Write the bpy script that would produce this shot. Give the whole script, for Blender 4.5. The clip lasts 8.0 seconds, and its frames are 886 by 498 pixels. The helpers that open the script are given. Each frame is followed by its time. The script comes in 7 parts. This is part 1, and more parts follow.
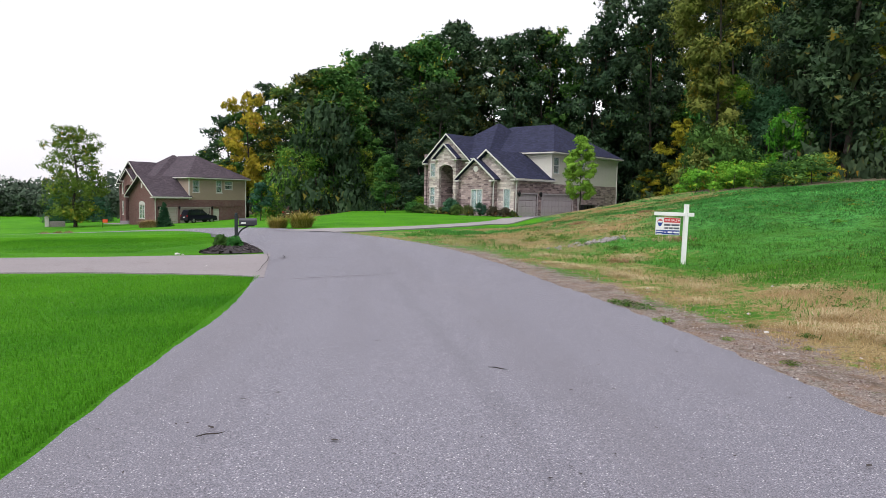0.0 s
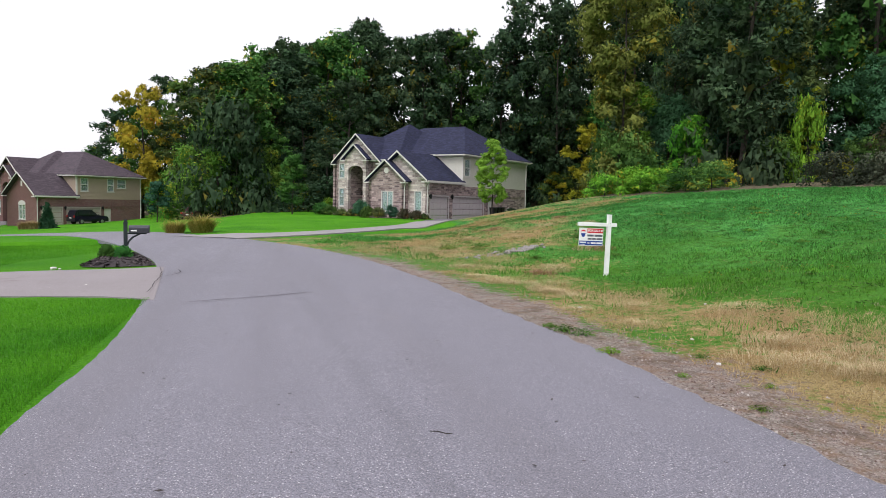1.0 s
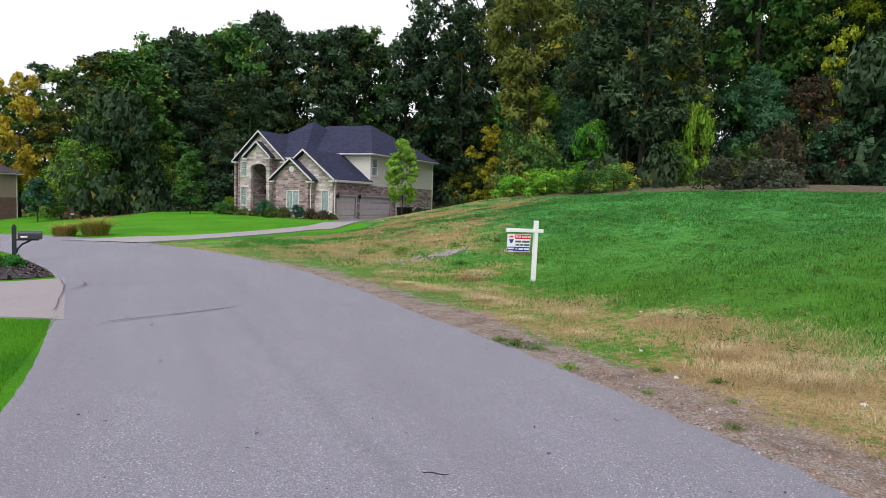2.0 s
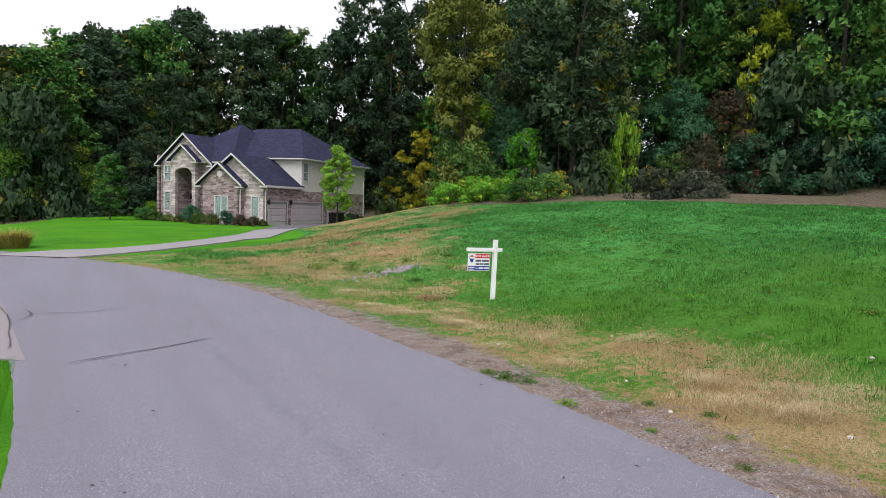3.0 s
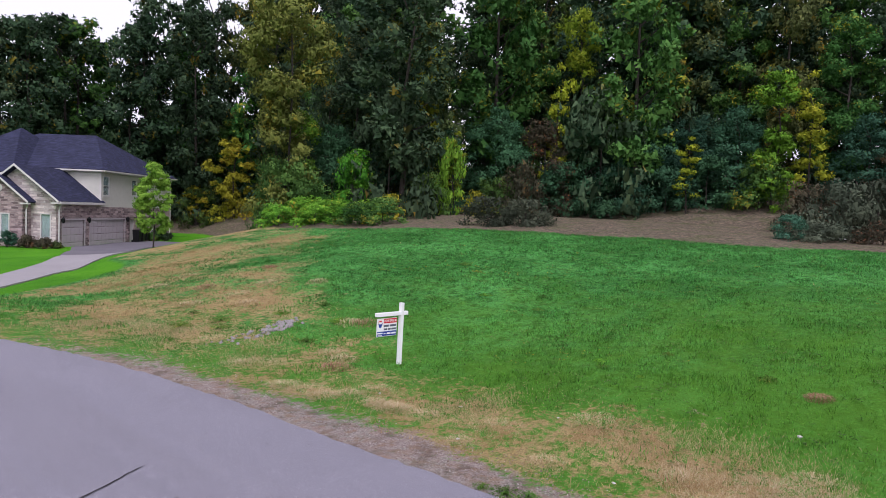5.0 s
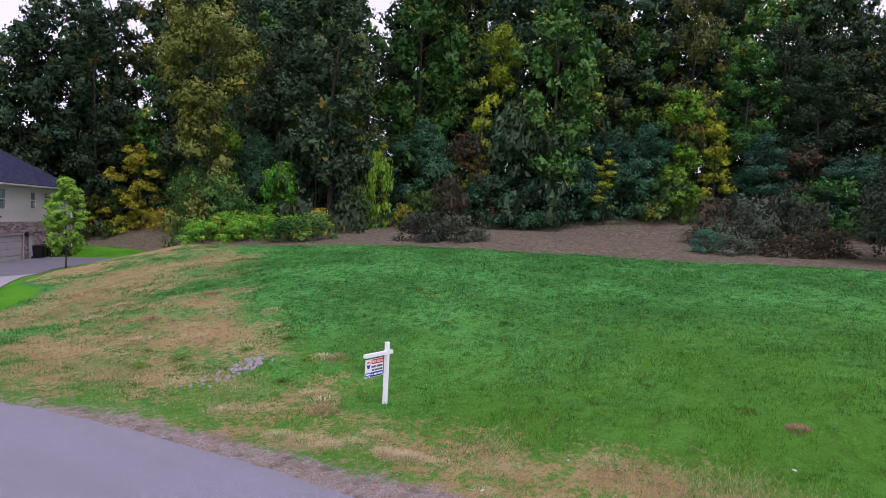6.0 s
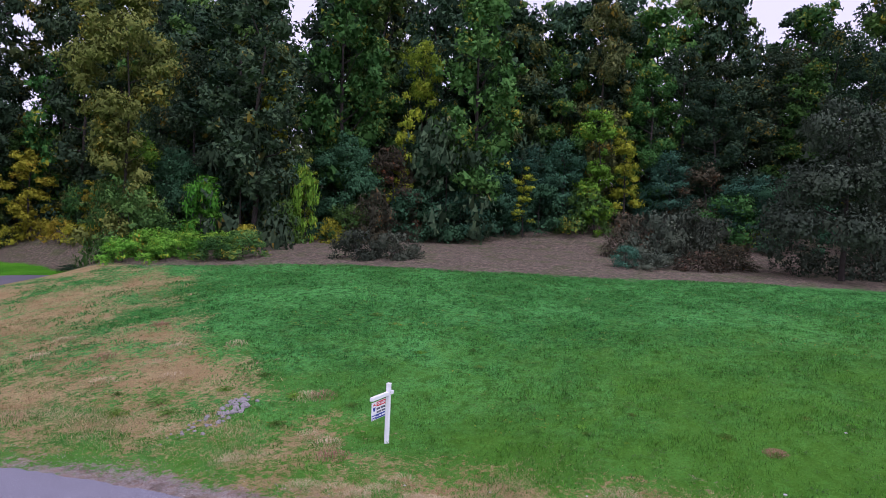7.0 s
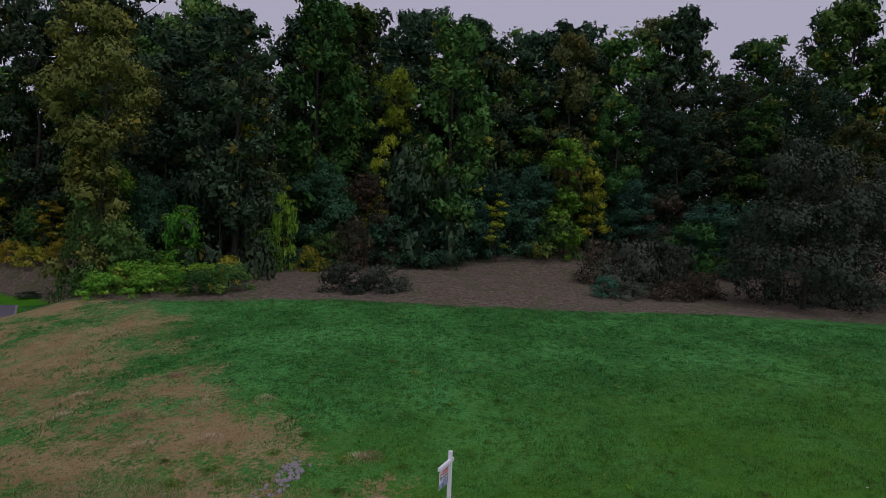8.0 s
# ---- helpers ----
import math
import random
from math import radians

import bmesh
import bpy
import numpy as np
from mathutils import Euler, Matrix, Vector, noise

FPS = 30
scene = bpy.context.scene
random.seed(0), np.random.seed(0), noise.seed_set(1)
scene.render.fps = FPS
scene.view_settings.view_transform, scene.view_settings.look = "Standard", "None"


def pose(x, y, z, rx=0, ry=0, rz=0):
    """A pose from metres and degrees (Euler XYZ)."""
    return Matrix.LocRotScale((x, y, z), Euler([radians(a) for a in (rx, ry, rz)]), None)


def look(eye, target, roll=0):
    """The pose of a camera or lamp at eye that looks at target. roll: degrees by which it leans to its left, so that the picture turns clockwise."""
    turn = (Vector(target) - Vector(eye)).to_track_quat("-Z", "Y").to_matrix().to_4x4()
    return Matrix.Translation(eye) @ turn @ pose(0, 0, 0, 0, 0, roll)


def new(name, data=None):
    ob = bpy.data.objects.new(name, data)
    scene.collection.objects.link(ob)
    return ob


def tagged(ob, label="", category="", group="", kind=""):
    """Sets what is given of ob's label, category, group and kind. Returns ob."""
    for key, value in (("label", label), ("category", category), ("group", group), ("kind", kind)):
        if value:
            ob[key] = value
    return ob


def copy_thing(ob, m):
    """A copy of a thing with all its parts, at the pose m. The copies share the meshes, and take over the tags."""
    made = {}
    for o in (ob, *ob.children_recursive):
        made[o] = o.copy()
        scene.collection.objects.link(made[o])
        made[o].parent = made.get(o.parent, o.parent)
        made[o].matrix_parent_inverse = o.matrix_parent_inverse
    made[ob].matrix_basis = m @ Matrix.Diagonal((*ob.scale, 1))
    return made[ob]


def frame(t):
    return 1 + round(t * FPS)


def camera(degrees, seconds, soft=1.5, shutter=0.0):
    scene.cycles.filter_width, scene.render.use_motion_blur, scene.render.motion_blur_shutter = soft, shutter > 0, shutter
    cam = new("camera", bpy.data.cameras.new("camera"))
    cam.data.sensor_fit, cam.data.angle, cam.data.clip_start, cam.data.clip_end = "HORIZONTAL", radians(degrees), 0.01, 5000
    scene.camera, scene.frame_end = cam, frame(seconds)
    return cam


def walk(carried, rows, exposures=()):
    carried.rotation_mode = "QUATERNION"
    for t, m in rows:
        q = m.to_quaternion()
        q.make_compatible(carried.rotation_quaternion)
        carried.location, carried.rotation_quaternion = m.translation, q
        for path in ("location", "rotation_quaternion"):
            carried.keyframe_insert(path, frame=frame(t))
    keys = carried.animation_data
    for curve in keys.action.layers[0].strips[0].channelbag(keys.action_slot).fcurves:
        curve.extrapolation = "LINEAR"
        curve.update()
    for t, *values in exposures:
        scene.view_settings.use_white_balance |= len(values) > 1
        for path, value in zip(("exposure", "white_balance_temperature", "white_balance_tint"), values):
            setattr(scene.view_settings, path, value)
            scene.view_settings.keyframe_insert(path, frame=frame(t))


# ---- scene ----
cam = camera(66.2, 8.0, soft=0.7)
PATH = [
    (0, (0.357, 0.502, 1.561), (0.589, 2.483, 1.414), 1.0),
    (0.5, (0.307, 1.02, 1.678), (0.671, 2.981, 1.532), 1.3),
    (1, (0.321, 1.579, 1.762), (0.817, 3.511, 1.62), 1.4),
    (1.5, (0.164, 1.904, 1.782), (0.82, 3.788, 1.642), 1.5),
    (2.8, (-0.817, 2.384, 2.272), (0.107, 4.153, 2.137), 1.8),
    (3, (-0.955, 2.501, 2.336), (0.018, 4.244, 2.205), 1.8),
    (3.5, (-1.368, 2.847, 2.588), (-0.271, 4.515, 2.461), 1.9),
    (4, (-1.77, 3.328, 2.921), (-0.551, 4.909, 2.8), 1.9),
    (4.5, (-2.191, 3.875, 3.269), (-0.857, 5.361, 3.155), 2.0),
    (4.7, (-2.384, 4.134, 3.401), (-1.004, 5.578, 3.293), 2.2),
    (5.8, (-3.701, 5.635, 4.292), (-2.112, 6.846, 4.198), 2.0),
    (6, (-3.987, 5.96, 4.42), (-2.363, 7.123, 4.333), 2.0),
    (6.5, (-4.814, 6.801, 4.799), (-3.103, 7.834, 4.719), 1.9),
    (7, (-5.736, 7.795, 5.349), (-3.951, 8.696, 5.276), 1.9),
    (7.5, (-6.686, 8.917, 6.155), (-4.864, 9.739, 6.092), 2.0),
    (8, (-7.665, 10.17, 6.989), (-5.809, 10.913, 6.937), 1.9),
]
EXPOSURES = [(0.0, 0.30, 6050, 12), (3.0, 0.27, 5950, 15), (5.0, 0.20, 5750, 24), (6.0, 0.12, 5600, 33), (6.6, 0.04, 5500, 37), (7.0, 0.0, 5350, 37), (7.5, -0.52, 5400, 33), (8.0, -1.17, 5550, 29)]
walk(cam, [(t, look(eye, target, roll)) for t, eye, target, roll in PATH], EXPOSURES)

# ---- light ----
world = bpy.data.worlds.new("world")
scene.world = world
world.use_nodes = True
wn, wl = world.node_tree.nodes, world.node_tree.links
sky = wn.new("ShaderNodeTexSky")
sky.sky_type, sky.sun_disc = "NISHITA", False
SUN_EL, SUN_AZ = 56.0, 214.0        # degrees; azimuth clockwise from +y: low, behind thin cloud
sky.sun_elevation, sky.sun_rotation = radians(SUN_EL), radians(SUN_AZ)
sky.air_density, sky.dust_density, sky.ozone_density = 1.0, 4.0, 1.0
haze = wn.new("ShaderNodeHueSaturation")
haze.inputs["Saturation"].default_value = 0.22
flat = wn.new("ShaderNodeMix")
flat.data_type = "RGBA"
flat.inputs["Factor"].default_value = 0.72
flat.inputs["B"].default_value = (9.0, 8.5, 8.2, 1)   # even cloud layer
wl.new(sky.outputs[0], haze.inputs["Color"])
wl.new(haze.outputs[0], flat.inputs["A"])
bg = next(n for n in wn if n.type == "BACKGROUND")
wl.new(flat.outputs["Result"], bg.inputs["Color"])
bg.inputs["Strength"].default_value = 0.122
sun_data = bpy.data.lights.new("sun", "SUN")
sun_data.energy, sun_data.angle, sun_data.color = 1.9, radians(38), (1.0, 0.93, 0.86)
sun = new("sun", sun_data)
sun.matrix_world = look((60 * math.sin(radians(SUN_AZ)), 60 * math.cos(radians(SUN_AZ)), 60 * math.tan(radians(SUN_EL))), (0, 0, 0))

# ---- materials ----


class Mat:
    """A small builder for node materials."""

    def __init__(self, name, rough=0.8, metal=0.0, spec=0.3):
        self.m = bpy.data.materials.new(name)
        self.m.use_nodes = True
        self.n, self.l = self.m.node_tree.nodes, self.m.node_tree.links
        self.b = next(n for n in self.n if n.type == "BSDF_PRINCIPLED")
        self.b.inputs["Roughness"].default_value = rough
        self.b.inputs["Metallic"].default_value = metal
        self.b.inputs["Specular IOR Level"].default_value = spec
        self.co = self.n.new("ShaderNodeTexCoord").outputs["Object"]

    def put(self, socket, value):
        if isinstance(value, (int, float)):
            socket.default_value = value
        elif isinstance(value, tuple):
            socket.default_value = (*value, 1) if len(value) == 3 else value
        else:
            self.l.new(value, socket)

    def noise(self, scale, detail=4, rough=0.6, stretch=None, out="Fac"):
        t = self.n.new("ShaderNodeTexNoise")
        t.inputs["Scale"].default_value, t.inputs["Detail"].default_value = scale, detail
        t.inputs["Roughness"].default_value = rough
        co = self.co
        if stretch:
            mp = self.n.new("ShaderNodeMapping")
            mp.inputs["Scale"].default_value = stretch
            self.l.new(co, mp.inputs["Vector"])
            co = mp.outputs[0]
        self.l.new(co, t.inputs["Vector"])
        return t.outputs[out]

    def voronoi(self, scale, feature="F1", out="Distance", stretch=None):
        t = self.n.new("ShaderNodeTexVoronoi")
        t.feature = feature
        t.inputs["Scale"].default_value = scale
        co = self.co
        if stretch:
            mp = self.n.new("ShaderNodeMapping")
            mp.inputs["Scale"].default_value = stretch
            self.l.new(co, mp.inputs["Vector"])
            co = mp.outputs[0]
        self.l.new(co, t.inputs["Vector"])
        return t.outputs[out]

    def ramp(self, fac, *stops):
        r = self.n.new("ShaderNodeValToRGB")
        e = r.color_ramp.elements
        while len(e) < len(stops):
            e.new(0.5)
        for k, (p, c) in zip(e, stops):
            k.position, k.color = p, ((c, c, c, 1) if isinstance(c, (int, float)) else (*c, 1))
        self.put(r.inputs[0], fac)
        return r.outputs[0]

    def mix(self, fac, a, b, mode="MIX"):
        x = self.n.new("ShaderNodeMix")
        x.data_type, x.blend_type = "RGBA", mode
        self.put(x.inputs["Factor"], fac)
        self.put(x.inputs["A"], a)
        self.put(x.inputs["B"], b)
        return x.outputs["Result"]

    def math(self, op, a, b=0.0, clamp=False):
        x = self.n.new("ShaderNodeMath")
        x.operation, x.use_clamp = op, clamp
        self.put(x.inputs[0], a)
        self.put(x.inputs[1], b)
        return x.outputs[0]

    def bump(self, height, strength=0.3, distance=0.02):
        x = self.n.new("ShaderNodeBump")
        x.inputs["Strength"].default_value, x.inputs["Distance"].default_value = strength, distance
        self.put(x.inputs["Height"], height)
        self.l.new(x.outputs[0], self.b.inputs["Normal"])

    def color(self, c):
        self.put(self.b.inputs["Base Color"], c)
        return self.m

    def attr(self, name, out="Fac"):
        a = self.n.new("ShaderNodeAttribute")
        a.attribute_name = name
        return a.outputs[out]

    def island(self):
        return self.n.new("ShaderNodeNewGeometry").outputs["Random Per Island"]

    def objrand(self):
        return self.n.new("ShaderNodeObjectInfo").outputs["Random"]


def simple(name, c, rough=0.6, metal=0.0, var=0.12, scale=3.0, spec=0.3, bump=0.0, bscale=60):
    m = Mat(name, rough, metal, spec)
    dark = tuple(v * (1 - var) for v in c)
    light = tuple(min(1, v * (1 + var)) for v in c)
    a = m.ramp(m.noise(scale, 5), (0.3, dark), (0.7, light))
    a = m.mix(m.math("MULTIPLY", m.noise(scale * 14, 3), 0.35), a, tuple(v * (1 - 1.6 * var) for v in c))
    if bump:
        m.bump(m.noise(bscale, 3), bump, 0.01)
    return m.color(a)


def leaf_material(name, dark, mid, light, accent=None, share=0.0):
    m = Mat(name, 0.7, 0, 0.06)
    r = m.island()
    big = m.noise(0.8, 3)
    c = m.ramp(m.math("ADD", m.math("MULTIPLY", r, 0.4), m.math("MULTIPLY", m.ramp(big, (0.34, 0.0), (0.66, 1.0)), 0.6)), (0.0, dark), (0.5, mid), (1.0, light))
    if accent:
        patch = m.math("ADD", m.noise(0.33, 3, out="Fac"), m.math("MULTIPLY", r, 0.25))
        c = m.mix(m.ramp(patch, (0.80 - share, 0.0), (0.90 - share, 1.0)), c, accent)
    hsv = m.n.new("ShaderNodeHueSaturation")
    rnd = m.objrand()
    m.put(hsv.inputs["Hue"], m.math("ADD", 0.475, m.math("MULTIPLY", rnd, 0.05)))
    m.put(hsv.inputs["Value"], m.math("ADD", 0.72, m.math("MULTIPLY", m.math("FRACT", m.math("MULTIPLY", rnd, 7.3)), 0.7)))
    m.l.new(c, hsv.inputs["Color"])
    c = hsv.outputs[0]
    m.color(c)
    tr = m.n.new("ShaderNodeBsdfTranslucent")
    m.l.new(c, tr.inputs["Color"])
    ms = m.n.new("ShaderNodeMixShader")
    ms.inputs[0].default_value = 0.08
    m.l.new(m.b.outputs[0], ms.inputs[1])
    m.l.new(tr.outputs[0], ms.inputs[2])
    out = next(n for n in m.n if n.type == "OUTPUT_MATERIAL")
    m.l.new(ms.outputs[0], out.inputs[0])
    return m.m


# ---- ground shape ----
BASE = 0.08


def smooth(v, a, b):
    t = np.clip((v - a) / (b - a), 0, 1)
    return t * t * (3 - 2 * t)


def base(x, y):
    """The level of road and lawns, which falls away to the far left."""
    return BASE - smooth(y, 10, 72) * 3.3 * (1 - np.exp(-np.maximum(0, -x - 1) / 22))


def height(x, y):
    x, y = np.asarray(x, float), np.asarray(y, float)
    foot = 5.3 + 2.5 * np.exp(-((y - 15.5) / 3.5) ** 2) + 4.0 * smooth(y, 26, 42)
    d = np.maximum(0, x - foot)
    hill = 3.4 * (1 - np.exp(-(d / 17) ** 1.2)) * (0.9 + 0.012 * (np.clip(y, -10, 42) - 10))
    yc = 41 + 0.25 * (x - 10)
    hill = hill * (1 - smooth(y, yc, yc + 11) * (1 - smooth(x, 34, 46)))
    wood = 0.2 * np.maximum(0, x - 46) * (1 - smooth(x, 80, 120)) + 0.11 * np.maximum(0, y - 86) * (1 - smooth(y, 120, 160)) * smooth(x, -20, 5)
    pad = 0.08 * smooth(y, 40, 54) * smooth(x, -4, 6)
    bumps = 0.05 * np.sin(x * 0.9 + 1.3 * np.sin(y * 0.37)) * np.sin(y * 0.7) * smooth(x, 5.5, 9)
    return base(x, y) + hill + wood + pad + bumps


def spline(points, step=0.5):
    """A smooth line through plan points (Catmull-Rom), as an array."""
    p = [np.array(q, float) for q in points]
    p = [2 * p[0] - p[1]] + p + [2 * p[-1] - p[-2]]
    out = []
    for a, b, c, d in zip(p, p[1:], p[2:], p[3:]):
        n = max(2, int(np.linalg.norm(c - b) / step))
        for i in range(n):
            t = i / n
            out.append(0.5 * (2 * b + (c - a) * t + (2 * a - 5 * b + 4 * c - d) * t * t + (3 * b - a - 3 * c + d) * t ** 3))
    out.append(p[-2])
    return np.array(out)


RIGHT_EDGE = [(4.0, -40), (4.0, -10), (4.0, 6), (3.95, 9.5), (3.68, 13), (3.48, 16), (2.9, 20.2), (1.85, 24.0), (0.4, 27.2), (-2.1, 31.8), (-5.2, 38.0), (-9.2, 43.8), (-17, 49.3), (-30, 52.5), (-90, 55.5)]
LEFT_EDGE = [(-1.5, -40), (-1.5, -10), (-1.46, 6), (-1.38, 8.6), (-1.5, 11.8), (-2.2, 18.4), (-3.2, 22.2), (-4.1, 25), (-5.3, 28.3), (-7.2, 33.0), (-9.9, 37.8), (-15.5, 43.0), (-28, 47), (-90, 50)]


def resample(line, n):
    s = np.concatenate([[0], np.cumsum(np.linalg.norm(np.diff(line, axis=0), axis=1))])
    q = np.linspace(0, s[-1], n)
    return np.stack([np.interp(q, s, line[:, 0]), np.interp(q, s, line[:, 1])], 1)


ROAD_R, ROAD_L = spline(RIGHT_EDGE), spline(LEFT_EDGE)


def poly_distance(x, y, line):
    """Distance from each point to a plan line, and the side (positive: left of its way)."""
    best = np.full(x.shape, 1e9)
    side = np.zeros(x.shape)
    for (ax, ay), (bx, by) in zip(line[:-1], line[1:]):
        dx, dy = bx - ax, by - ay
        t = np.clip(((x - ax) * dx + (y - ay) * dy) / (dx * dx + dy * dy + 1e-9), 0, 1)
        d = np.hypot(x - ax - t * dx, y - ay - t * dy)
        s = dx * (y - ay) - dy * (x - ax)
        side = np.where(d < best, np.sign(s), side)
        best = np.minimum(best, d)
    return best, side


def mesh_object(name, verts, faces, mat, parent=None, smooth_shade=False):
    me = bpy.data.meshes.new(name)
    me.from_pydata([tuple(v) for v in verts], [], [tuple(f) for f in faces])
    me.materials.append(mat)
    if smooth_shade:
        me.polygons.foreach_set("use_smooth", [True] * len(me.polygons))
    ob = new(name, me)
    if parent:
        ob.parent = parent
    return ob


def part(name, bm, mat, parent, label=""):
    """Links a bmesh as one mesh object under a thing or a part."""
    me = bpy.data.meshes.new(name)
    bm.to_mesh(me)
    bm.free()
    me.materials.append(mat)
    ob = new(name, me)
    ob.parent = parent
    return tagged(ob, label)


def add_box(bm, x0, x1, y0, y1, z0, z1, bevel=0.0):
    v = [bm.verts.new(p) for p in ((x0, y0, z0), (x1, y0, z0), (x1, y1, z0), (x0, y1, z0), (x0, y0, z1), (x1, y0, z1), (x1, y1, z1), (x0, y1, z1))]
    fs = [bm.faces.new([v[i] for i in f]) for f in ((3, 2, 1, 0), (4, 5, 6, 7), (0, 1, 5, 4), (1, 2, 6, 5), (2, 3, 7, 6), (3, 0, 4, 7))]
    if bevel:
        es = list({e for f in fs for e in f.edges})
        bmesh.ops.bevel(bm, geom=es, offset=bevel, segments=1, affect="EDGES", profile=0.5)
    return v


def box(x0, x1, y0, y1, z0, z1, bevel=0.0):
    bm = bmesh.new()
    add_box(bm, x0, x1, y0, y1, z0, z1, bevel)
    return bm


def add_prism(bm, poly, axis_from, axis_to, frame3):
    """Extrudes a plan polygon [(a, b)] between two offsets; frame3 maps (a, b, c) to a place."""
    lo = [bm.verts.new(frame3(a, b, axis_from)) for a, b in poly]
    hi = [bm.verts.new(frame3(a, b, axis_to)) for a, b in poly]
    n = len(poly)
    bm.faces.new(lo[::-1])
    bm.faces.new(hi)
    for i in range(n):
        bm.faces.new((lo[i], lo[(i + 1) % n], hi[(i + 1) % n], hi[i]))


def add_tube(bm, points, radii, sides=7):
    rings = []
    pts = [Vector(p) for p in points]
    for i, p in enumerate(pts):
        d = (pts[min(i + 1, len(pts) - 1)] - pts[max(i - 1, 0)]).normalized()
        a = d.orthogonal().normalized()
        b = d.cross(a)
        rings.append([bm.verts.new(p + radii[i] * (math.cos(2 * math.pi * k / sides) * a + math.sin(2 * math.pi * k / sides) * b)) for k in range(sides)])
    for r, s in zip(rings, rings[1:]):
        for k in range(sides):
            bm.faces.new((r[k], r[(k + 1) % sides], s[(k + 1) % sides], s[k]))
    bm.faces.new(rings[0][::-1])
    bm.faces.new(rings[-1])


def empty(name, m, label, category, group="", kind=""):
    ob = new(name)
    ob.empty_display_size = 0.3
    ob.matrix_basis = m
    return tagged(ob, label, category, group, kind)

# ---- ground, road, drives ----
WOOD_EDGE = spline([(44, -40), (40, -6), (37.5, 3), (34.6, 10.2), (32, 15.5), (29.5, 20), (27.5, 25), (26.5, 30), (24.8, 34), (23.2, 39), (21.6, 44.6), (23.6, 49.4), (28.6, 53.4), (30.6, 58.0), (33.5, 65), (34.5, 75), (32, 85), (18, 89), (4, 85), (0, 75), (-4, 70), (-7, 74), (-10, 83), (-11, 97), (-15, 112), (-60, 138)], 1.0)


DRIVE_A = ([(-2.0, 18.18), (-2.4, 18.02), (-3.0, 17.75), (-4.2, 17.5), (-7.7, 16.7), (-20, 15.2), (-45, 13)],
           [(-1.42, 12.93), (-1.8, 13.2), (-2.6, 13.45), (-3.8, 13.55), (-6.2, 13.55), (-20, 12.0), (-45, 9.8)])
DRIVE_B = ([(-3.6, 31.6), (-2.2, 32.2), (0.6, 33.4), (3.6, 37.0), (7.4, 43.0), (10.7, 49.0), (12.8, 53.8), (14.8, 58.2), (21.6, 64.8)],
           [(-0.9, 28.9), (0.6, 30.4), (2.6, 32.6), (5.6, 36.6), (9.5, 42.0), (13.5, 46.5), (18.8, 50.3), (24.0, 54.0), (29.0, 60.2)])


def value_noise(x, y, cell, seed):
    """Smooth random values 0 to 1 over the plan, about one swell to a cell."""
    g = np.random.RandomState(seed).rand(64, 64)
    u, v = x / cell, y / cell
    i, j = np.floor(u).astype(int), np.floor(v).astype(int)
    a, b = u - i, v - j
    a, b = a * a * (3 - 2 * a), b * b * (3 - 2 * b)
    q = [g[(i + di) % 64, (j + dj) % 64] for di, dj in ((0, 0), (1, 0), (0, 1), (1, 1))]
    return (q[0] * (1 - a) + q[1] * a) * (1 - b) + (q[2] * (1 - a) + q[3] * a) * b


def straw_share(x, y):
    """How dry the lot's grass is: straw along the lane and over the shoulder of the hill."""
    bound = np.interp(y, [4, 8, 10.5, 13.5, 16, 19.5, 24.4, 27, 29.3, 36, 41], [7.2, 7.4, 8.0, 7.9, 8.2, 9.6, 11.0, 12.6, 15.5, 20.5, 24.0])
    wide = np.interp(y, [10, 20, 30], [2.0, 2.6, 5.0])
    swell = value_noise(x + 0.3 * y, y, 3.4, 11) - 0.5 + 0.6 * (value_noise(x, y + 0.4 * x, 1.5, 12) - 0.5)
    share = np.clip((bound - x) / wide + 0.5, 0, 1) * np.interp(y, [6, 14, 22, 30], [0.66, 0.70, 0.68, 0.64])
    return np.clip(share * (1 + 0.75 * swell), 0, 1)


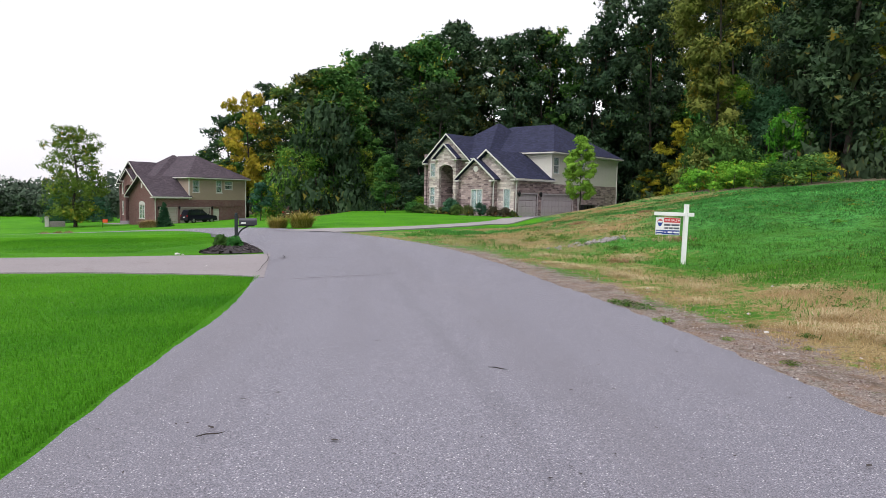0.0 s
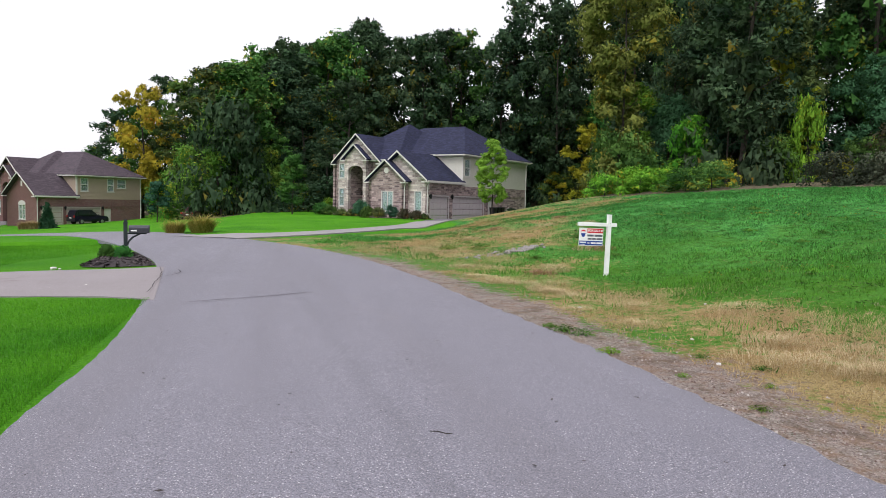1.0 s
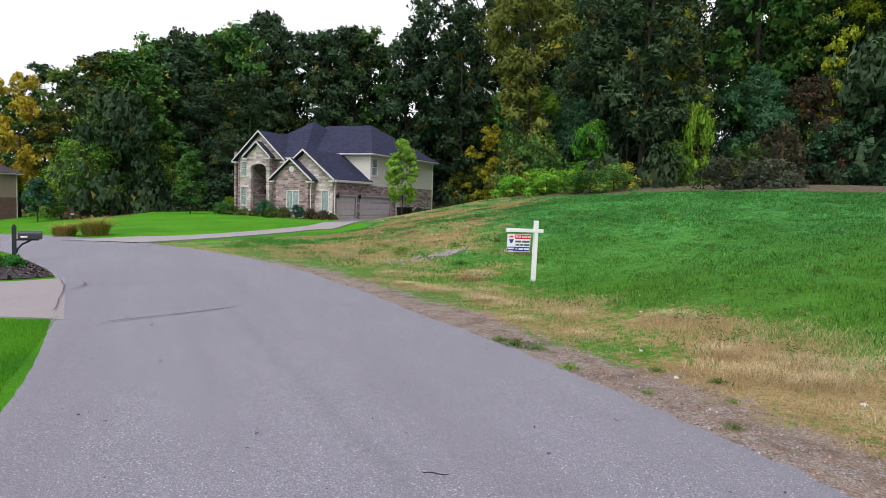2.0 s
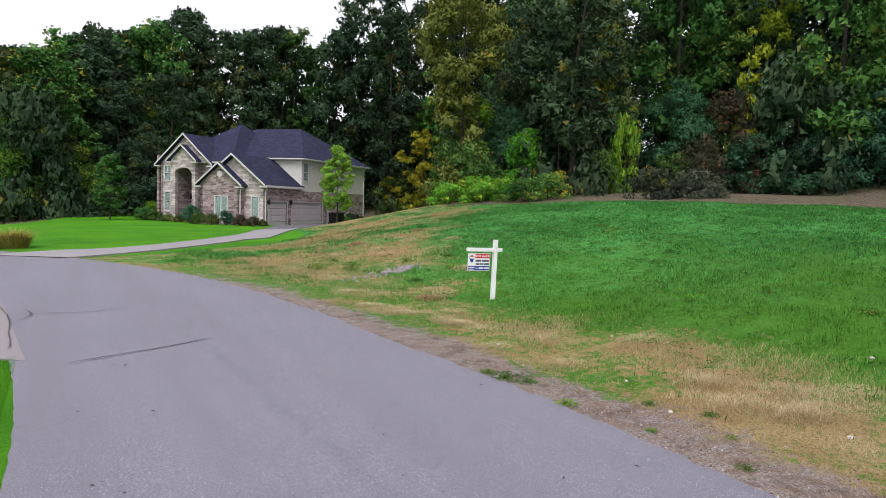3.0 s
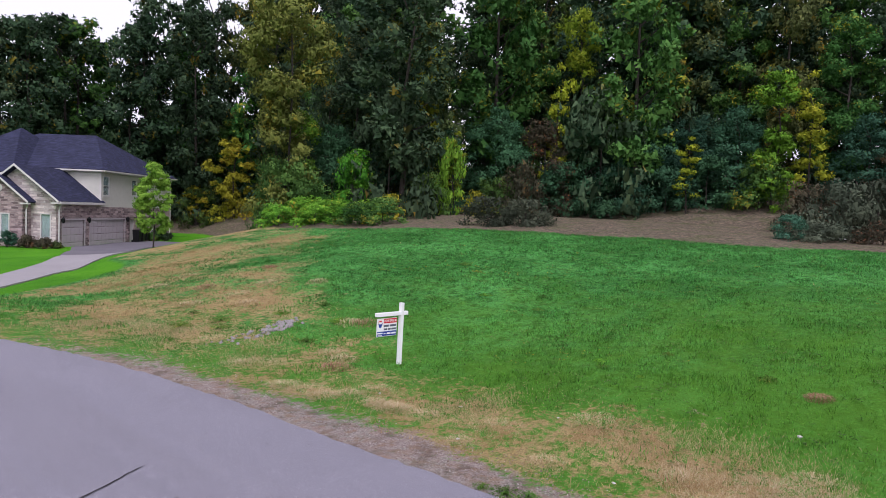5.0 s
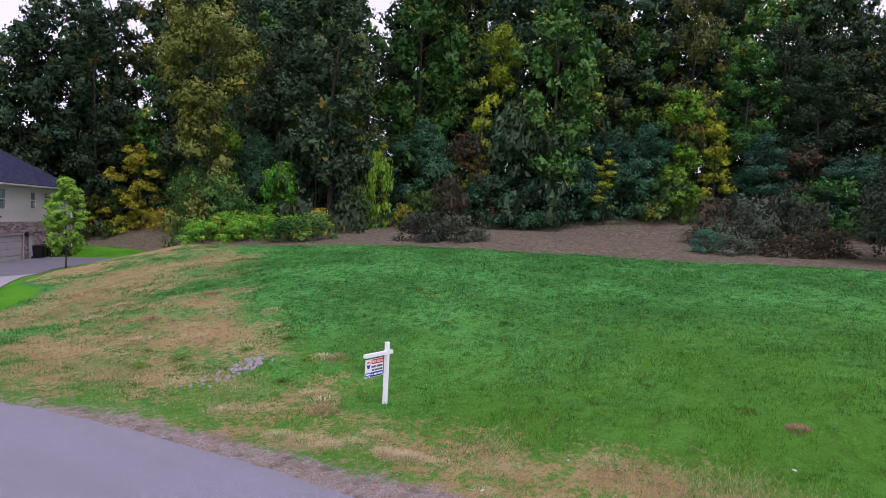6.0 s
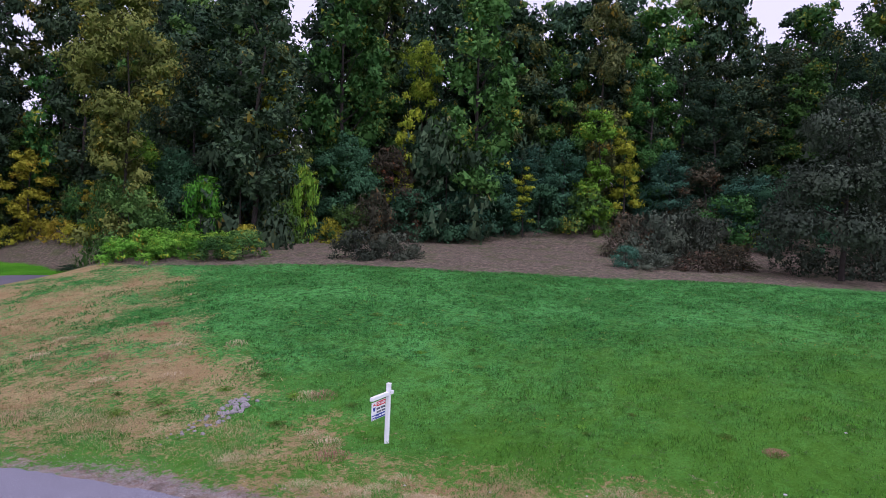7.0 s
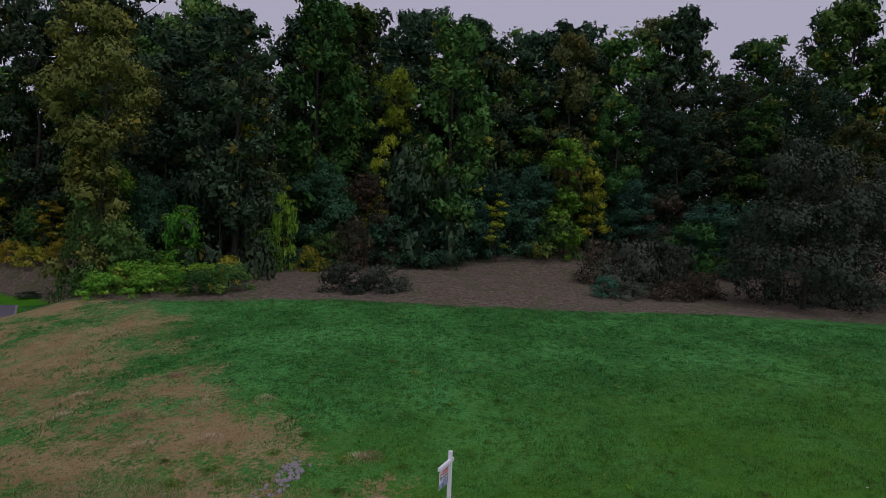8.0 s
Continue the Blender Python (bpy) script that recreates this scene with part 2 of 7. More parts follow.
def make_ground():
    xs = np.concatenate([np.linspace(-1500, -60, 14)[:-1], np.linspace(-60, -14, 24)[:-1], np.arange(-14, 44, 0.33), np.linspace(44, 100, 40)[1:], np.linspace(100, 1500, 14)[1:]])
    ys = np.concatenate([np.linspace(-1200, -40, 12)[:-1], np.linspace(-40, -2, 26)[:-1], np.arange(-2, 46, 0.33), np.linspace(46, 130, 60)[1:], np.linspace(130, 2000, 14)[1:]])
    X, Y = np.meshgrid(xs, ys)
    Z = height(X, Y)
    dr, sr = poly_distance(X, Y, resample(ROAD_R, 140))
    dl, sl = poly_distance(X, Y, resample(ROAD_L, 140))
    on_road = (sr > 0) & (sl < 0)
    Z = Z - np.where(on_road & (dr > 0.35) & (dl > 0.35), 0.06, 0.0)
    for a, b in (DRIVE_A, DRIVE_B):
        da, sa = poly_distance(X, Y, resample(spline(a), 60))
        db, sb = poly_distance(X, Y, resample(spline(b), 60))
        Z = Z - np.where((sa < 0) & (sb > 0) & (np.abs(X) < 60) & (Y < 70), 0.25 * smooth(np.minimum(da, db), 0.0, 0.5), 0.0)
    dw, sw = poly_distance(X, Y, WOOD_EDGE)
    in_wood = np.clip(0.5 - sw * dw / 4.5, 0, 1) * (np.hypot(X, Y) < 400)
    right = (sr < 0)
    n1 = 0.5 + 0.5 * np.sin(X * 0.8 + 2 * np.sin(Y * 0.31)) * np.sin(Y * 0.55 + 1.7 * np.sin(X * 0.23))
    yard = smooth(Y - X + 0.03 * np.maximum(0, X - 12) ** 2, 27.8, 29.6) * smooth(Y, 29, 31) * (1 - smooth(X, 9.5, 13.0) * (Y < np.interp(X, [5.6, 9.6, 14, 19.4, 24.2, 29.0], [36.6, 41.8, 45.6, 49.2, 53.4, 60.2])))
    verge = right | (on_road & (dr < dl))
    out_r = np.where(right, dr, 0.0)
    lawn = np.where(verge, yard, 1.0)
    gravel = verge * np.clip(1.2 - out_r / (0.95 + 0.5 * n1), 0, 1) * (1 - 0.75 * smooth(Y, 17, 24))
    dry = verge * straw_share(X, Y) * (1 - yard)
    cols = np.stack([lawn, dry, gravel, in_wood], -1).reshape(-1, 4)
    nx, ny = len(xs), len(ys)
    i = np.arange(nx * ny).reshape(ny, nx)
    f = np.stack([i[:-1, :-1], i[:-1, 1:], i[1:, 1:], i[1:, :-1]], -1).reshape(-1, 4)
    me = bpy.data.meshes.new("ground")
    v = np.stack([X, Y, Z], -1).reshape(-1, 3)
    me.vertices.add(len(v))
    me.vertices.foreach_set("co", v.ravel())
    me.loops.add(f.size)
    me.loops.foreach_set("vertex_index", f.ravel())
    me.polygons.add(len(f))
    me.polygons.foreach_set("loop_start", np.arange(0, f.size, 4))
    me.polygons.foreach_set("use_smooth", np.ones(len(f), bool))
    me.update()
    for k, name in enumerate(("lawn", "dry", "gravel", "wood")):
        a = me.attributes.new(name, "FLOAT", "POINT")
        a.data.foreach_set("value", cols[:, k].astype(np.float32))
    me.materials.append(ground_material())
    return tagged(new("ground", me), "rolling ground with mown lawn, rough grass and leaf litter", "ground", kind="structure")


LAWN_DARK, LAWN_LIGHT = (0.052, 0.215, 0.006), (0.110, 0.345, 0.008)
ROUGH_DARK, ROUGH_LIGHT = (0.036, 0.165, 0.030), (0.095, 0.345, 0.080)
STRAW_A, STRAW_B = (0.31, 0.205, 0.085), (0.56, 0.44, 0.215)


def field_colour(m):
    """The colours of the rough lot, green to straw, by the ground's own masks."""
    g = m.mix(m.ramp(m.noise(0.28, 4, 0.65), (0.38, 0.0), (0.62, 1.0)), ROUGH_DARK, ROUGH_LIGHT)
    g = m.mix(m.ramp(m.noise(2.4, 5, 0.7), (0.40, 0.0), (0.75, 0.6)), g, (0.046, 0.190, 0.024))
    g = m.mix(m.ramp(m.noise(0.9, 4, 0.7), (0.56, 0.0), (0.74, 0.4)), g, (0.135, 0.190, 0.030))
    sep = m.n.new("ShaderNodeSeparateXYZ")
    m.l.new(m.co, sep.inputs[0])
    u = m.math("ADD", m.math("MULTIPLY", sep.outputs[0], 0.032), m.math("MULTIPLY", sep.outputs[1], 0.024))
    u = m.math("ADD", u, m.math("MULTIPLY", m.math("SUBTRACT", m.noise(0.5, 5, 0.75), 0.5), 0.8))
    g = m.mix(m.ramp(m.noise(3.4, 3, 0.65), (0.40, 0.75), (0.52, 0.0)), g, (0.016, 0.085, 0.010))   # tufts
    g = m.mix(m.ramp(m.noise(5.2, 3, 0.7, stretch=(1, 0.6, 1)), (0.54, 0.0), (0.68, 0.6)), g, (0.080, 0.34, 0.060))
    # fine dark flecks: shadow among the blades, put into the colour
    g = m.mix(m.ramp(m.noise(15, 4, 0.8), (0.38, 0.9), (0.50, 0.0)), g, (0.012, 0.042, 0.007))
    g = m.mix(m.ramp(m.noise(11, 4, 0.8), (0.53, 0.0), (0.66, 0.75)), g, (0.14, 0.36, 0.055))
    return m.mix(m.ramp(u, (0.55, 0.62), (1.05, 0.0)), g, (0.085, 0.215, 0.010))          # yellower grass towards the lane


def straw_colour(m):
    s = m.mix(m.noise(1.3, 5, 0.7), STRAW_A, STRAW_B)
    s = m.mix(m.ramp(m.noise(30, 4, 0.8), (0.38, 0.75), (0.54, 0.0)), s, (0.13, 0.080, 0.045))
    s = m.mix(m.ramp(m.noise(19, 4, 0.8), (0.54, 0.0), (0.68, 0.7)), s, (0.50, 0.39, 0.22))
    return m.mix(m.ramp(m.noise(0.55, 4, 0.7), (0.42, 0.0), (0.64, 0.6)), s, (0.27, 0.15, 0.066))


def ground_material():
    m = Mat("ground", 0.95, 0, 0.1)
    lawn, dry, gravel, wood = (m.attr(k) for k in ("lawn", "dry", "gravel", "wood"))
    field = field_colour(m)
    edge = m.math("ADD", m.math("MULTIPLY", m.noise(0.6, 6, 0.8), 1.25), m.math("MULTIPLY", m.noise(7, 3, 0.7), 0.9))
    dryness = m.ramp(m.math("ADD", dry, m.math("MULTIPLY", m.math("SUBTRACT", edge, 1.06), 1.6)), (0.50, 0.0), (0.84, 0.92))
    c = m.mix(dryness, field, straw_colour(m))
    turf = m.mix(m.ramp(m.noise(0.22, 3), (0.35, 0.0), (0.65, 1.0)), LAWN_DARK, LAWN_LIGHT)
    stripe = m.n.new("ShaderNodeTexWave")
    stripe.inputs["Scale"].default_value, stripe.inputs["Distortion"].default_value = 0.16, 2.5
    mp = m.n.new("ShaderNodeMapping")
    mp.inputs["Rotation"].default_value = (0, 0, radians(62))
    m.l.new(m.co, mp.inputs["Vector"])
    m.l.new(mp.outputs[0], stripe.inputs["Vector"])
    turf = m.mix(m.math("MULTIPLY", stripe.outputs["Fac"], 0.32), turf, (0.110, 0.33, 0.010))
    turf = m.mix(m.ramp(m.noise(26, 3, 0.7), (0.35, 0.0), (0.7, 0.6)), turf, (0.020, 0.11, 0.005))
    c = m.mix(m.ramp(lawn, (0.4, 0.0), (0.6, 1.0)), c, turf)
    stones = m.mix(m.voronoi(58, out="Color"), (0.12, 0.092, 0.085), (0.46, 0.405, 0.385))
    stones = m.mix(m.ramp(m.noise(5, 4), (0.45, 0.0), (0.65, 0.55)), stones, (0.24, 0.14, 0.085))
    stones = m.mix(m.ramp(m.noise(2.3, 5, 0.75), (0.36, 0.7), (0.5, 0.0)), stones, (0.10, 0.072, 0.062))
    c = m.mix(m.ramp(m.math("ADD", gravel, m.math("MULTIPLY", m.math("SUBTRACT", edge, 1.0), 1.3)), (0.42, 0.0), (0.72, 0.9)), c, stones)
    litter = m.mix(m.ramp(m.noise(3.2, 6, 0.8), (0.35, 0.0), (0.65, 1.0)), (0.050, 0.039, 0.031), (0.24, 0.183, 0.140))
    litter = m.mix(m.ramp(m.voronoi(9, out="Color"), (0.7, 0.0), (0.9, 0.8)), litter, (0.34, 0.23, 0.17))
    litter = m.mix(m.ramp(m.noise(0.6, 6, 0.75), (0.48, 0.0), (0.66, 0.7)), litter, (0.085, 0.110, 0.034))
    litter = m.mix(m.ramp(m.noise(7, 5, 0.8), (0.36, 0.7), (0.5, 0.0)), litter, (0.035, 0.025, 0.022))
    c = m.mix(m.ramp(m.math("ADD", wood, m.math("MULTIPLY", m.math("SUBTRACT", m.noise(1.1, 6, 0.75), 0.5), 1.1)), (0.40, 0.0), (0.60, 0.95)), c, litter)
    h = m.math("ADD", m.noise(22, 4, 0.75), m.math("MULTIPLY", m.noise(2.6, 3), 2.0))
    m.bump(h, 1.0, 0.07)
    return m.color(c)


def road_material():
    m = Mat("asphalt", 0.8, 0, 0.4)
    c = m.mix(m.noise(0.3, 5, 0.65), (0.146, 0.144, 0.175), (0.206, 0.203, 0.243))
    c = m.mix(m.ramp(m.noise(105, 3, 0.7), (0.38, 0.95), (0.53, 0.0)), c, (0.062, 0.058, 0.070))
    c = m.mix(m.ramp(m.noise(85, 3, 0.7), (0.53, 0.0), (0.66, 0.9)), c, (0.38, 0.36, 0.40))
    fleck = m.ramp(m.voronoi(46, out="Distance"), (0.15, 1.0), (0.27, 0.0))
    rare = m.ramp(m.voronoi(46, out="Color"), (0.60, 0.0), (0.66, 1.0))
    c = m.mix(m.math("MULTIPLY", fleck, rare), c, (0.58, 0.56, 0.58))
    # long worn bands and old seams along the way
    band = m.noise(1.0, 5, 0.65, stretch=(0.8, 0.05, 1))
    c = m.mix(m.ramp(band, (0.46, 0.0), (0.68, 0.45)), c, (0.132, 0.124, 0.142))
    c = m.mix(m.ramp(m.noise(0.8, 6, 0.75, stretch=(1.0, 0.35, 1)), (0.58, 0.0), (0.74, 0.4)), c, (0.235, 0.22, 0.24))
    c = m.mix(m.ramp(m.noise(3.1, 6, 0.8), (0.66, 0.0), (0.74, 0.4)), c, (0.085, 0.076, 0.082))
    # the rough old joint along the lane
    sep = m.n.new("ShaderNodeSeparateXYZ")
    m.l.new(m.co, sep.inputs[0])
    d = m.math("ADD", m.math("ADD", sep.outputs[0], m.math("MULTIPLY", sep.outputs[1], 0.053)), m.math("SUBTRACT", m.math("MULTIPLY", m.noise(1.2, 3), 0.25), 1.68))
    d = m.ramp(m.math("ABSOLUTE", d), (0.03, 1.0), (0.16, 0.0))
    d = m.math("MULTIPLY", d, m.ramp(m.math("MULTIPLY", sep.outputs[1], 0.05), (0.66, 1.0), (0.78, 0.0)))
    c = m.mix(m.math("MULTIPLY", d, m.ramp(m.noise(38, 4, 0.8), (0.44, 0.0), (0.58, 0.45))), c, (0.100, 0.097, 0.113))
    m.bump(m.math("ADD", m.noise(150, 3), m.math("MULTIPLY", m.noise(60, 2), 0.6)), 0.5, 0.004)
    return m.color(c)


def drive_material():
    m = Mat("drive_asphalt", 0.85, 0, 0.3)
    c = m.mix(m.noise(0.6, 5, 0.65), (0.185, 0.165, 0.172), (0.265, 0.238, 0.246))
    c = m.mix(m.ramp(m.voronoi(80, out="Color"), (0.6, 0.0), (0.95, 0.5)), c, (0.37, 0.345, 0.35))
    c = m.mix(m.ramp(m.noise(1.7, 5, 0.7), (0.58, 0.0), (0.7, 0.4)), c, (0.13, 0.10, 0.10))
    m.bump(m.voronoi(80), 0.4, 0.004)
    return m.color(c)


def concrete_material():
    m = Mat("concrete", 0.85, 0, 0.3)
    c = m.mix(m.noise(0.7, 5, 0.65), (0.22, 0.205, 0.215), (0.29, 0.275, 0.28))
    c = m.mix(m.ramp(m.noise(9, 5, 0.7), (0.5, 0.0), (0.75, 0.4)), c, (0.27, 0.25, 0.24))
    m.bump(m.noise(90, 3), 0.3, 0.004)
    return m.color(c)


def strip(name, left, right, mat, lift, across=16, along=260, ragged=0.0, label="", category="road", crown=0.0):
    """A paved sheet between two plan lines, with a thin edge down to the soil."""
    a, b = resample(left, along), resample(right, along)
    rnd = np.random.RandomState(7)
    verts, faces = [], []
    for i in range(along):
        ja, jb = 0.25 * ragged * (rnd.rand() - 0.5), ragged * (rnd.rand() - 0.5)
        dirn = (b[i] - a[i]) / max(1e-6, np.linalg.norm(b[i] - a[i]))
        p, q = a[i] + ja * dirn, b[i] + jb * dirn
        for k in range(across + 1):
            t = k / across
            w = p + (q - p) * t
            z = float(base(w[0], w[1])) if crown >= 0 else float(height(w[0], w[1]))
            verts.append((w[0], w[1], z + lift + abs(crown) * (1 - (2 * t - 1) ** 2)))
        for e, w in ((0, p), (1, q)):
            z = float(base(w[0], w[1])) if crown >= 0 else float(height(w[0], w[1]))
            verts.append((w[0], w[1], z - 0.12))
    n = across + 3
    for i in range(along - 1):
        o = i * n
        for k in range(across):
            faces.append((o + k, o + k + 1, o + n + k + 1, o + n + k))
        faces.append((o + across + 1, o, o + n, o + n + across + 1))
        faces.append((o + across, o + across + 2, o + n + across + 2, o + n + across))
    ob = mesh_object(name, verts, faces, mat, smooth_shade=False)
    return tagged(ob, label, category, kind="structure")


ground = make_ground()
ROAD_MAT = road_material()
strip("road", spline(LEFT_EDGE, 0.25), spline(RIGHT_EDGE, 0.25), ROAD_MAT, 0.012, across=12, along=900, ragged=0.09, crown=0.03,
      label="weathered grey asphalt lane curving away between lawns", category="road")
DRIVE_MAT, CONCRETE = drive_material(), concrete_material()
strip("driveway", spline(DRIVE_A[0]), spline(DRIVE_A[1]),
      DRIVE_MAT, 0.022, across=8, along=140, ragged=0.06, crown=0.0, label="pinkish grey driveway between two mown lawns", category="driveway")
# the drive that climbs to the stone house
strip("house_driveway", spline(DRIVE_B[0]), spline(DRIVE_B[1]),
      CONCRETE, 0.05, across=10, along=120, ragged=0.03, crown=-0.001, label="pale concrete driveway rising to the garage doors", category="driveway")
m = Mat("apron_asphalt", 0.85, 0, 0.3)
c = m.mix(m.noise(0.7, 5, 0.65), (0.105, 0.098, 0.112), (0.150, 0.140, 0.158))
m.bump(m.noise(120, 3), 0.4, 0.004)
strip("garage_apron", spline([(10.9, 49.6), (12.8, 53.8), (14.8, 58.2), (21.4, 64.6)]), spline([(13.9, 46.95), (18.8, 50.45), (23.9, 54.1), (28.8, 60.2)]),
      m.color(c), 0.058, across=10, along=60, ragged=0.02, crown=-0.001, label="dark asphalt apron in front of the garage doors", category="driveway")

# ---- houses ----


def masonry(name, c1, c2, mortar, bw, bh, offset=0.5, bump=0.6):
    """Coursed masonry on upright walls of either facing."""
    m = Mat(name, 0.88, 0, 0.2)
    sep = m.n.new("ShaderNodeSeparateXYZ")
    m.l.new(m.co, sep.inputs[0])
    com = m.n.new("ShaderNodeCombineXYZ")
    m.put(com.inputs[0], m.math("ADD", sep.outputs[0], sep.outputs[1]))
    m.put(com.inputs[1], sep.outputs[2])
    t = m.n.new("ShaderNodeTexBrick")
    t.offset = offset
    t.inputs["Scale"].default_value = 1.0
    t.inputs["Brick Width"].default_value, t.inputs["Row Height"].default_value = bw, bh
    t.inputs["Mortar Size"].default_value = bh * 0.09
    t.inputs["Color1"].default_value, t.inputs["Color2"].default_value, t.inputs["Mortar"].default_value = (*c1, 1), (*c2, 1), (*mortar, 1)
    m.l.new(com.outputs[0], t.inputs["Vector"])
    c = m.mix(m.ramp(m.noise(2.2, 5, 0.75, stretch=(1, 1, 3.5)), (0.42, 0.0), (0.66, 0.4)), t.outputs["Color"], tuple(0.7 * v for v in c2))
    c = m.mix(m.ramp(m.noise(3.1, 4, 0.7, stretch=(1, 1, 4.5)), (0.55, 0.0), (0.72, 0.6)), c, tuple(min(1, 1.5 * v) for v in c1))
    m.bump(m.math("SUBTRACT", m.noise(14, 3), t.outputs["Fac"]), bump, 0.03)
    return m.color(c)


def shingle_material(name, dark, light):
    m = Mat(name, 0.9, 0, 0.2)
    rows = m.n.new("ShaderNodeTexBrick")
    sep = m.n.new("ShaderNodeSeparateXYZ")
    m.l.new(m.co, sep.inputs[0])
    com = m.n.new("ShaderNodeCombineXYZ")
    m.put(com.inputs[0], m.math("ADD", sep.outputs[0], sep.outputs[1]))
    m.put(com.inputs[1], sep.outputs[2])
    m.l.new(com.outputs[0], rows.inputs["Vector"])
    rows.inputs["Scale"].default_value = 1.0
    rows.inputs["Brick Width"].default_value, rows.inputs["Row Height"].default_value = 0.3, 0.09
    rows.inputs["Mortar Size"].default_value = 0.006
    rows.inputs["Color1"].default_value, rows.inputs["Color2"].default_value = (*dark, 1), (*light, 1)
    rows.inputs["Mortar"].default_value = (*(0.5 * v for v in dark), 1)
    c = m.mix(m.ramp(m.noise(0.7, 4), (0.4, 0.0), (0.7, 0.35)), rows.outputs["Color"], tuple(0.7 * v for v in dark))
    m.bump(m.math("ADD", rows.outputs["Fac"], m.noise(60, 2)), 0.35, 0.01)
    return m.color(c)


WHITE_TRIM = simple("white_trim", (0.58, 0.56, 0.53), 0.5, var=0.05)
GLASS = Mat("window_glass", 0.04, 0, 0.6)
GLASS.b.inputs["Transmission Weight"].default_value = 0.75
GLASS = GLASS.color((0.72, 0.84, 0.84))
ROOM_DARK = simple("painted_room_dark", (0.03, 0.03, 0.033), 0.9)
BLIND = simple("pale_blind", (0.46, 0.56, 0.56), 0.7, var=0.08)
LAMP_BLACK = simple("black_metal", (0.02, 0.02, 0.022), 0.45, 0.6)


def wp(facing, plane, a, z, c):
    return (plane + c, a, z) if facing == "front" else (a, plane + c, z)


def fbox(bm, facing, plane, a0, a1, z0, z1, c0, c1):
    p, q = wp(facing, plane, a0, z0, c0), wp(facing, plane, a1, z1, c1)
    add_box(bm, p[0], q[0], p[1], q[1], p[2], q[2])


def wall(name, parent, facing, plane, a0, a1, z0, z1, mat, holes=(), thick=0.25, label=""):
    """An upright wall with openings that go through it."""
    bm = bmesh.new()
    As = sorted({a0, a1, *(h[0] for h in holes), *(h[1] for h in holes)})
    Zs = sorted({z0, z1, *(h[2] for h in holes), *(h[3] for h in holes)})

    def quad(*pts):
        bm.faces.new([bm.verts.new(wp(facing, plane, *p)) for p in pts])

    for p, q in zip(As, As[1:]):
        for r, s in zip(Zs, Zs[1:]):
            if any(h[0] <= p and q <= h[1] and h[2] <= r and s <= h[3] for h in holes):
                continue
            for c in (0, thick):
                quad((p, r, c), (q, r, c), (q, s, c), (p, s, c))
    for b0, b1, y0, y1 in [(a0, a1, z0, z1), *holes]:
        quad((b0, y0, 0), (b0, y1, 0), (b0, y1, thick), (b0, y0, thick))
        quad((b1, y0, 0), (b1, y1, 0), (b1, y1, thick), (b1, y0, thick))
        quad((b0, y0, 0), (b1, y0, 0), (b1, y0, thick), (b0, y0, thick))
        quad((b0, y1, 0), (b1, y1, 0), (b1, y1, thick), (b0, y1, thick))
    bmesh.ops.remove_doubles(bm, verts=bm.verts, dist=0.0005)
    bmesh.ops.recalc_face_normals(bm, faces=bm.faces)
    return part(name, bm, mat, parent, label)


def siding(parent, facing, plane, a0, a1, z0, z1, mat, holes=()):
    """Lapped boards, joined, over a backing with openings."""
    bm = bmesh.new()
    lap = 0.16
    z = z0
    while z < z1 - 0.01:
        t = min(z1, z + lap)
        cuts = [(a0, a1)]
        for h in holes:
            if h[2] < t - 0.02 and h[3] > z + 0.02:
                cuts = [s for c in cuts for s in ((c[0], min(c[1], h[0])), (max(c[0], h[1]), c[1])) if s[1] > s[0] + 0.01]
        for p, q in cuts:
            v = [bm.verts.new(wp(facing, plane, *k)) for k in ((p, z, -0.035), (q, z, -0.035), (q, t, -0.006), (p, t, -0.006))]
            bm.faces.new(v)
            w = [bm.verts.new(wp(facing, plane, *k)) for k in ((p, z, -0.002), (q, z, -0.002))]
            bm.faces.new((w[0], w[1], v[1], v[0]))
        z = t
    bmesh.ops.recalc_face_normals(bm, faces=bm.faces)
    return part("siding", bm, mat, parent, "horizontal lapped siding")


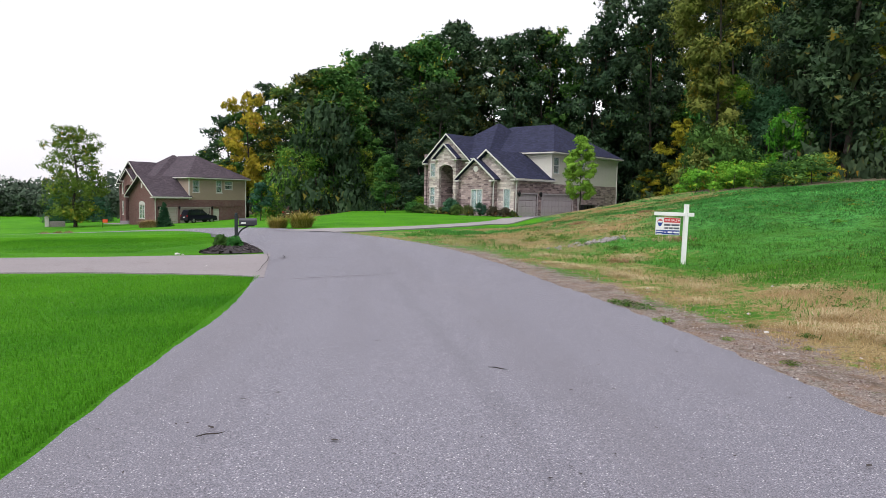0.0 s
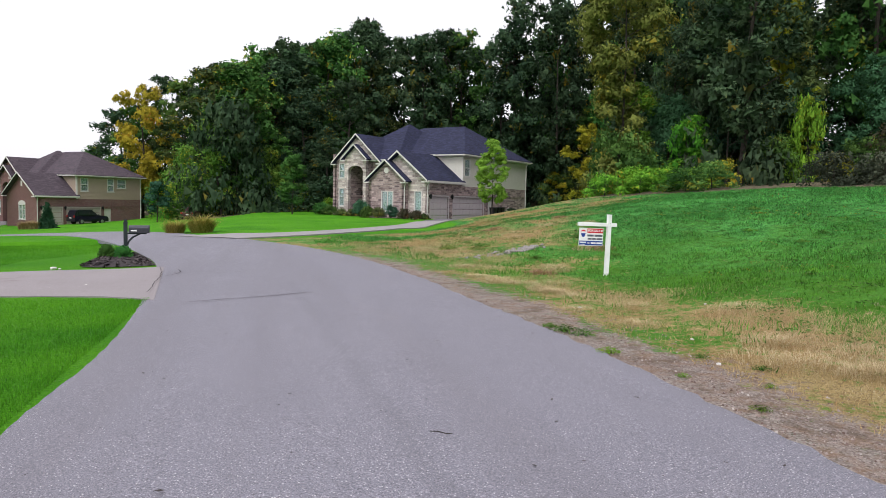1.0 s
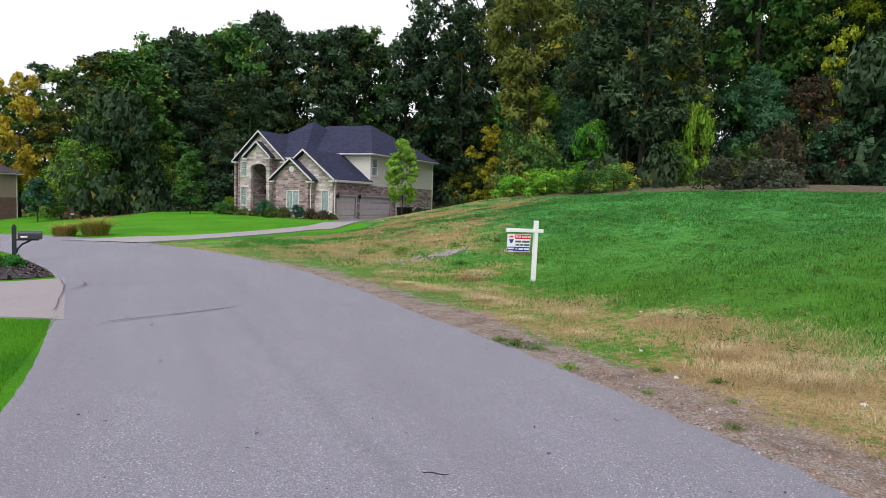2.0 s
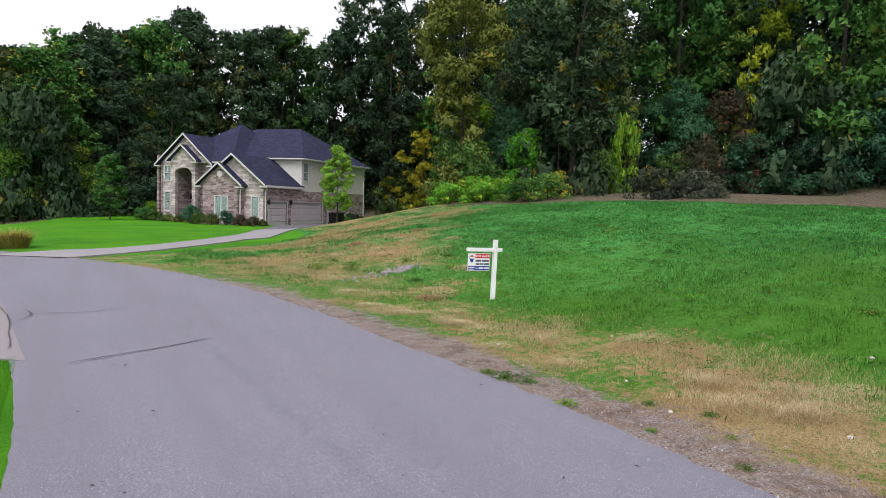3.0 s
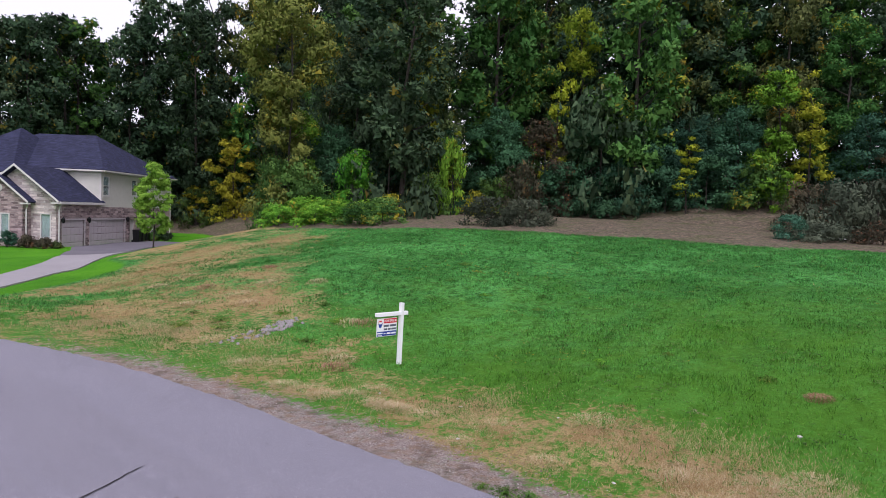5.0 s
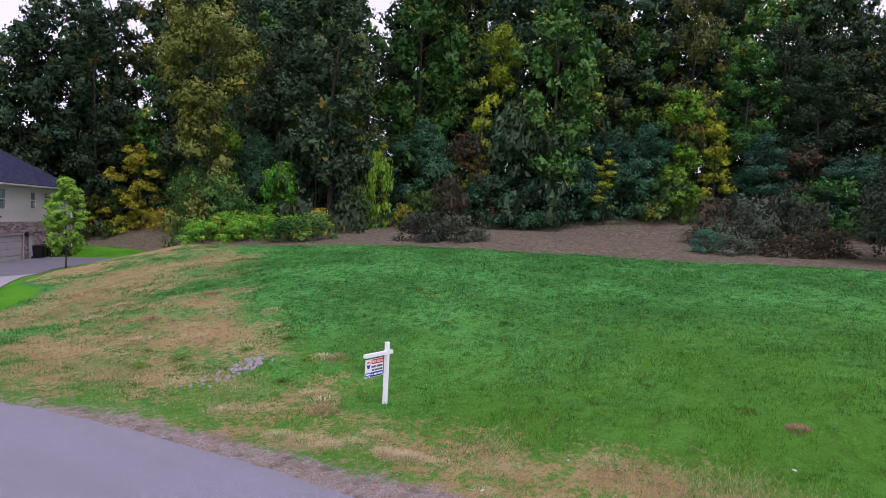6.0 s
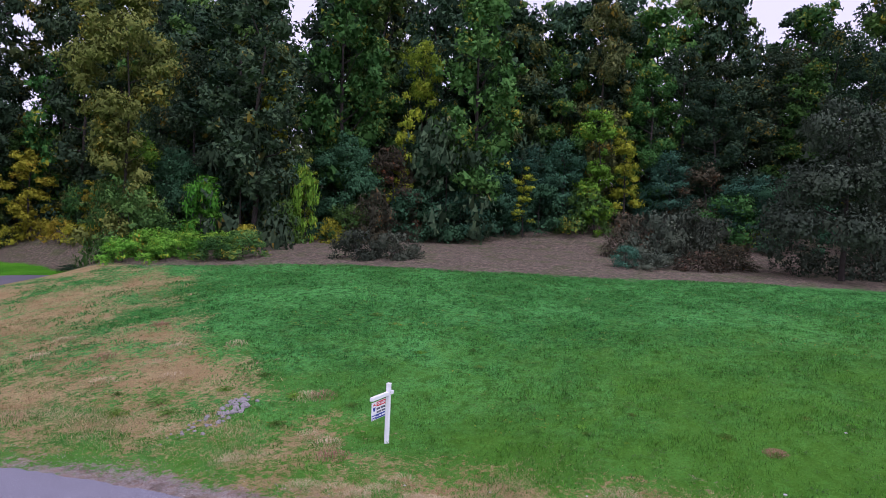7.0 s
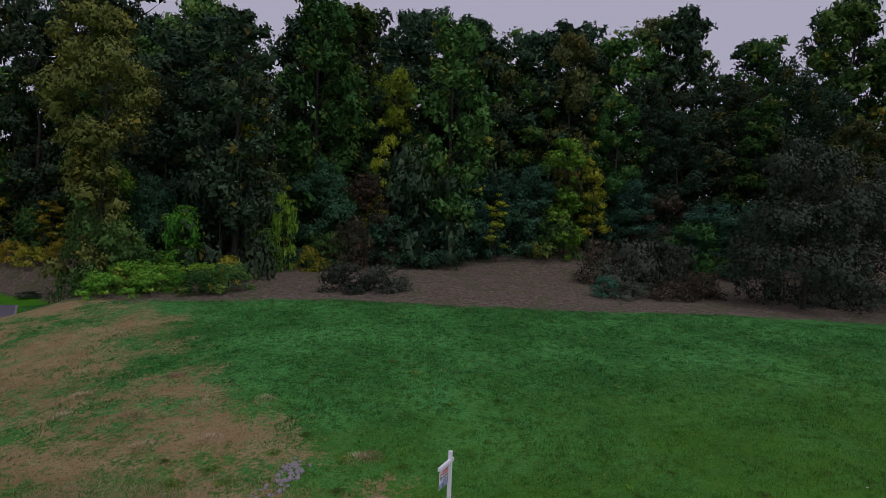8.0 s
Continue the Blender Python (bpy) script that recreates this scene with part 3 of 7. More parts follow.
def window(parent, facing, plane, a0, a1, z0, z1, mullion="v", blind=1.0):
    bm = bmesh.new()
    w = 0.075
    for b in ((a0, a0 + w, z0, z1), (a1 - w, a1, z0, z1), (a0, a1, z0, z0 + w), (a0, a1, z1 - w, z1)):
        fbox(bm, facing, plane, *b, -0.03, 0.1)
    if mullion == "v":
        fbox(bm, facing, plane, (a0 + a1) / 2 - 0.03, (a0 + a1) / 2 + 0.03, z0, z1, -0.02, 0.08)
    elif mullion == "h":
        fbox(bm, facing, plane, a0, a1, (z0 + z1) / 2 - 0.03, (z0 + z1) / 2 + 0.03, -0.02, 0.08)
    elif mullion == "grid":
        fbox(bm, facing, plane, (a0 + a1) / 2 - 0.025, (a0 + a1) / 2 + 0.025, z0, z1, -0.02, 0.08)
        for k in (1, 2):
            zz = z0 + (z1 - z0) * k / 3
            fbox(bm, facing, plane, a0, a1, zz - 0.02, zz + 0.02, -0.02, 0.08)
    win = part("window", bm, WHITE_TRIM, parent, "white framed window")
    bm = bmesh.new()
    fbox(bm, facing, plane, a0 + w, a1 - w, z0 + w, z1 - w, 0.04, 0.05)
    part("pane", bm, GLASS, win, "reflective glass pane")
    if blind:
        bm = bmesh.new()
        n = int((z1 - z0) * blind / 0.06)
        for k in range(n):
            zz = z1 - w - k * 0.06
            fbox(bm, facing, plane, a0 + w, a1 - w, zz - 0.055, zz, 0.13, 0.14)
        part("blind", bm, BLIND, win, "pale slatted blind")
    bm = bmesh.new()
    fbox(bm, facing, plane, a0 - 0.05, a1 + 0.05, z0 - 0.08, z0, -0.07, 0.1)
    part("sill", bm, WHITE_TRIM, win)
    # near-black panel added here: the unlit room's shade as a colour
    bm = bmesh.new()
    fbox(bm, facing, plane, a0 - 0.02, a1 + 0.02, z0 - 0.02, z1 + 0.02, 0.5, 0.55)
    part("room_shade", bm, ROOM_DARK, win, "dark panel painted as the unlit room behind the glass")
    return win


def garage_door(parent, plane, a0, a1, z1, mat):
    bm = bmesh.new()
    for k in range(4):
        h = z1 / 4
        fbox(bm, "side", plane, a0, a1, k * h + 0.012, (k + 1) * h - 0.012, 0.12, 0.17)
        n = max(2, round((a1 - a0) / 0.62))
        for i in range(n):
            w = (a1 - a0) / n
            fbox(bm, "side", plane, a0 + i * w + 0.06, a0 + (i + 1) * w - 0.06, k * h + 0.09, (k + 1) * h - 0.09, 0.105, 0.13)
    door = part("garage_door", bm, mat, parent, "closed sectional garage door")
    bm = bmesh.new()
    for b in ((a0 - 0.11, a0, 0, z1 + 0.11), (a1, a1 + 0.11, 0, z1 + 0.11), (a0, a1, z1, z1 + 0.11)):
        fbox(bm, "side", plane, *b, -0.025, 0.14)
    part("door_trim", bm, mat, door)
    return door


def slab(bm, pts, thick=0.14):
    p = [Vector(q) for q in pts]
    n = (p[1] - p[0]).cross(p[2] - p[0]).normalized()
    if n.z < 0:
        n = -n
    top = [bm.verts.new(q) for q in p]
    low = [bm.verts.new(q - n * thick) for q in p]
    bm.faces.new(top)
    bm.faces.new(low[::-1])
    for i in range(len(p)):
        j = (i + 1) % len(p)
        bm.faces.new((top[i], low[i], low[j], top[j]))


def gable_roof(parent, x0, x1, y0, y1, ze, zr, mat, label=""):
    """A roof with its ridge along x; eaves at y0 and y1."""
    ym = (y0 + y1) / 2
    bm = bmesh.new()
    slab(bm, [(x0, y0, ze), (x1, y0, ze), (x1, ym, zr), (x0, ym, zr)])
    slab(bm, [(x0, y1, ze), (x1, y1, ze), (x1, ym, zr), (x0, ym, zr)])
    bmesh.ops.recalc_face_normals(bm, faces=bm.faces)
    roof = part("gable_roof", bm, mat, parent, label or "dark shingled gable roof")
    bm = bmesh.new()
    for ya in (y0, y1):                                   # rake boards
        d = Vector((0, ym - ya, zr - ze))
        for w0, w1, c0 in ((0.02, -0.1, -0.03),):
            a, b = Vector((x0 + c0, ya, ze)), Vector((x0 + c0, ym, zr))
            q = [a + Vector((0, 0, w0)), b + Vector((0, 0, w0)), b + Vector((0, 0, w1 - 0.03)), a + Vector((0, 0, w1 - 0.03))]
            f = [bm.verts.new(v) for v in q]
            g = [bm.verts.new(v + Vector((0.06, 0, 0))) for v in q]
            bm.faces.new(f)
            bm.faces.new(g[::-1])
            for i in range(4):
                bm.faces.new((f[i], g[i], g[(i + 1) % 4], f[(i + 1) % 4]))
        s = 1 if ya > ym else -1                          # short eave return
        add_box(bm, x0 - 0.02, x0 + 0.35, min(ya, ya - s * 0.55), max(ya, ya - s * 0.55), ze - 0.2, ze - 0.1)
    bmesh.ops.recalc_face_normals(bm, faces=bm.faces)
    part("rake_board", bm, WHITE_TRIM, roof, "white rake boards and eave returns")
    return roof


def hip_roof(parent, x0, x1, y0, y1, ze, ridge, zr, mat):
    """ridge: two plan points."""
    (ax, ay), (bx, by) = ridge
    A, B = (ax, ay, zr), (bx, by, zr)
    c = [(x0, y0, ze), (x1, y0, ze), (x1, y1, ze), (x0, y1, ze)]
    bm = bmesh.new()
    if abs(ax - bx) > abs(ay - by):                       # ridge along x, A at the x0 end
        slab(bm, [c[0], c[1], B, A]), slab(bm, [c[1], c[2], B]), slab(bm, [c[2], c[3], A, B]), slab(bm, [c[3], c[0], A])
    else:                                                 # ridge along y, A at the y0 end
        slab(bm, [c[0], c[1], A]), slab(bm, [c[1], c[2], B, A]), slab(bm, [c[2], c[3], B]), slab(bm, [c[3], c[0], A, B])
    bmesh.ops.recalc_face_normals(bm, faces=bm.faces)
    roof = part("hip_roof", bm, mat, parent, "dark shingled hip roof")
    bm = bmesh.new()
    for b in ((x0, x1, y0 - 0.09, y0 + 0.02), (x0, x1, y1 - 0.02, y1 + 0.09), (x0 - 0.09, x0 + 0.02, y0, y1), (x1 - 0.02, x1 + 0.09, y0, y1)):
        add_box(bm, *b, ze - 0.17, ze - 0.06)
    part("gutter", bm, WHITE_TRIM, roof, "white eave gutter")
    bm = bmesh.new()
    add_box(bm, x0 + 0.05, x1 - 0.05, y0 + 0.05, y1 - 0.05, ze - 0.22, ze - 0.18)
    part("soffit", bm, WHITE_TRIM, roof)
    return roof


def gable_wall(parent, facing_x, y0, y1, ze, zr, mat, thick=0.25):
    bm = bmesh.new()
    add_prism(bm, [(y0, ze), (y1, ze), ((y0 + y1) / 2, zr)], facing_x, facing_x + thick, lambda a, b, c: (c, a, b))
    bmesh.ops.recalc_face_normals(bm, faces=bm.faces)
    return part("gable_wall", bm, mat, parent)


def downspout(parent, x, y, z, mat):
    bm = bmesh.new()
    add_tube(bm, [(x - 0.1, y - 0.3, z), (x, y - 0.1, z - 0.25), (x, y - 0.06, z - 0.5), (x, y - 0.06, 0.25), (x, y - 0.22, 0.12)], [0.05] * 5, 6)
    part("downspout", bm, mat, parent, "pale downspout")


def wall_lamp(parent, x, y, z, facing):
    bm = bmesh.new()
    p = Vector((x, y, z))
    out = Vector((-1, 0, 0)) if facing == "front" else Vector((0, -1, 0))
    q = p + out * 0.14
    add_box(bm, p.x - 0.05, p.x + 0.05, p.y - 0.05, p.y + 0.05, z - 0.1, z + 0.1)
    add_tube(bm, [q + Vector((0, 0, -0.22)), q + Vector((0, 0, -0.16)), q + Vector((0, 0, 0.1)), q + Vector((0, 0, 0.22))], [0.05, 0.09, 0.12, 0.02], 6)
    add_tube(bm, [p + Vector((0, 0, 0.1)), q + Vector((0, 0, 0.24))], [0.02, 0.02], 5)
    part("wall_lamp", bm, LAMP_BLACK, parent, "black lantern")


def arch_wall(parent, plane, a0, a1, z0, z1, o0, o1, spring, mat, thick=0.35):
    """A front wall with one arched opening from the ground."""
    bm = bmesh.new()
    r = (o1 - o0) / 2
    cx, n = (o0 + o1) / 2, 12
    rise = r * 0.62
    arc = [(cx - r * math.cos(math.pi * k / n), spring + rise * math.sin(math.pi * k / n)) for k in range(n + 1)]
    for c in (0, thick):
        for quad in ([(a0, z0), (o0, z0), (o0, z1), (a0, z1)], [(o1, z0), (a1, z0), (a1, z1), (o1, z1)]):
            bm.faces.new([bm.verts.new(wp("front", plane, a, z, c)) for a, z in quad])
        for p, q in zip(arc, arc[1:]):
            bm.faces.new([bm.verts.new(wp("front", plane, a, z, c)) for a, z in (p, q, (q[0], z1), (p[0], z1))])
    path = [(o0, z0), *arc, (o1, z0)]
    for p, q in zip(path, path[1:]):
        bm.faces.new([bm.verts.new(wp("front", plane, a, z, c)) for a, z, c in ((*p, 0), (*q, 0), (*q, thick), (*p, thick))])
    for a in (a0, a1):
        bm.faces.new([bm.verts.new(wp("front", plane, a, z, c)) for z, c in ((z0, 0), (z1, 0), (z1, thick), (z0, thick))])
    bmesh.ops.remove_doubles(bm, verts=bm.verts, dist=0.0005)
    bmesh.ops.recalc_face_normals(bm, faces=bm.faces)
    part("entry_wall", bm, mat, parent, "tall arched entry wall")
    bm = bmesh.new()                                       # keystone and arch ring
    for p, q in zip(arc, arc[1:]):
        o = [(a + (a - cx) * 0.14, z + 0.16 * (z - spring + 0.3)) for a, z in (p, q)]
        v = [bm.verts.new(wp("front", plane, a, z, -0.04)) for a, z in (p, q, o[1], o[0])]
        w = [bm.verts.new(wp("front", plane, a, z, 0.0)) for a, z in (p, q, o[1], o[0])]
        bm.faces.new(v)
        for i in range(4):
            bm.faces.new((v[i], v[(i + 1) % 4], w[(i + 1) % 4], w[i]))
    bmesh.ops.recalc_face_normals(bm, faces=bm.faces)
    part("arch_ring", bm, mat, parent)


def house(name, m, s, label):
    """s: the style of one house. x runs along the garage side, y along the front."""
    h = empty(name, m, label, "house")
    st, br, sd, rf = s["stone"], s["brick"], s["siding"], s["roof"]
    L, EV, XS, GW, PK = s["length"], s["eave"], s["step"], s["gable"], s["peak"]
    EF, EW, ZS = 3.62, 5.55, 3.2
    F = -0.8
    # garage block
    (g0, g1), (k0, k1), (m0, m1) = s["doors"]
    side_holes = [(g0, g1, 0, 2.2), (k0, k1, 0, 2.2), (m0, m1, 0, 2.1)]
    wall("wall", h, "side", 0.0, 0.0, L, F, ZS, br, side_holes, label="masonry side wall with garage doors")
    garage_door(h, 0.0, g0, g1, 2.2, s["door"])
    garage_door(h, 0.0, k0, k1, 2.2, s["door"])
    part("side_door", box(m0, m1, 0.1, 0.16, 0, 2.1, 0.01), WHITE_TRIM, h, "white side door")
    for x in ((g0 - 0.2), (g1 + k0) / 2, k1 + 0.25):
        wall_lamp(h, x, -0.03, 2.2, "side")
    part("brick_band", box(-0.003, L + 0.003, -0.045, 0.004, 2.36, 2.52), br, h, "soldier course over the doors")
    wall("wall", h, "side", 0.0, 0.0, XS, ZS, EF, br)
    if s["bump"]:
        wall("wall", h, "front", 0.0, 0.0, GW, F, EF, st, [(0.62, 1.4, 0.85, 2.65)])
        window(h, "front", 0.0, 0.62, 1.4, 0.85, 2.65, "", 1.0)
    else:
        c = GW / 2
        wall("wall", h, "front", 0.0, 0.0, GW, F, EF, br, [(c - 0.65, c + 0.65, 0.85, 2.5)])
        window(h, "front", 0.0, c - 0.65, c + 0.65, 0.85, 2.5, "grid", 0)
        bm = bmesh.new()
        arc = [(c - 0.7 * math.cos(math.pi * k / 10), 2.52 + 0.42 * math.sin(math.pi * k / 10)) for k in range(11)]
        add_prism(bm, arc, -0.03, 0.05, lambda a, b, c: (c, a, b))
        bmesh.ops.recalc_face_normals(bm, faces=bm.faces)
        part("fanlight", bm, WHITE_TRIM, h, "white arched window head")
        part("gable_vent", box(-0.04, 0.02, c - 0.13, c + 0.13, 4.5, 5.1, 0.01), WHITE_TRIM, h)
    gable_wall(h, 0.0, 0.0, GW, EF - 0.002, 5.85, st if s["bump"] else br)
    gable_roof(h, -0.5, XS + 0.35, -0.2, GW + 0.2, 3.55, 6.05, rf)
    part("gutter", box(-0.4, XS + 0.2, -0.32, -0.21, 3.36, 3.53), WHITE_TRIM, h)
    part("soffit", box(-0.4, XS + 0.15, -0.21, 0.0, 3.32, 3.36), WHITE_TRIM, h)
    downspout(h, -0.06, 0.06, 3.4, WHITE_TRIM)
    if s["bump"]:
        b0, b1 = 2.05, 5.9
        wall("wall", h, "front", -0.6, b0, b1, F, EF, br, [(3.2, 4.5, 0.8, 2.6)])
        wall("wall", h, "side", b0, -0.6, 0.0, F, EF, br)
        wall("wall", h, "side", b1 - 0.25, -0.6, 0.0, F, EF, br)
        window(h, "front", -0.6, 3.2, 4.5, 0.8, 2.6, "v", 1.0)
        gable_wall(h, -0.6, b0, b1, EF - 0.002, 5.1, br)
        gable_roof(h, -0.95, 2.6, b0 - 0.35, b1 + 0.35, 3.45, 5.3, rf)
        bm = bmesh.new()
        add_tube(bm, [(-0.66, 3.98, 4.35), (-0.58, 3.98, 4.35)], [0.25, 0.25], 16)
        part("round_vent", bm, WHITE_TRIM, h, "round white gable vent")
        downspout(h, -0.62, b0 + 0.02, 3.35, WHITE_TRIM)
    # two-storey block
    ws = s["upper"]
    holes = [(a, b, z, t) for a, b, z, t in ws]
    wall("upper_wall", h, "side", 0.02, XS, L, ZS, EV, sd, holes)
    siding(h, "side", 0.02, XS + 0.12, L - 0.12, ZS, EV - 0.15, sd, holes)
    for a, b, z, t in ws:
        window(h, "side", 0.02, a, b, z, t, "h", 0.5)
    wall("upper_wall", h, "front", XS, 0.02, 6.5, ZS, EV, sd)
    siding(h, "front", XS, 0.1, 6.2, EF, EV - 0.15, sd)
    for x in (XS, L - 0.12):
        part("corner_board", box(x - 0.03, x + 0.12, -0.03, 0.1, ZS, EV - 0.1), WHITE_TRIM, h)
    part("end_wall", box(L - 0.25, L, 0.25, 13, F, EV), br, h)
    part("rear_wall", box(2.5, L, 12.75, 13, F, EV), br, h)
    downspout(h, L - 0.12, 0.0, EV - 0.1, WHITE_TRIM)
    mid = XS + (L - XS) * 0.5
    hip_roof(h, XS - 0.42, L + 0.42, -0.42, 13.4, EV + 0.05, ((mid, s["hip"]), (mid, 9.0)), PK, rf)
    # front wing and entry
    wall("wall", h, "front", 3.0, 5.6, 8.75, F, EW, br, [(7.1, 7.9, 3.6, 4.8)])
    window(h, "front", 3.0, 7.1, 7.9, 3.6, 4.8, "v", 0.4)
    wall("wall", h, "side", 5.6, 3.0, XS + 1, F, EW, br)
    hip_roof(h, 2.6, L - 1.2, 5.2, 12.75, EW + 0.05, ((s["fore"], 8.95), (s["fore"] + 0.35, 8.95)), PK - s["drop"], rf)
    wall("wall", h, "front", 2.5, 11.0, 12.4, F, EW, st, [(11.5, 12.2, 1.1, 2.85), (11.5, 12.2, 3.8, 5.2)])
    window(h, "front", 2.5, 11.5, 12.2, 1.1, 2.85, "h", 1.0)
    window(h, "front", 2.5, 11.5, 12.2, 3.8, 5.2, "h", 1.0)
    part("wall", box(2.5, 5, 12.3, 12.55, F, EW), br, h)
    gable_wall(h, 2.5, 7.2, 12.6, EW - 0.02, 7.8, st)
    gable_roof(h, 2.1, 8.0, 6.85, 12.95, EW - 0.3, 7.98, rf)
    arch_wall(h, 2.05, 8.5, 11.1, F, EW + 0.2, 8.85, 10.65, 4.4, st)
    part("entry_side", box(2.4, 5.0, 8.5, 8.8, F, EW), br, h)
    part("entry_side", box(2.4, 5.0, 10.7, 11.1, F, EW), br, h)
    part("entry_back", box(4.2, 4.45, 8.8, 10.7, F, EW), br, h)
    part("entry_floor", box(1.4, 4.2, 8.8, 10.8, F, 0.3), CONCRETE, h)
    part("entry_ceiling", box(2.4, 4.2, 8.8, 10.7, EW - 0.45, EW - 0.3), WHITE_TRIM, h)
    door = part("front_door", box(4.12, 4.19, 9.25, 10.2, 0.3, 2.4, 0.01), s["entry"], h, "glazed front door")
    part("door_pane", box(4.1, 4.125, 9.4, 10.05, 1.0, 2.2), GLASS, door)
    part("transom", box(4.1, 4.18, 9.25, 10.2, 2.7, 4.3, 0.01), GLASS, h, "tall window over the door")
    wall_lamp(h, 4.1, 10.5, 2.4, "front")
    gable_wall(h, 2.05, 8.5, 11.1, EW + 0.19, 6.75, st)
    gable_roof(h, 1.7, 4.5, 8.2, 11.4, EW + 0.02, 6.98, rf)
    bm = bmesh.new()
    add_tube(bm, [(5.2, 7.4, 6.5), (5.2, 7.4, 7.1)], [0.06, 0.06], 8)
    part("vent_pipe", bm, WHITE_TRIM, h)
    part("foundation", box(0.1, L - 0.1, 0.15, 12.5, F, -0.05), CONCRETE, h)
    return h


STONE = masonry("cut_stone", (0.76, 0.68, 0.62), (0.27, 0.215, 0.21), (0.44, 0.39, 0.37), 0.55, 0.2, 0.5)
BRICK = masonry("mixed_brick", (0.50, 0.385, 0.365), (0.13, 0.092, 0.098), (0.33, 0.28, 0.275), 0.5, 0.17, 0.5)
RED_BRICK = masonry("red_brick", (0.23, 0.118, 0.108), (0.145, 0.075, 0.074), (0.24, 0.19, 0.18), 0.22, 0.075, 0.5, 0.4)
SIDING_PALE = simple("pale_siding", (0.60, 0.585, 0.52), 0.6, var=0.05)
SIDING_TAN = simple("tan_siding", (0.36, 0.285, 0.225), 0.6, var=0.05)
ROOF_BLUE = shingle_material("slate_blue_shingle", (0.017, 0.019, 0.042), (0.037, 0.041, 0.086))
ROOF_BROWN = shingle_material("brown_shingle", (0.060, 0.048, 0.060), (0.100, 0.078, 0.094))
DOOR_TAUPE = simple("taupe_door", (0.47, 0.42, 0.435), 0.55, var=0.05)
DOOR_PALE = simple("pale_door", (0.42, 0.38, 0.34), 0.55, var=0.05)
WOOD_DOOR = simple("brown_door", (0.12, 0.06, 0.035), 0.5)

H1 = pose(13.28, 57.6, -0.1, 0, 0, 42.5)
house("stone_house", H1, dict(stone=STONE, brick=BRICK, siding=SIDING_PALE, roof=ROOF_BLUE, door=DOOR_TAUPE, entry=WOOD_DOOR, length=18.4, bump=True,
      eave=6.1, step=5.5, gable=6.0, peak=9.4, fore=9.3, drop=-0.15, hip=3.9, doors=((0.4, 3.2), (4.0, 9.4), (10.3, 11.2)),
      upper=[(5.8, 6.85, 4.1, 5.7), (10.5, 11.5, 4.2, 5.6), (12.9, 14.1, 4.6, 5.6)]),
      "two storey stone house with slate blue hip roof and garages")
H2 = pose(-24.0, 84.0, -2.27, 0, 0, 46.5)
house("brick_house", H2, dict(stone=RED_BRICK, brick=RED_BRICK, siding=SIDING_TAN, roof=ROOF_BROWN, door=DOOR_PALE, entry=WOOD_DOOR, length=12.8, bump=False,
      eave=5.95, step=4.4, gable=6.0, peak=8.95, fore=7.7, drop=-0.1, hip=4.9, doors=((0.5, 2.7), (3.3, 7.3), (7.8, 8.7)),
      upper=[(4.9, 5.85, 4.1, 5.65), (8.2, 9.1, 4.1, 5.65), (9.5, 10.7, 4.55, 5.6)]),
      "two storey red brick house with brown hip roof")

# ---- trees ----
BARK = simple("bark", (0.045, 0.037, 0.031), 0.95, var=0.4, scale=5, bump=0.8, bscale=25)
LEAF = {
    "dark": leaf_material("leaf_dark", (0.017, 0.036, 0.018), (0.035, 0.066, 0.033), (0.071, 0.118, 0.053), (0.152, 0.122, 0.015), 0.02),
    "green": leaf_material("leaf_green", (0.026, 0.070, 0.018), (0.055, 0.124, 0.026), (0.105, 0.197, 0.042), (0.252, 0.226, 0.018), 0.04),
    "fresh": leaf_material("leaf_fresh", (0.037, 0.086, 0.015), (0.081, 0.157, 0.023), (0.150, 0.238, 0.036), (0.310, 0.281, 0.025), 0.05),
    "hedge": leaf_material("leaf_hedge", (0.018, 0.070, 0.014), (0.036, 0.120, 0.022), (0.065, 0.185, 0.034)),
    "lime": leaf_material("leaf_lime", (0.054, 0.151, 0.014), (0.102, 0.243, 0.020), (0.178, 0.346, 0.032), (0.367, 0.324, 0.020), 0.06),
    "olive": leaf_material("leaf_olive", (0.038, 0.056, 0.019), (0.076, 0.100, 0.032), (0.134, 0.158, 0.048), (0.258, 0.192, 0.019), 0.07),
    "yellow": leaf_material("leaf_yellow", (0.150, 0.145, 0.015), (0.280, 0.260, 0.020), (0.410, 0.370, 0.030), (0.36, 0.20, 0.023), 0.06),
    "rust": leaf_material("leaf_rust", (0.036, 0.038, 0.024), (0.059, 0.054, 0.033), (0.103, 0.073, 0.040), (0.179, 0.073, 0.027), 0.08),
    # distance haze is put into this paler, greyer leaf colour
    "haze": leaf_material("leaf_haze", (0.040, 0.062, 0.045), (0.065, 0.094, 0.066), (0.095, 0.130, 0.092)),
    "vine": leaf_material("leaf_vine", (0.101, 0.160, 0.013), (0.234, 0.292, 0.019), (0.404, 0.415, 0.028)),
    "vine_olive": leaf_material("leaf_vine_olive", (0.058, 0.088, 0.021), (0.118, 0.158, 0.034), (0.198, 0.241, 0.054), (0.321, 0.286, 0.024), 0.06),
    "sapling": leaf_material("leaf_sapling", (0.090, 0.180, 0.022), (0.165, 0.290, 0.034), (0.260, 0.390, 0.052)),
    "grey": leaf_material("leaf_grey", (0.031, 0.041, 0.028), (0.054, 0.069, 0.044), (0.091, 0.109, 0.069)),
    "blue": leaf_material("leaf_blue", (0.020, 0.061, 0.033), (0.039, 0.102, 0.054), (0.066, 0.150, 0.078)),
}


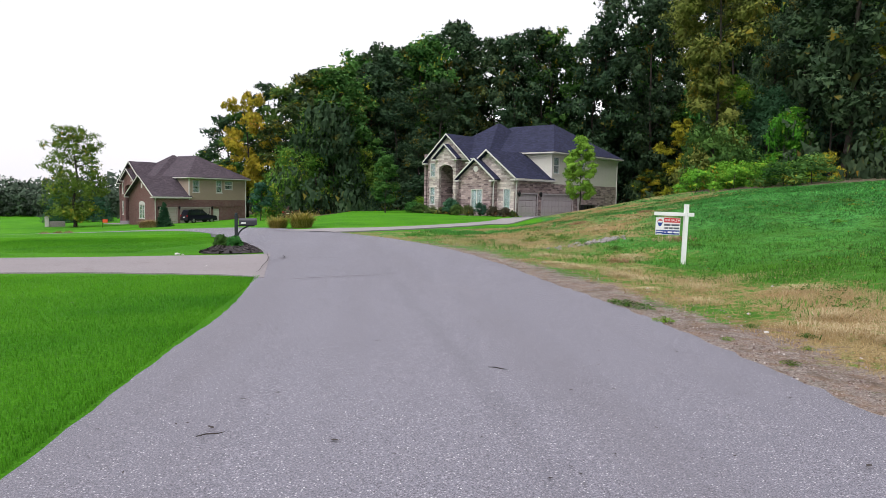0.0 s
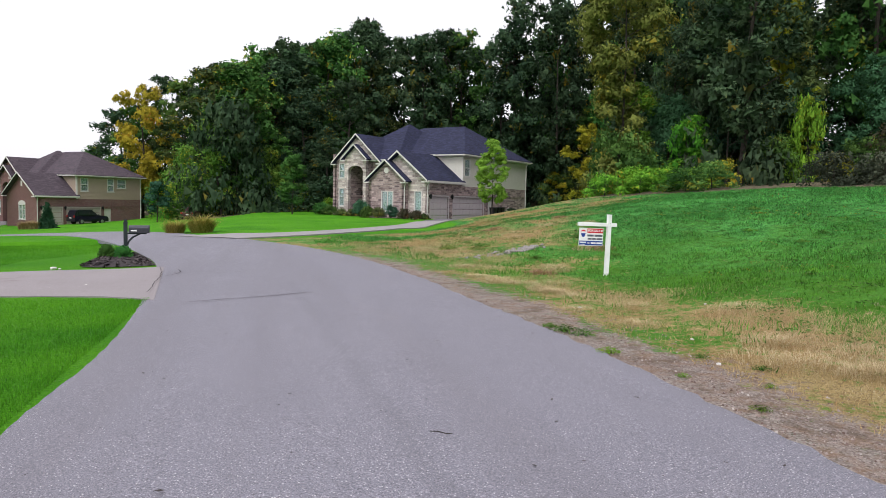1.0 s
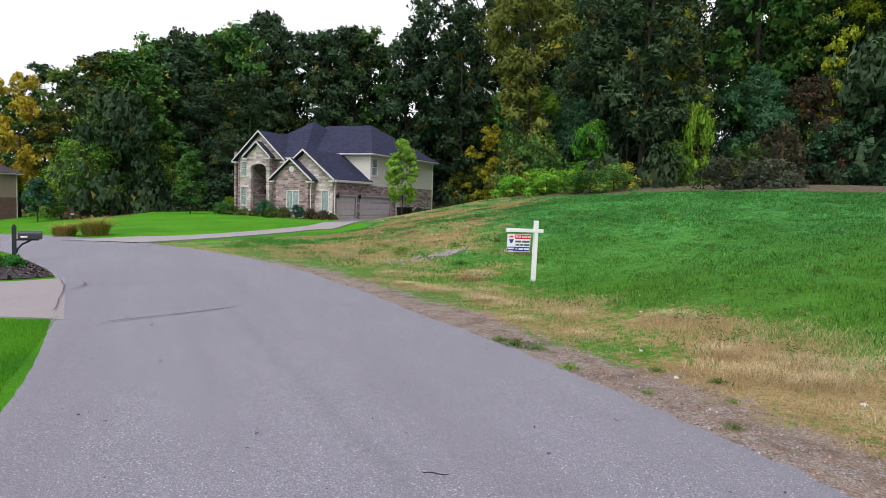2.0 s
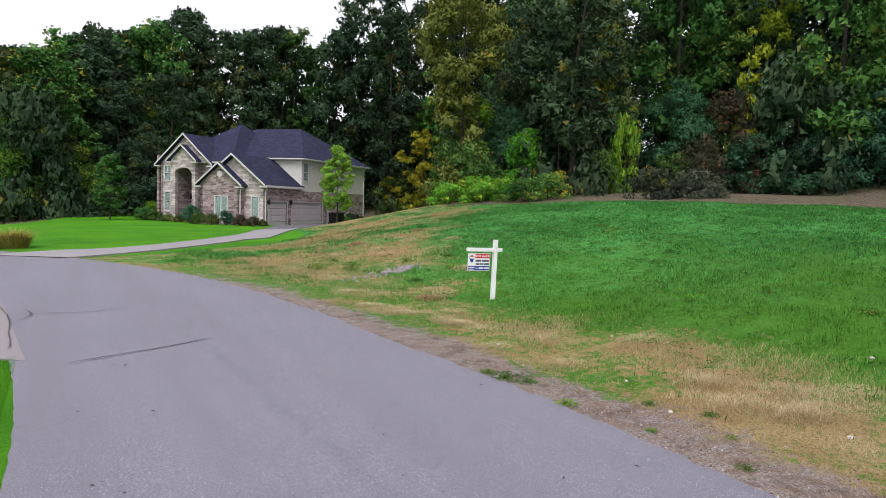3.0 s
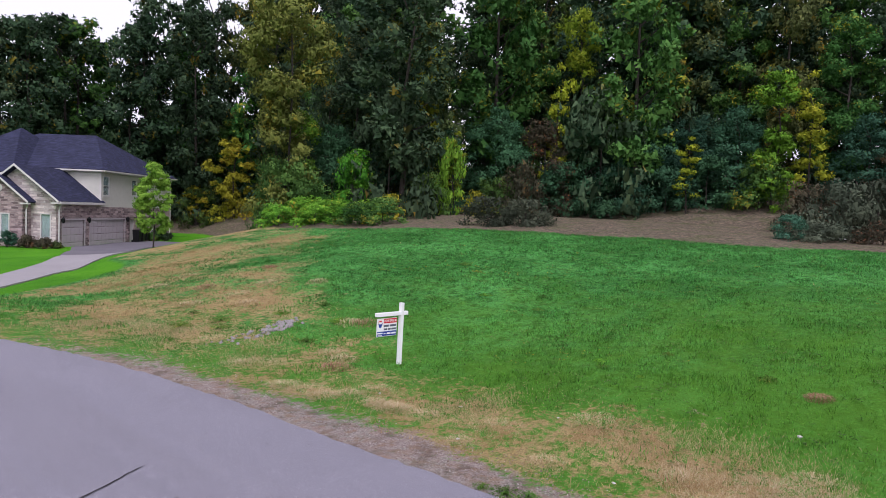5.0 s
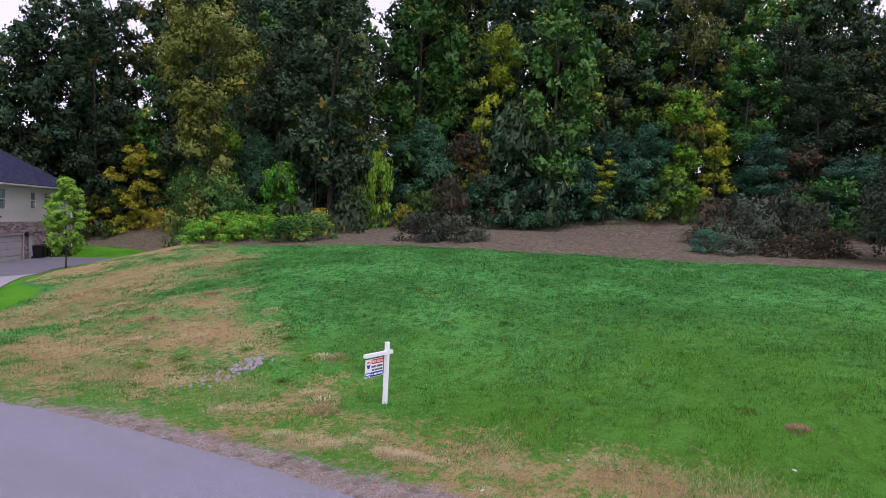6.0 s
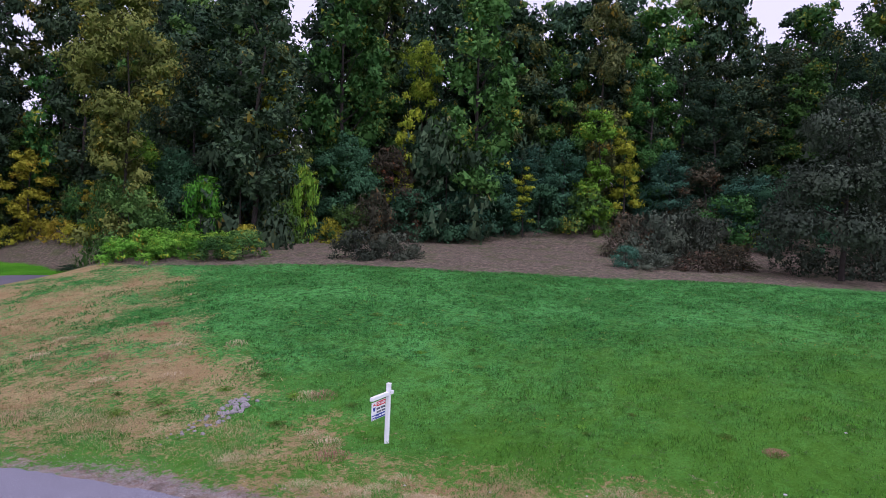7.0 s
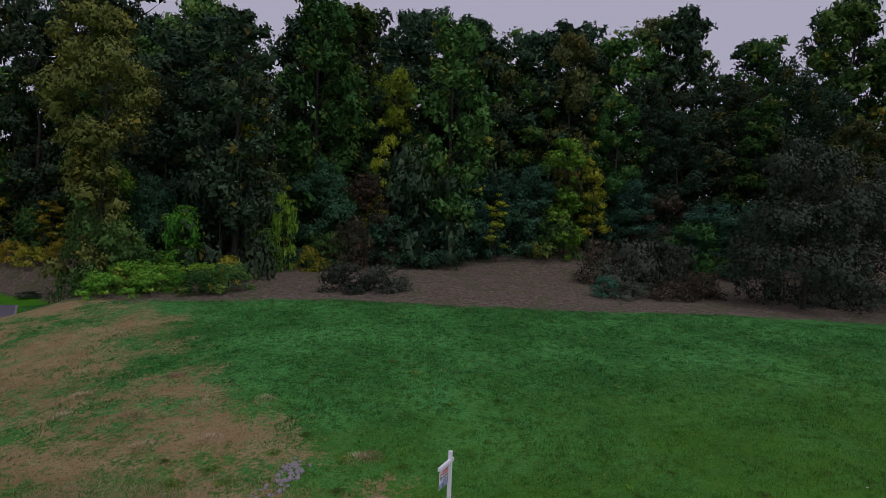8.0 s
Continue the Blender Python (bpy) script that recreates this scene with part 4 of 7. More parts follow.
def leaf_mesh(name, rnd, clumps, leaf, per, mat, droop=0.0, aspect=0.6):
    """A crown: small pointed leaves in sprays over the shells of clumps (centre, radius)."""
    P, N, S, D = [], [], [], []
    for c, r in clumps:
        n = max(6, int(per * r * r))
        m = 16
        k = np.arange(m) + 0.5                        # sprays spread evenly over the clump
        z = 1 - 2 * k / m * 0.86
        a = k * 2.39996 + rnd.rand() * 6.283
        q = np.sqrt(1 - z * z)
        d = np.stack([q * np.cos(a), q * np.sin(a), z], 1) + 0.25 * rnd.normal(size=(m, 3))
        d /= np.linalg.norm(d, axis=1, keepdims=True)
        w = rnd.randint(m, size=n)
        p = d[w] * (0.72 + 0.3 * rnd.rand(m))[w][:, None] + 0.19 * rnd.normal(size=(n, 3))
        p[:, 2] *= 0.8
        u = p / (np.linalg.norm(p, axis=1, keepdims=True) + 1e-6)
        P.append(np.array(c)[None] + r * p)
        S.append(0.55 + 0.8 * rnd.rand(n))
        D.append(u)
        N.append(u + 0.6 * rnd.normal(size=(n, 3)) + np.array([[0, 0, 0.35]]))
        k = max(3, int(0.05 * n))                     # outsized leaves added in the clump's heart to block light
        off = rnd.normal(size=(k, 3)) * np.array([[0.3, 0.3, 0.25]])
        P.append(np.array(c)[None] + r * off)
        u = off / (np.linalg.norm(off, axis=1, keepdims=True) + 1e-6)
        D.append(u)
        N.append(u + 0.8 * rnd.normal(size=(k, 3)))
        S.append(1.7 + 1.2 * rnd.rand(k))
    P, N, S, D = (np.concatenate(v) for v in (P, N, S, D))
    dot = (N * D).sum(1, keepdims=True)
    N = np.where(dot < 0, N - 2 * dot * D, N)
    N /= np.linalg.norm(N, axis=1, keepdims=True)
    n = len(P)
    a = np.cross(N, rnd.normal(size=(n, 3)))
    a[:, 2] -= droop
    a /= np.linalg.norm(a, axis=1, keepdims=True)
    b = np.cross(N, a)
    s = leaf * S[:, None]
    k = 0.25 * s * N
    V = np.stack([P + a * s, P - a * s * 0.7 + b * s * aspect - k, P - a * s * 0.7 - b * s * aspect - k], 1).reshape(-1, 3)
    me = bpy.data.meshes.new(name)
    me.vertices.add(3 * n)
    me.vertices.foreach_set("co", V.ravel())
    me.loops.add(3 * n)
    me.loops.foreach_set("vertex_index", np.arange(3 * n))
    me.polygons.add(n)
    me.polygons.foreach_set("loop_start", np.arange(0, 3 * n, 3))
    me.polygons.foreach_set("use_smooth", np.ones(n, bool))
    me.update()
    soft = 0.6 * D + 0.5 * N + np.array([[0, 0, 0.1]])   # leaves shade together, as sprays do
    soft /= np.linalg.norm(soft, axis=1, keepdims=True)
    me.normals_split_custom_set_from_vertices(np.repeat(soft, 3, axis=0).tolist())
    me.materials.append(mat)
    return me


def trunk_mesh(name, rnd, H, r0, limbs, spread, start=0.3, lean=0.03):
    bm = bmesh.new()
    pts = [(lean * H * rnd.normal() * t, lean * H * rnd.normal() * t, H * t) for t in (0, 0.04, 0.25, 0.5, 0.75, 0.92)]
    add_tube(bm, pts, [r0 * 1.35, r0, r0 * 0.8, r0 * 0.6, r0 * 0.35, r0 * 0.12], 8)
    for k in range(limbs):
        t = start + (0.85 - start) * (k + rnd.rand()) / limbs
        i = t * 5
        p = Vector(pts[min(5, int(i))]).lerp(Vector(pts[min(5, int(i) + 1)]), i - int(i))
        p.z = H * t
        an = rnd.rand() * 6.283
        ln = spread * (0.5 + 0.5 * rnd.rand()) * (1.1 - 0.6 * t)
        q = p + Vector((math.cos(an) * ln, math.sin(an) * ln, ln * (0.35 + 0.5 * rnd.rand())))
        mid = p.lerp(q, 0.5) + Vector((0, 0, -0.06 * ln))
        add_tube(bm, [p, mid, q], [r0 * 0.34, r0 * 0.22, r0 * 0.06], 5)
    me = bpy.data.meshes.new(name)
    bm.to_mesh(me)
    bm.free()
    me.materials.append(BARK)
    return me


def crown_radius(shape, u, seed):
    if shape == "round":
        return math.sin(math.pi * min(1, 0.14 + 0.82 * u)) ** 0.55
    if shape == "column":
        return (0.75 + 0.3 * math.sin(u * 9 + seed)) * (1 - u ** 5) ** 0.5
    if shape == "cone":
        return 1.02 - 0.95 * u
    if shape == "dome":
        return math.sqrt(max(0.02, 1 - u * u * 0.97))
    return math.sin(math.pi * min(1, 0.1 + 0.85 * u ** 0.8)) ** 0.7


def tree(name, seed, H, R, leafkind, crown_from=0.25, clumps=42, per=34, leaf=0.26, shape="round", r0=0.22, label="", category="tree", group="", droop=0.0, spread=None, fat=1.0, leaves=0, open_=0.0):
    """A trunk with limbs and a crown of lobes, clumps and leaves; leaves: about how many in all; open_: how loose the crown is."""
    rnd = np.random.RandomState(seed)
    t = empty(name, Matrix(), label, category, group)
    tm = trunk_mesh("trunk", rnd, H, r0, 9 if H > 6 else 5, (spread or R) * 0.9, max(0.15, crown_from))
    ob = new("trunk", tm)
    ob.parent = t
    cl = []
    zc0, zc1 = H * crown_from, H
    if shape == "round" and H > 7:                    # limbs carry rounded lobes, lobes carry clumps
        ph = rnd.rand(2) * 6.283
        lobes = max(9, clumps // 6)
        for j in range(lobes):
            u = (j + 0.2 + 0.6 * rnd.rand()) / lobes
            an = j * 2.4 + 0.5 * rnd.rand()
            lr = R * (0.34 + 0.16 * rnd.rand()) * (1.0 - 0.25 * u)
            out_r = R * crown_radius(shape, u, seed) * (1 + 0.16 * math.sin(2 * an + ph[0]) + 0.1 * math.sin(3 * an + ph[1]))
            out_r = max(0.0, out_r - 0.7 * lr) * (0.55 + 0.5 * rnd.rand() ** 0.5)
            c = np.array([out_r * math.cos(an), out_r * math.sin(an), min(zc0 + (zc1 - zc0) * u, H - 0.8 * lr)])
            for i in range(max(4, clumps // lobes)):
                d = rnd.normal(size=3)
                d /= np.linalg.norm(d)
                d[2] = abs(d[2]) if rnd.rand() < 0.55 else d[2]
                cr = fat * lr * (0.36 + 0.26 * rnd.rand()) * (1 - 0.25 * open_)
                cl.append((tuple(c + d * lr * (0.7 + (0.3 + 0.3 * open_) * rnd.rand()) * np.array([1, 1, 0.8])), cr))
            cl.append((tuple(c), lr * (0.62 - 0.3 * open_)))
    else:
        for k in range(clumps):
            u = rnd.rand()
            prof = crown_radius(shape, u, seed)
            an = rnd.rand() * 6.283
            rr = R * prof * (0.3 + 0.7 * rnd.rand() ** 0.4)
            cr = fat * (0.17 + 0.23 * rnd.rand() ** 1.5) * R * (0.75 + 0.25 * prof)
            if shape == "cone":
                cr = max(0.12 * R, 0.3 * R * prof)
            cl.append(((rr * math.cos(an), rr * math.sin(an), min(zc0 + (zc1 - zc0) * u, H - 0.4 * cr)), cr))
    if leaves:
        per = leaves / sum(r * r for _, r in cl)
    ob = new("crown", leaf_mesh("crown", rnd, cl, leaf, per, LEAF[leafkind], droop))
    ob.parent = t
    return t


def plant(ob, x, y, turn=0, size=1.0, sink=0.05, tall=1.0):
    ob.matrix_basis = Matrix.Translation((x, y, float(height(x, y)) - sink)) @ pose(0, 0, 0, 0, 0, turn) @ Matrix.Diagonal((size, size, size * tall, 1))
    return ob


def plant_copy(ob, x, y, turn=0, size=1.0, tall=1.0, sink=0.1):
    c = copy_thing(ob, Matrix())
    return plant(c, x, y, turn, size, sink, tall)


# steepest crown slopes by bearing, fitted to the skyline from three camera positions
CAMERA_SKYLINE = (
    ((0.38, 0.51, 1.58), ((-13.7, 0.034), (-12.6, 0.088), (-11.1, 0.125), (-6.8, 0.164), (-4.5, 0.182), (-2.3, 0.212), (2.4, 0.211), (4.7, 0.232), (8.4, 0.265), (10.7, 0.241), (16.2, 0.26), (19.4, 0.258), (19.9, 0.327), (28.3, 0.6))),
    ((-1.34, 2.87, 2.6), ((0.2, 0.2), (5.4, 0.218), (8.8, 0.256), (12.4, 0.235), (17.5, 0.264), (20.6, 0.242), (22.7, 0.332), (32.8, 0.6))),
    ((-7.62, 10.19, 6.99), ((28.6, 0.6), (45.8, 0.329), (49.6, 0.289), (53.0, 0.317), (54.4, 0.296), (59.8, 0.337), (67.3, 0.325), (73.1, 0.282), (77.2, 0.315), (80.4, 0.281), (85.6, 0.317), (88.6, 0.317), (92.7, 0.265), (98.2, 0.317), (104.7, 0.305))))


def skyline_cap(x, y):
    """The highest a crown at this place may reach under the camera's skyline."""
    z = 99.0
    for (ex, ey, ez), table in CAMERA_SKYLINE:
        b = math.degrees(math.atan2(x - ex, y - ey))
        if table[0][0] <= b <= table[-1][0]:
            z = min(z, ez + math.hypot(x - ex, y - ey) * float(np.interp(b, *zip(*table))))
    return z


WOOD = "trees of the wood"
NEAR, FAR = dict(leaves=18000, leaf=0.135), dict(leaves=6500, leaf=0.23)
kinds = {
    "dark1": tree("tree", 1, 21, 4.6, "dark", 0.2, 120, r0=0.26, label="tall dark green hardwood tree in the wood", group=WOOD, **FAR),
    "dark2": tree("tree", 2, 23, 4.4, "dark", 0.2, 120, r0=0.24, label="tall dark green hardwood tree in the wood", group=WOOD, **FAR),
    "green1": tree("tree", 3, 20, 4.6, "green", 0.2, 120, r0=0.25, label="tall mid green hardwood tree in the wood", group=WOOD, **FAR),
    "olive2": tree("tree", 13, 20, 4.4, "olive", 0.2, 120, r0=0.25, label="tall olive green hardwood tree in the wood", group=WOOD, **FAR),
    "green2": tree("tree", 4, 18, 4.0, "green", 0.12, 130, r0=0.22, label="leafy green hardwood tree at the wood's edge", group=WOOD, **NEAR),
    "dark3": tree("tree", 14, 19, 4.2, "dark", 0.12, 130, r0=0.22, label="dense dark green tree at the wood's edge", group=WOOD, **NEAR),
    "olive1": tree("tree", 5, 17, 3.8, "olive", 0.12, 130, r0=0.22, label="olive green tree turning yellow at the wood's edge", group=WOOD, **NEAR),
    "yellow1": tree("tree", 6, 9, 2.6, "yellow", 0.15, 84, leaves=9000, leaf=0.11, open_=0.3, r0=0.12, label="small yellow autumn tree at the wood's edge", group=WOOD),
    "rust1": tree("tree", 7, 9, 3.2, "rust", 0.03, 56, leaves=13000, leaf=0.105, shape="dome", r0=0.13, fat=1.1, label="dull rusty green small tree at the wood's edge", group=WOOD),
    "column": tree("tree", 8, 20, 2.5, "vine_olive", 0.03, 80, leaves=26000, leaf=0.12, shape="column", r0=0.1, fat=1.35, label="tall tree hung with climbing vines", group=WOOD, droop=0.8),
    "blue1": tree("tree", 9, 9.5, 3.2, "blue", 0.02, 60, leaves=15000, leaf=0.11, shape="dome", r0=0.14, fat=1.1, label="dense blue green small tree at the wood's edge", group=WOOD),
    "round1": tree("tree", 11, 10, 5.2, "fresh", 0.03, 110, leaves=22000, leaf=0.12, r0=0.2, label="broad rounded green tree at the wood's edge", group=WOOD),
    "grey1": tree("tree", 10, 8.8, 4.0, "grey", 0.0, 90, leaves=22000, leaf=0.10, shape="dome", r0=0.16, fat=0.85, label="broad grey green bushy tree beside the lot", group=WOOD),
}
SHRUBS = "shrubs along the wood"
shrubs = {
    "lime": tree("shrub", 21, 3.0, 1.9, "lime", 0.0, 28, 300, 0.095, shape="dome", r0=0.05, fat=1.3, label="bright green vine covered shrub by the wood", category="shrub", group=SHRUBS, droop=0.5),
    "green": tree("shrub", 22, 3.4, 2.1, "green", 0.0, 28, 250, 0.1, shape="dome", r0=0.05, fat=1.3, label="green shrub at the edge of the wood", category="shrub", group=SHRUBS),
    "rust": tree("shrub", 23, 2.6, 1.8, "rust", 0.0, 26, 280, 0.09, shape="dome", r0=0.05, fat=1.3, label="reddish brown shrub at the edge of the wood", category="shrub", group=SHRUBS),
    "yellow": tree("shrub", 24, 1.6, 1.3, "yellow", 0.0, 20, 400, 0.075, shape="dome", r0=0.03, fat=1.3, label="low yellow autumn shrub by the wood", category="shrub", group=SHRUBS),
    "grey": tree("shrub", 25, 2.0, 1.9, "grey", 0.0, 30, 280, 0.09, shape="dome", r0=0.05, fat=1.3, label="low grey green shrub on the litter strip", category="shrub", group=SHRUBS),
    "blue": tree("shrub", 26, 4.6, 2.4, "blue", 0.0, 36, 170, 0.12, shape="dome", r0=0.06, fat=1.3, label="dark blue green shrub at the edge of the wood", category="shrub", group=SHRUBS),
    "dark": tree("shrub", 27, 5.0, 3.0, "dark", 0.0, 30, leaves=2000, leaf=0.19, shape="dome", r0=0.07, fat=1.3, label="dark green undergrowth inside the wood", category="shrub", group=SHRUBS),
}
VINES = "climbing vines on the trees"
vines = {
    "vlime": tree("climbing_vine", 31, 10, 1.25, "lime", 0.02, 44, 620, 0.1, shape="column", fat=1.5, r0=0.07, label="bright green vine climbing a tree trunk", category="vine", group=VINES, droop=0.8),
    "vhigh": tree("climbing_vine", 33, 14, 1.5, "vine", 0.6, 30, 420, 0.1, shape="column", fat=1.5, r0=0.07, label="yellow green vine hanging high in a tree", category="vine", group=VINES, droop=0.8),
    "vyellow": tree("climbing_vine", 32, 10, 1.15, "vine", 0.25, 36, 560, 0.1, shape="column", fat=1.5, r0=0.07, label="yellow green vine climbing a tree trunk", category="vine", group=VINES, droop=0.8),
}

# ---- the wood, planted along its edge ----
rng = random.Random(5)
USED = set()
HEIGHTS = dict(dark1=21, dark2=23, green1=20, olive2=20, green2=18, dark3=19, olive1=17, column=20)


def put_tree(store, key, x, y, size=1.0, tall=1.0, turn=None):
    turn = rng.uniform(0, 360) if turn is None else turn
    H = HEIGHTS.get(key, 0) if store is kinds else 0
    # tall crowns are lowered to fit the skyline in the camera's view
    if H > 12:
        top = (skyline_cap(x, y) - float(height(x, y))) * rng.uniform(0.95, 1.05)
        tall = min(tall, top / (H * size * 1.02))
    if key not in USED:
        USED.add(key)
        return plant(store[key], x, y, turn, size, 0.1, tall)
    return plant_copy(store[key], x, y, turn, size, tall)


# trees that stand out along the front of the wood: kind, plan place, size, height factor
for key, x, y, size, tall in (
        ("column", 25.6, 48.6, 1.15, 0.92), ("grey1", 42.2, 4.7, 1.12, 1.12), ("grey1", 47.6, -1.4, 1.0, 1.1), ("grey1", 48, -9, 1.1, 1.1),
        ("dark3", 34.9, 51.0, 0.76, 1.11), ("olive1", 38.1, 45.7, 0.74, 1.24), ("dark3", 44.3, 45.8, 0.71, 1.11), ("green2", 46.6, 42.2, 0.80, 1.25),
        ("dark3", 49.2, 38.3, 0.76, 1.21), ("dark3", 52.8, 34.1, 0.76, 1.17), ("olive1", 56.0, 31.2, 0.89, 1.22), ("olive1", 57.9, 23.8, 0.89, 1.35),
        ("green2", 57.7, 19.2, 0.75, 1.04), ("dark3", 57.2, 13.8, 0.71, 0.96), ("dark3", 59.3, 8.6, 0.81, 0.98), ("dark3", 60.1, 4.4, 0.86, 1.04),
        ("olive1", 53.5, 0.2, 0.79, 0.93), ("dark3", 34.9, 55.2, 0.71, 1.25), ("green2", 58.0, 27.7, 0.75, 1.19), ("blue1", 30.0, 48.2, 0.72, 1.10),
        ("blue1", 34.3, 44.9, 0.81, 1.04), ("blue1", 37.0, 43.2, 0.72, 1.03), ("blue1", 41.1, 40.6, 0.87, 1.08), ("rust1", 43.4, 37.6, 0.78, 1.08),
        ("blue1", 46.3, 35.2, 0.94, 0.97), ("blue1", 49.7, 32.3, 0.94, 0.97), ("blue1", 52.3, 29.4, 0.84, 0.94), ("blue1", 54.3, 26.2, 0.87, 0.96),
        ("blue1", 56.0, 17.2, 0.81, 0.91), ("rust1", 55.7, 14.2, 0.81, 0.82), ("blue1", 54.3, 10.7, 0.87, 0.66), ("blue1", 52.3, 7.5, 0.81, 0.78),
        ("dark3", 59.3, 11.3, 0.81, 0.85), ("green2", 58.2, 6.6, 0.85, 0.92), ("dark3", 57.8, 2.0, 0.81, 0.98), ("dark3", 61.0, 17.2, 0.81, 1.04), ("dark3", 64.2, 13.7, 0.86, 0.92), ("dark3", 66.3, 9.0, 0.90, 0.93),
        # right of the stone house
        ("yellow1", 40.0, 81.5, 1.15, 0.95), ("yellow1", 43.0, 74.5, 0.8, 0.75), ("olive1", 44.0, 80.0, 0.8, 0.8), ("green2", 42.0, 86.0, 0.8, 0.8), ("yellow1", 37.6, 86.5, 0.8, 0.7), ("green2", 45.6, 75.0, 0.7, 0.75), ("olive1", 36.5, 57.5, 0.7, 0.75), ("green2", 38.5, 60.5, 0.8, 0.9),
        # left of the stone house
        ("round1", -5.0, 78.3, 1.0, 0.98), ("round1", -0.9, 80.8, 0.85, 0.82), ("yellow1", -15.6, 97.0, 1.45, 1.3), ("olive1", -12.4, 99.0, 0.9, 0.85), ("dark1", -22.3, 116.3, 1.0, 0.8), ("green1", -19.0, 112.0, 0.95, 0.88), ("green1", -11.7, 107.8, 1.0, 0.95), ("dark2", -7.5, 108.0, 1.0, 0.95), ("green1", -26.0, 121.0, 0.9, 0.62), ("dark2", -15.5, 114.0, 1.0, 0.92), ("olive2", 2.0, 104.0, 1.0, 1.0),
        ("dark3", 4.3, 86.4, 0.95, 0.8), ("dark3", 7.0, 81.0, 0.7, 0.65), ("dark3", 9.5, 86.5, 0.95, 0.9), ("rust1", 0.5, 92.0, 1.2, 1.5),
        ("dark1", 38.5, 53.0, 1.0, 1.0), ("green1", 40.5, 58.0, 1.0, 1.05), ("dark2", 43.5, 64.0, 1.0, 1.0), ("dark2", 43.4, 77.0, 1.0, 1.1), ("dark1", 45.0, 55.0, 1.0, 1.05), ("dark2", 47.0, 61.0, 1.0, 1.0),
        ("dark1", 45.5, 68.0, 1.0, 1.15), ("dark2", 48.5, 79.0, 1.1, 1.1), ("olive2", 45.5, 87.0, 1.1, 1.2), ("dark1", 50.0, 76.0, 1.15, 1.25), ("dark2", 50.0, 71.0, 1.15, 1.15), ("dark1", 33.0, 92.0, 1.15, 1.2), ("green1", 52.0, 63.0, 1.15, 1.2), ("dark1", 2.0, 92.0, 1.0, 1.2), ("green1", 7.5, 93.0, 1.05, 1.2), ("dark2", 13.0, 95.0, 1.1, 1.2), ("dark1", 18.5, 96.0, 1.1, 1.25), ("dark2", 24.5, 95.0, 1.1, 1.25), ("dark1", 5.0, 98.0, 1.1, 1.3), ("dark2", 10.5, 99.5, 1.1, 1.3), ("dark2", 41.5, 91.0, 1.15, 1.2), ("dark1", 47.0, 84.0, 1.2, 1.25), ("dark2", 36.0, 94.0, 1.2, 1.2)):
    put_tree(kinds, key, x, y, size, tall)
line = resample(WOOD_EDGE, 400)
tan = np.gradient(line, axis=0)
tan /= np.linalg.norm(tan, axis=1, keepdims=True)
out = np.stack([tan[:, 1], -tan[:, 0]], 1)       # away from the lot
mix = ["dark1", "dark2", "dark1", "green1", "dark2", "green1", "olive2"]
# crown heights by x, set to fit the skyline the camera sees
crown_x, crown_h = (-26, -17, -12, -6, 0, 8, 14, 25, 32), (0.62, 0.66, 0.74, 0.84, 0.95, 1.08, 1.15, 1.2, 1.22)
for row, (off, step) in enumerate(((29.0, 4.4), (34.5, 5.2), (41.0, 8.0))):
    s = 0.0
    for i in range(1, len(line)):
        s += float(np.linalg.norm(line[i] - line[i - 1]))
        if s < step:
            continue
        s = 0.0
        x, y = line[i] + out[i] * (off + rng.uniform(-1.8, 1.8))
        if line[i][1] > 50:
            x, y = line[i] + out[i] * (off - 23.5 + rng.uniform(-1.5, 1.5))
        if y < -20 or x < -26 or y > 118 or (x < (36 if y < 54 else 42) and 44 < y < 86 and x > 4):
            continue
        inside = poly_distance(np.array([x]), np.array([y]), line)
        if inside[1][0] > 0 or inside[0][0] < 4:
            continue
        tall = float(np.interp(x, crown_x, crown_h)) if y > 60 else 1.3
        put_tree(kinds, rng.choice(mix), x, y, rng.uniform(0.85, 1.1), tall * rng.uniform(0.9, 1.06))
for key in kinds:
    if key not in USED:
        put_tree(kinds, key, 40, 70)
# undergrowth that closes the wood below the crowns
for off, step in ((27.5, 4.4), (33.0, 5.0)):
    s = 0.0
    for i in range(1, len(line)):
        s += float(np.linalg.norm(line[i] - line[i - 1]))
        if s < step:
            continue
        s = 0.0
        x, y = line[i] + out[i] * (off + (-22.5 if line[i][1] > 50 else 0) + rng.uniform(-1, 1))
        if y < -16 or x < -22 or y > 112 or (x < (33 if y < 54 else 43) and 44 < y < 86 and x > 5):
            continue
        inside = poly_distance(np.array([x]), np.array([y]), line)
        if inside[1][0] > 0 or inside[0][0] < 2.5:
            continue
        put_tree(shrubs, "dark", x, y, rng.uniform(0.9, 1.3), rng.uniform(1.3, 1.9))
for k in range(26):                               # behind the gap beside the stone house
    put_tree(shrubs, "dark", 47 + 4.5 * (k % 2) + rng.uniform(-1, 1), 56 + 1.5 * k, rng.uniform(1.0, 1.4), rng.uniform(0.9, 1.3))
for k in range(16):
    put_tree(shrubs, "dark", 22 + 2.0 * k, 99 + 5 * (k % 2) + rng.uniform(-1, 1), 1.7, rng.uniform(1.1, 1.5))
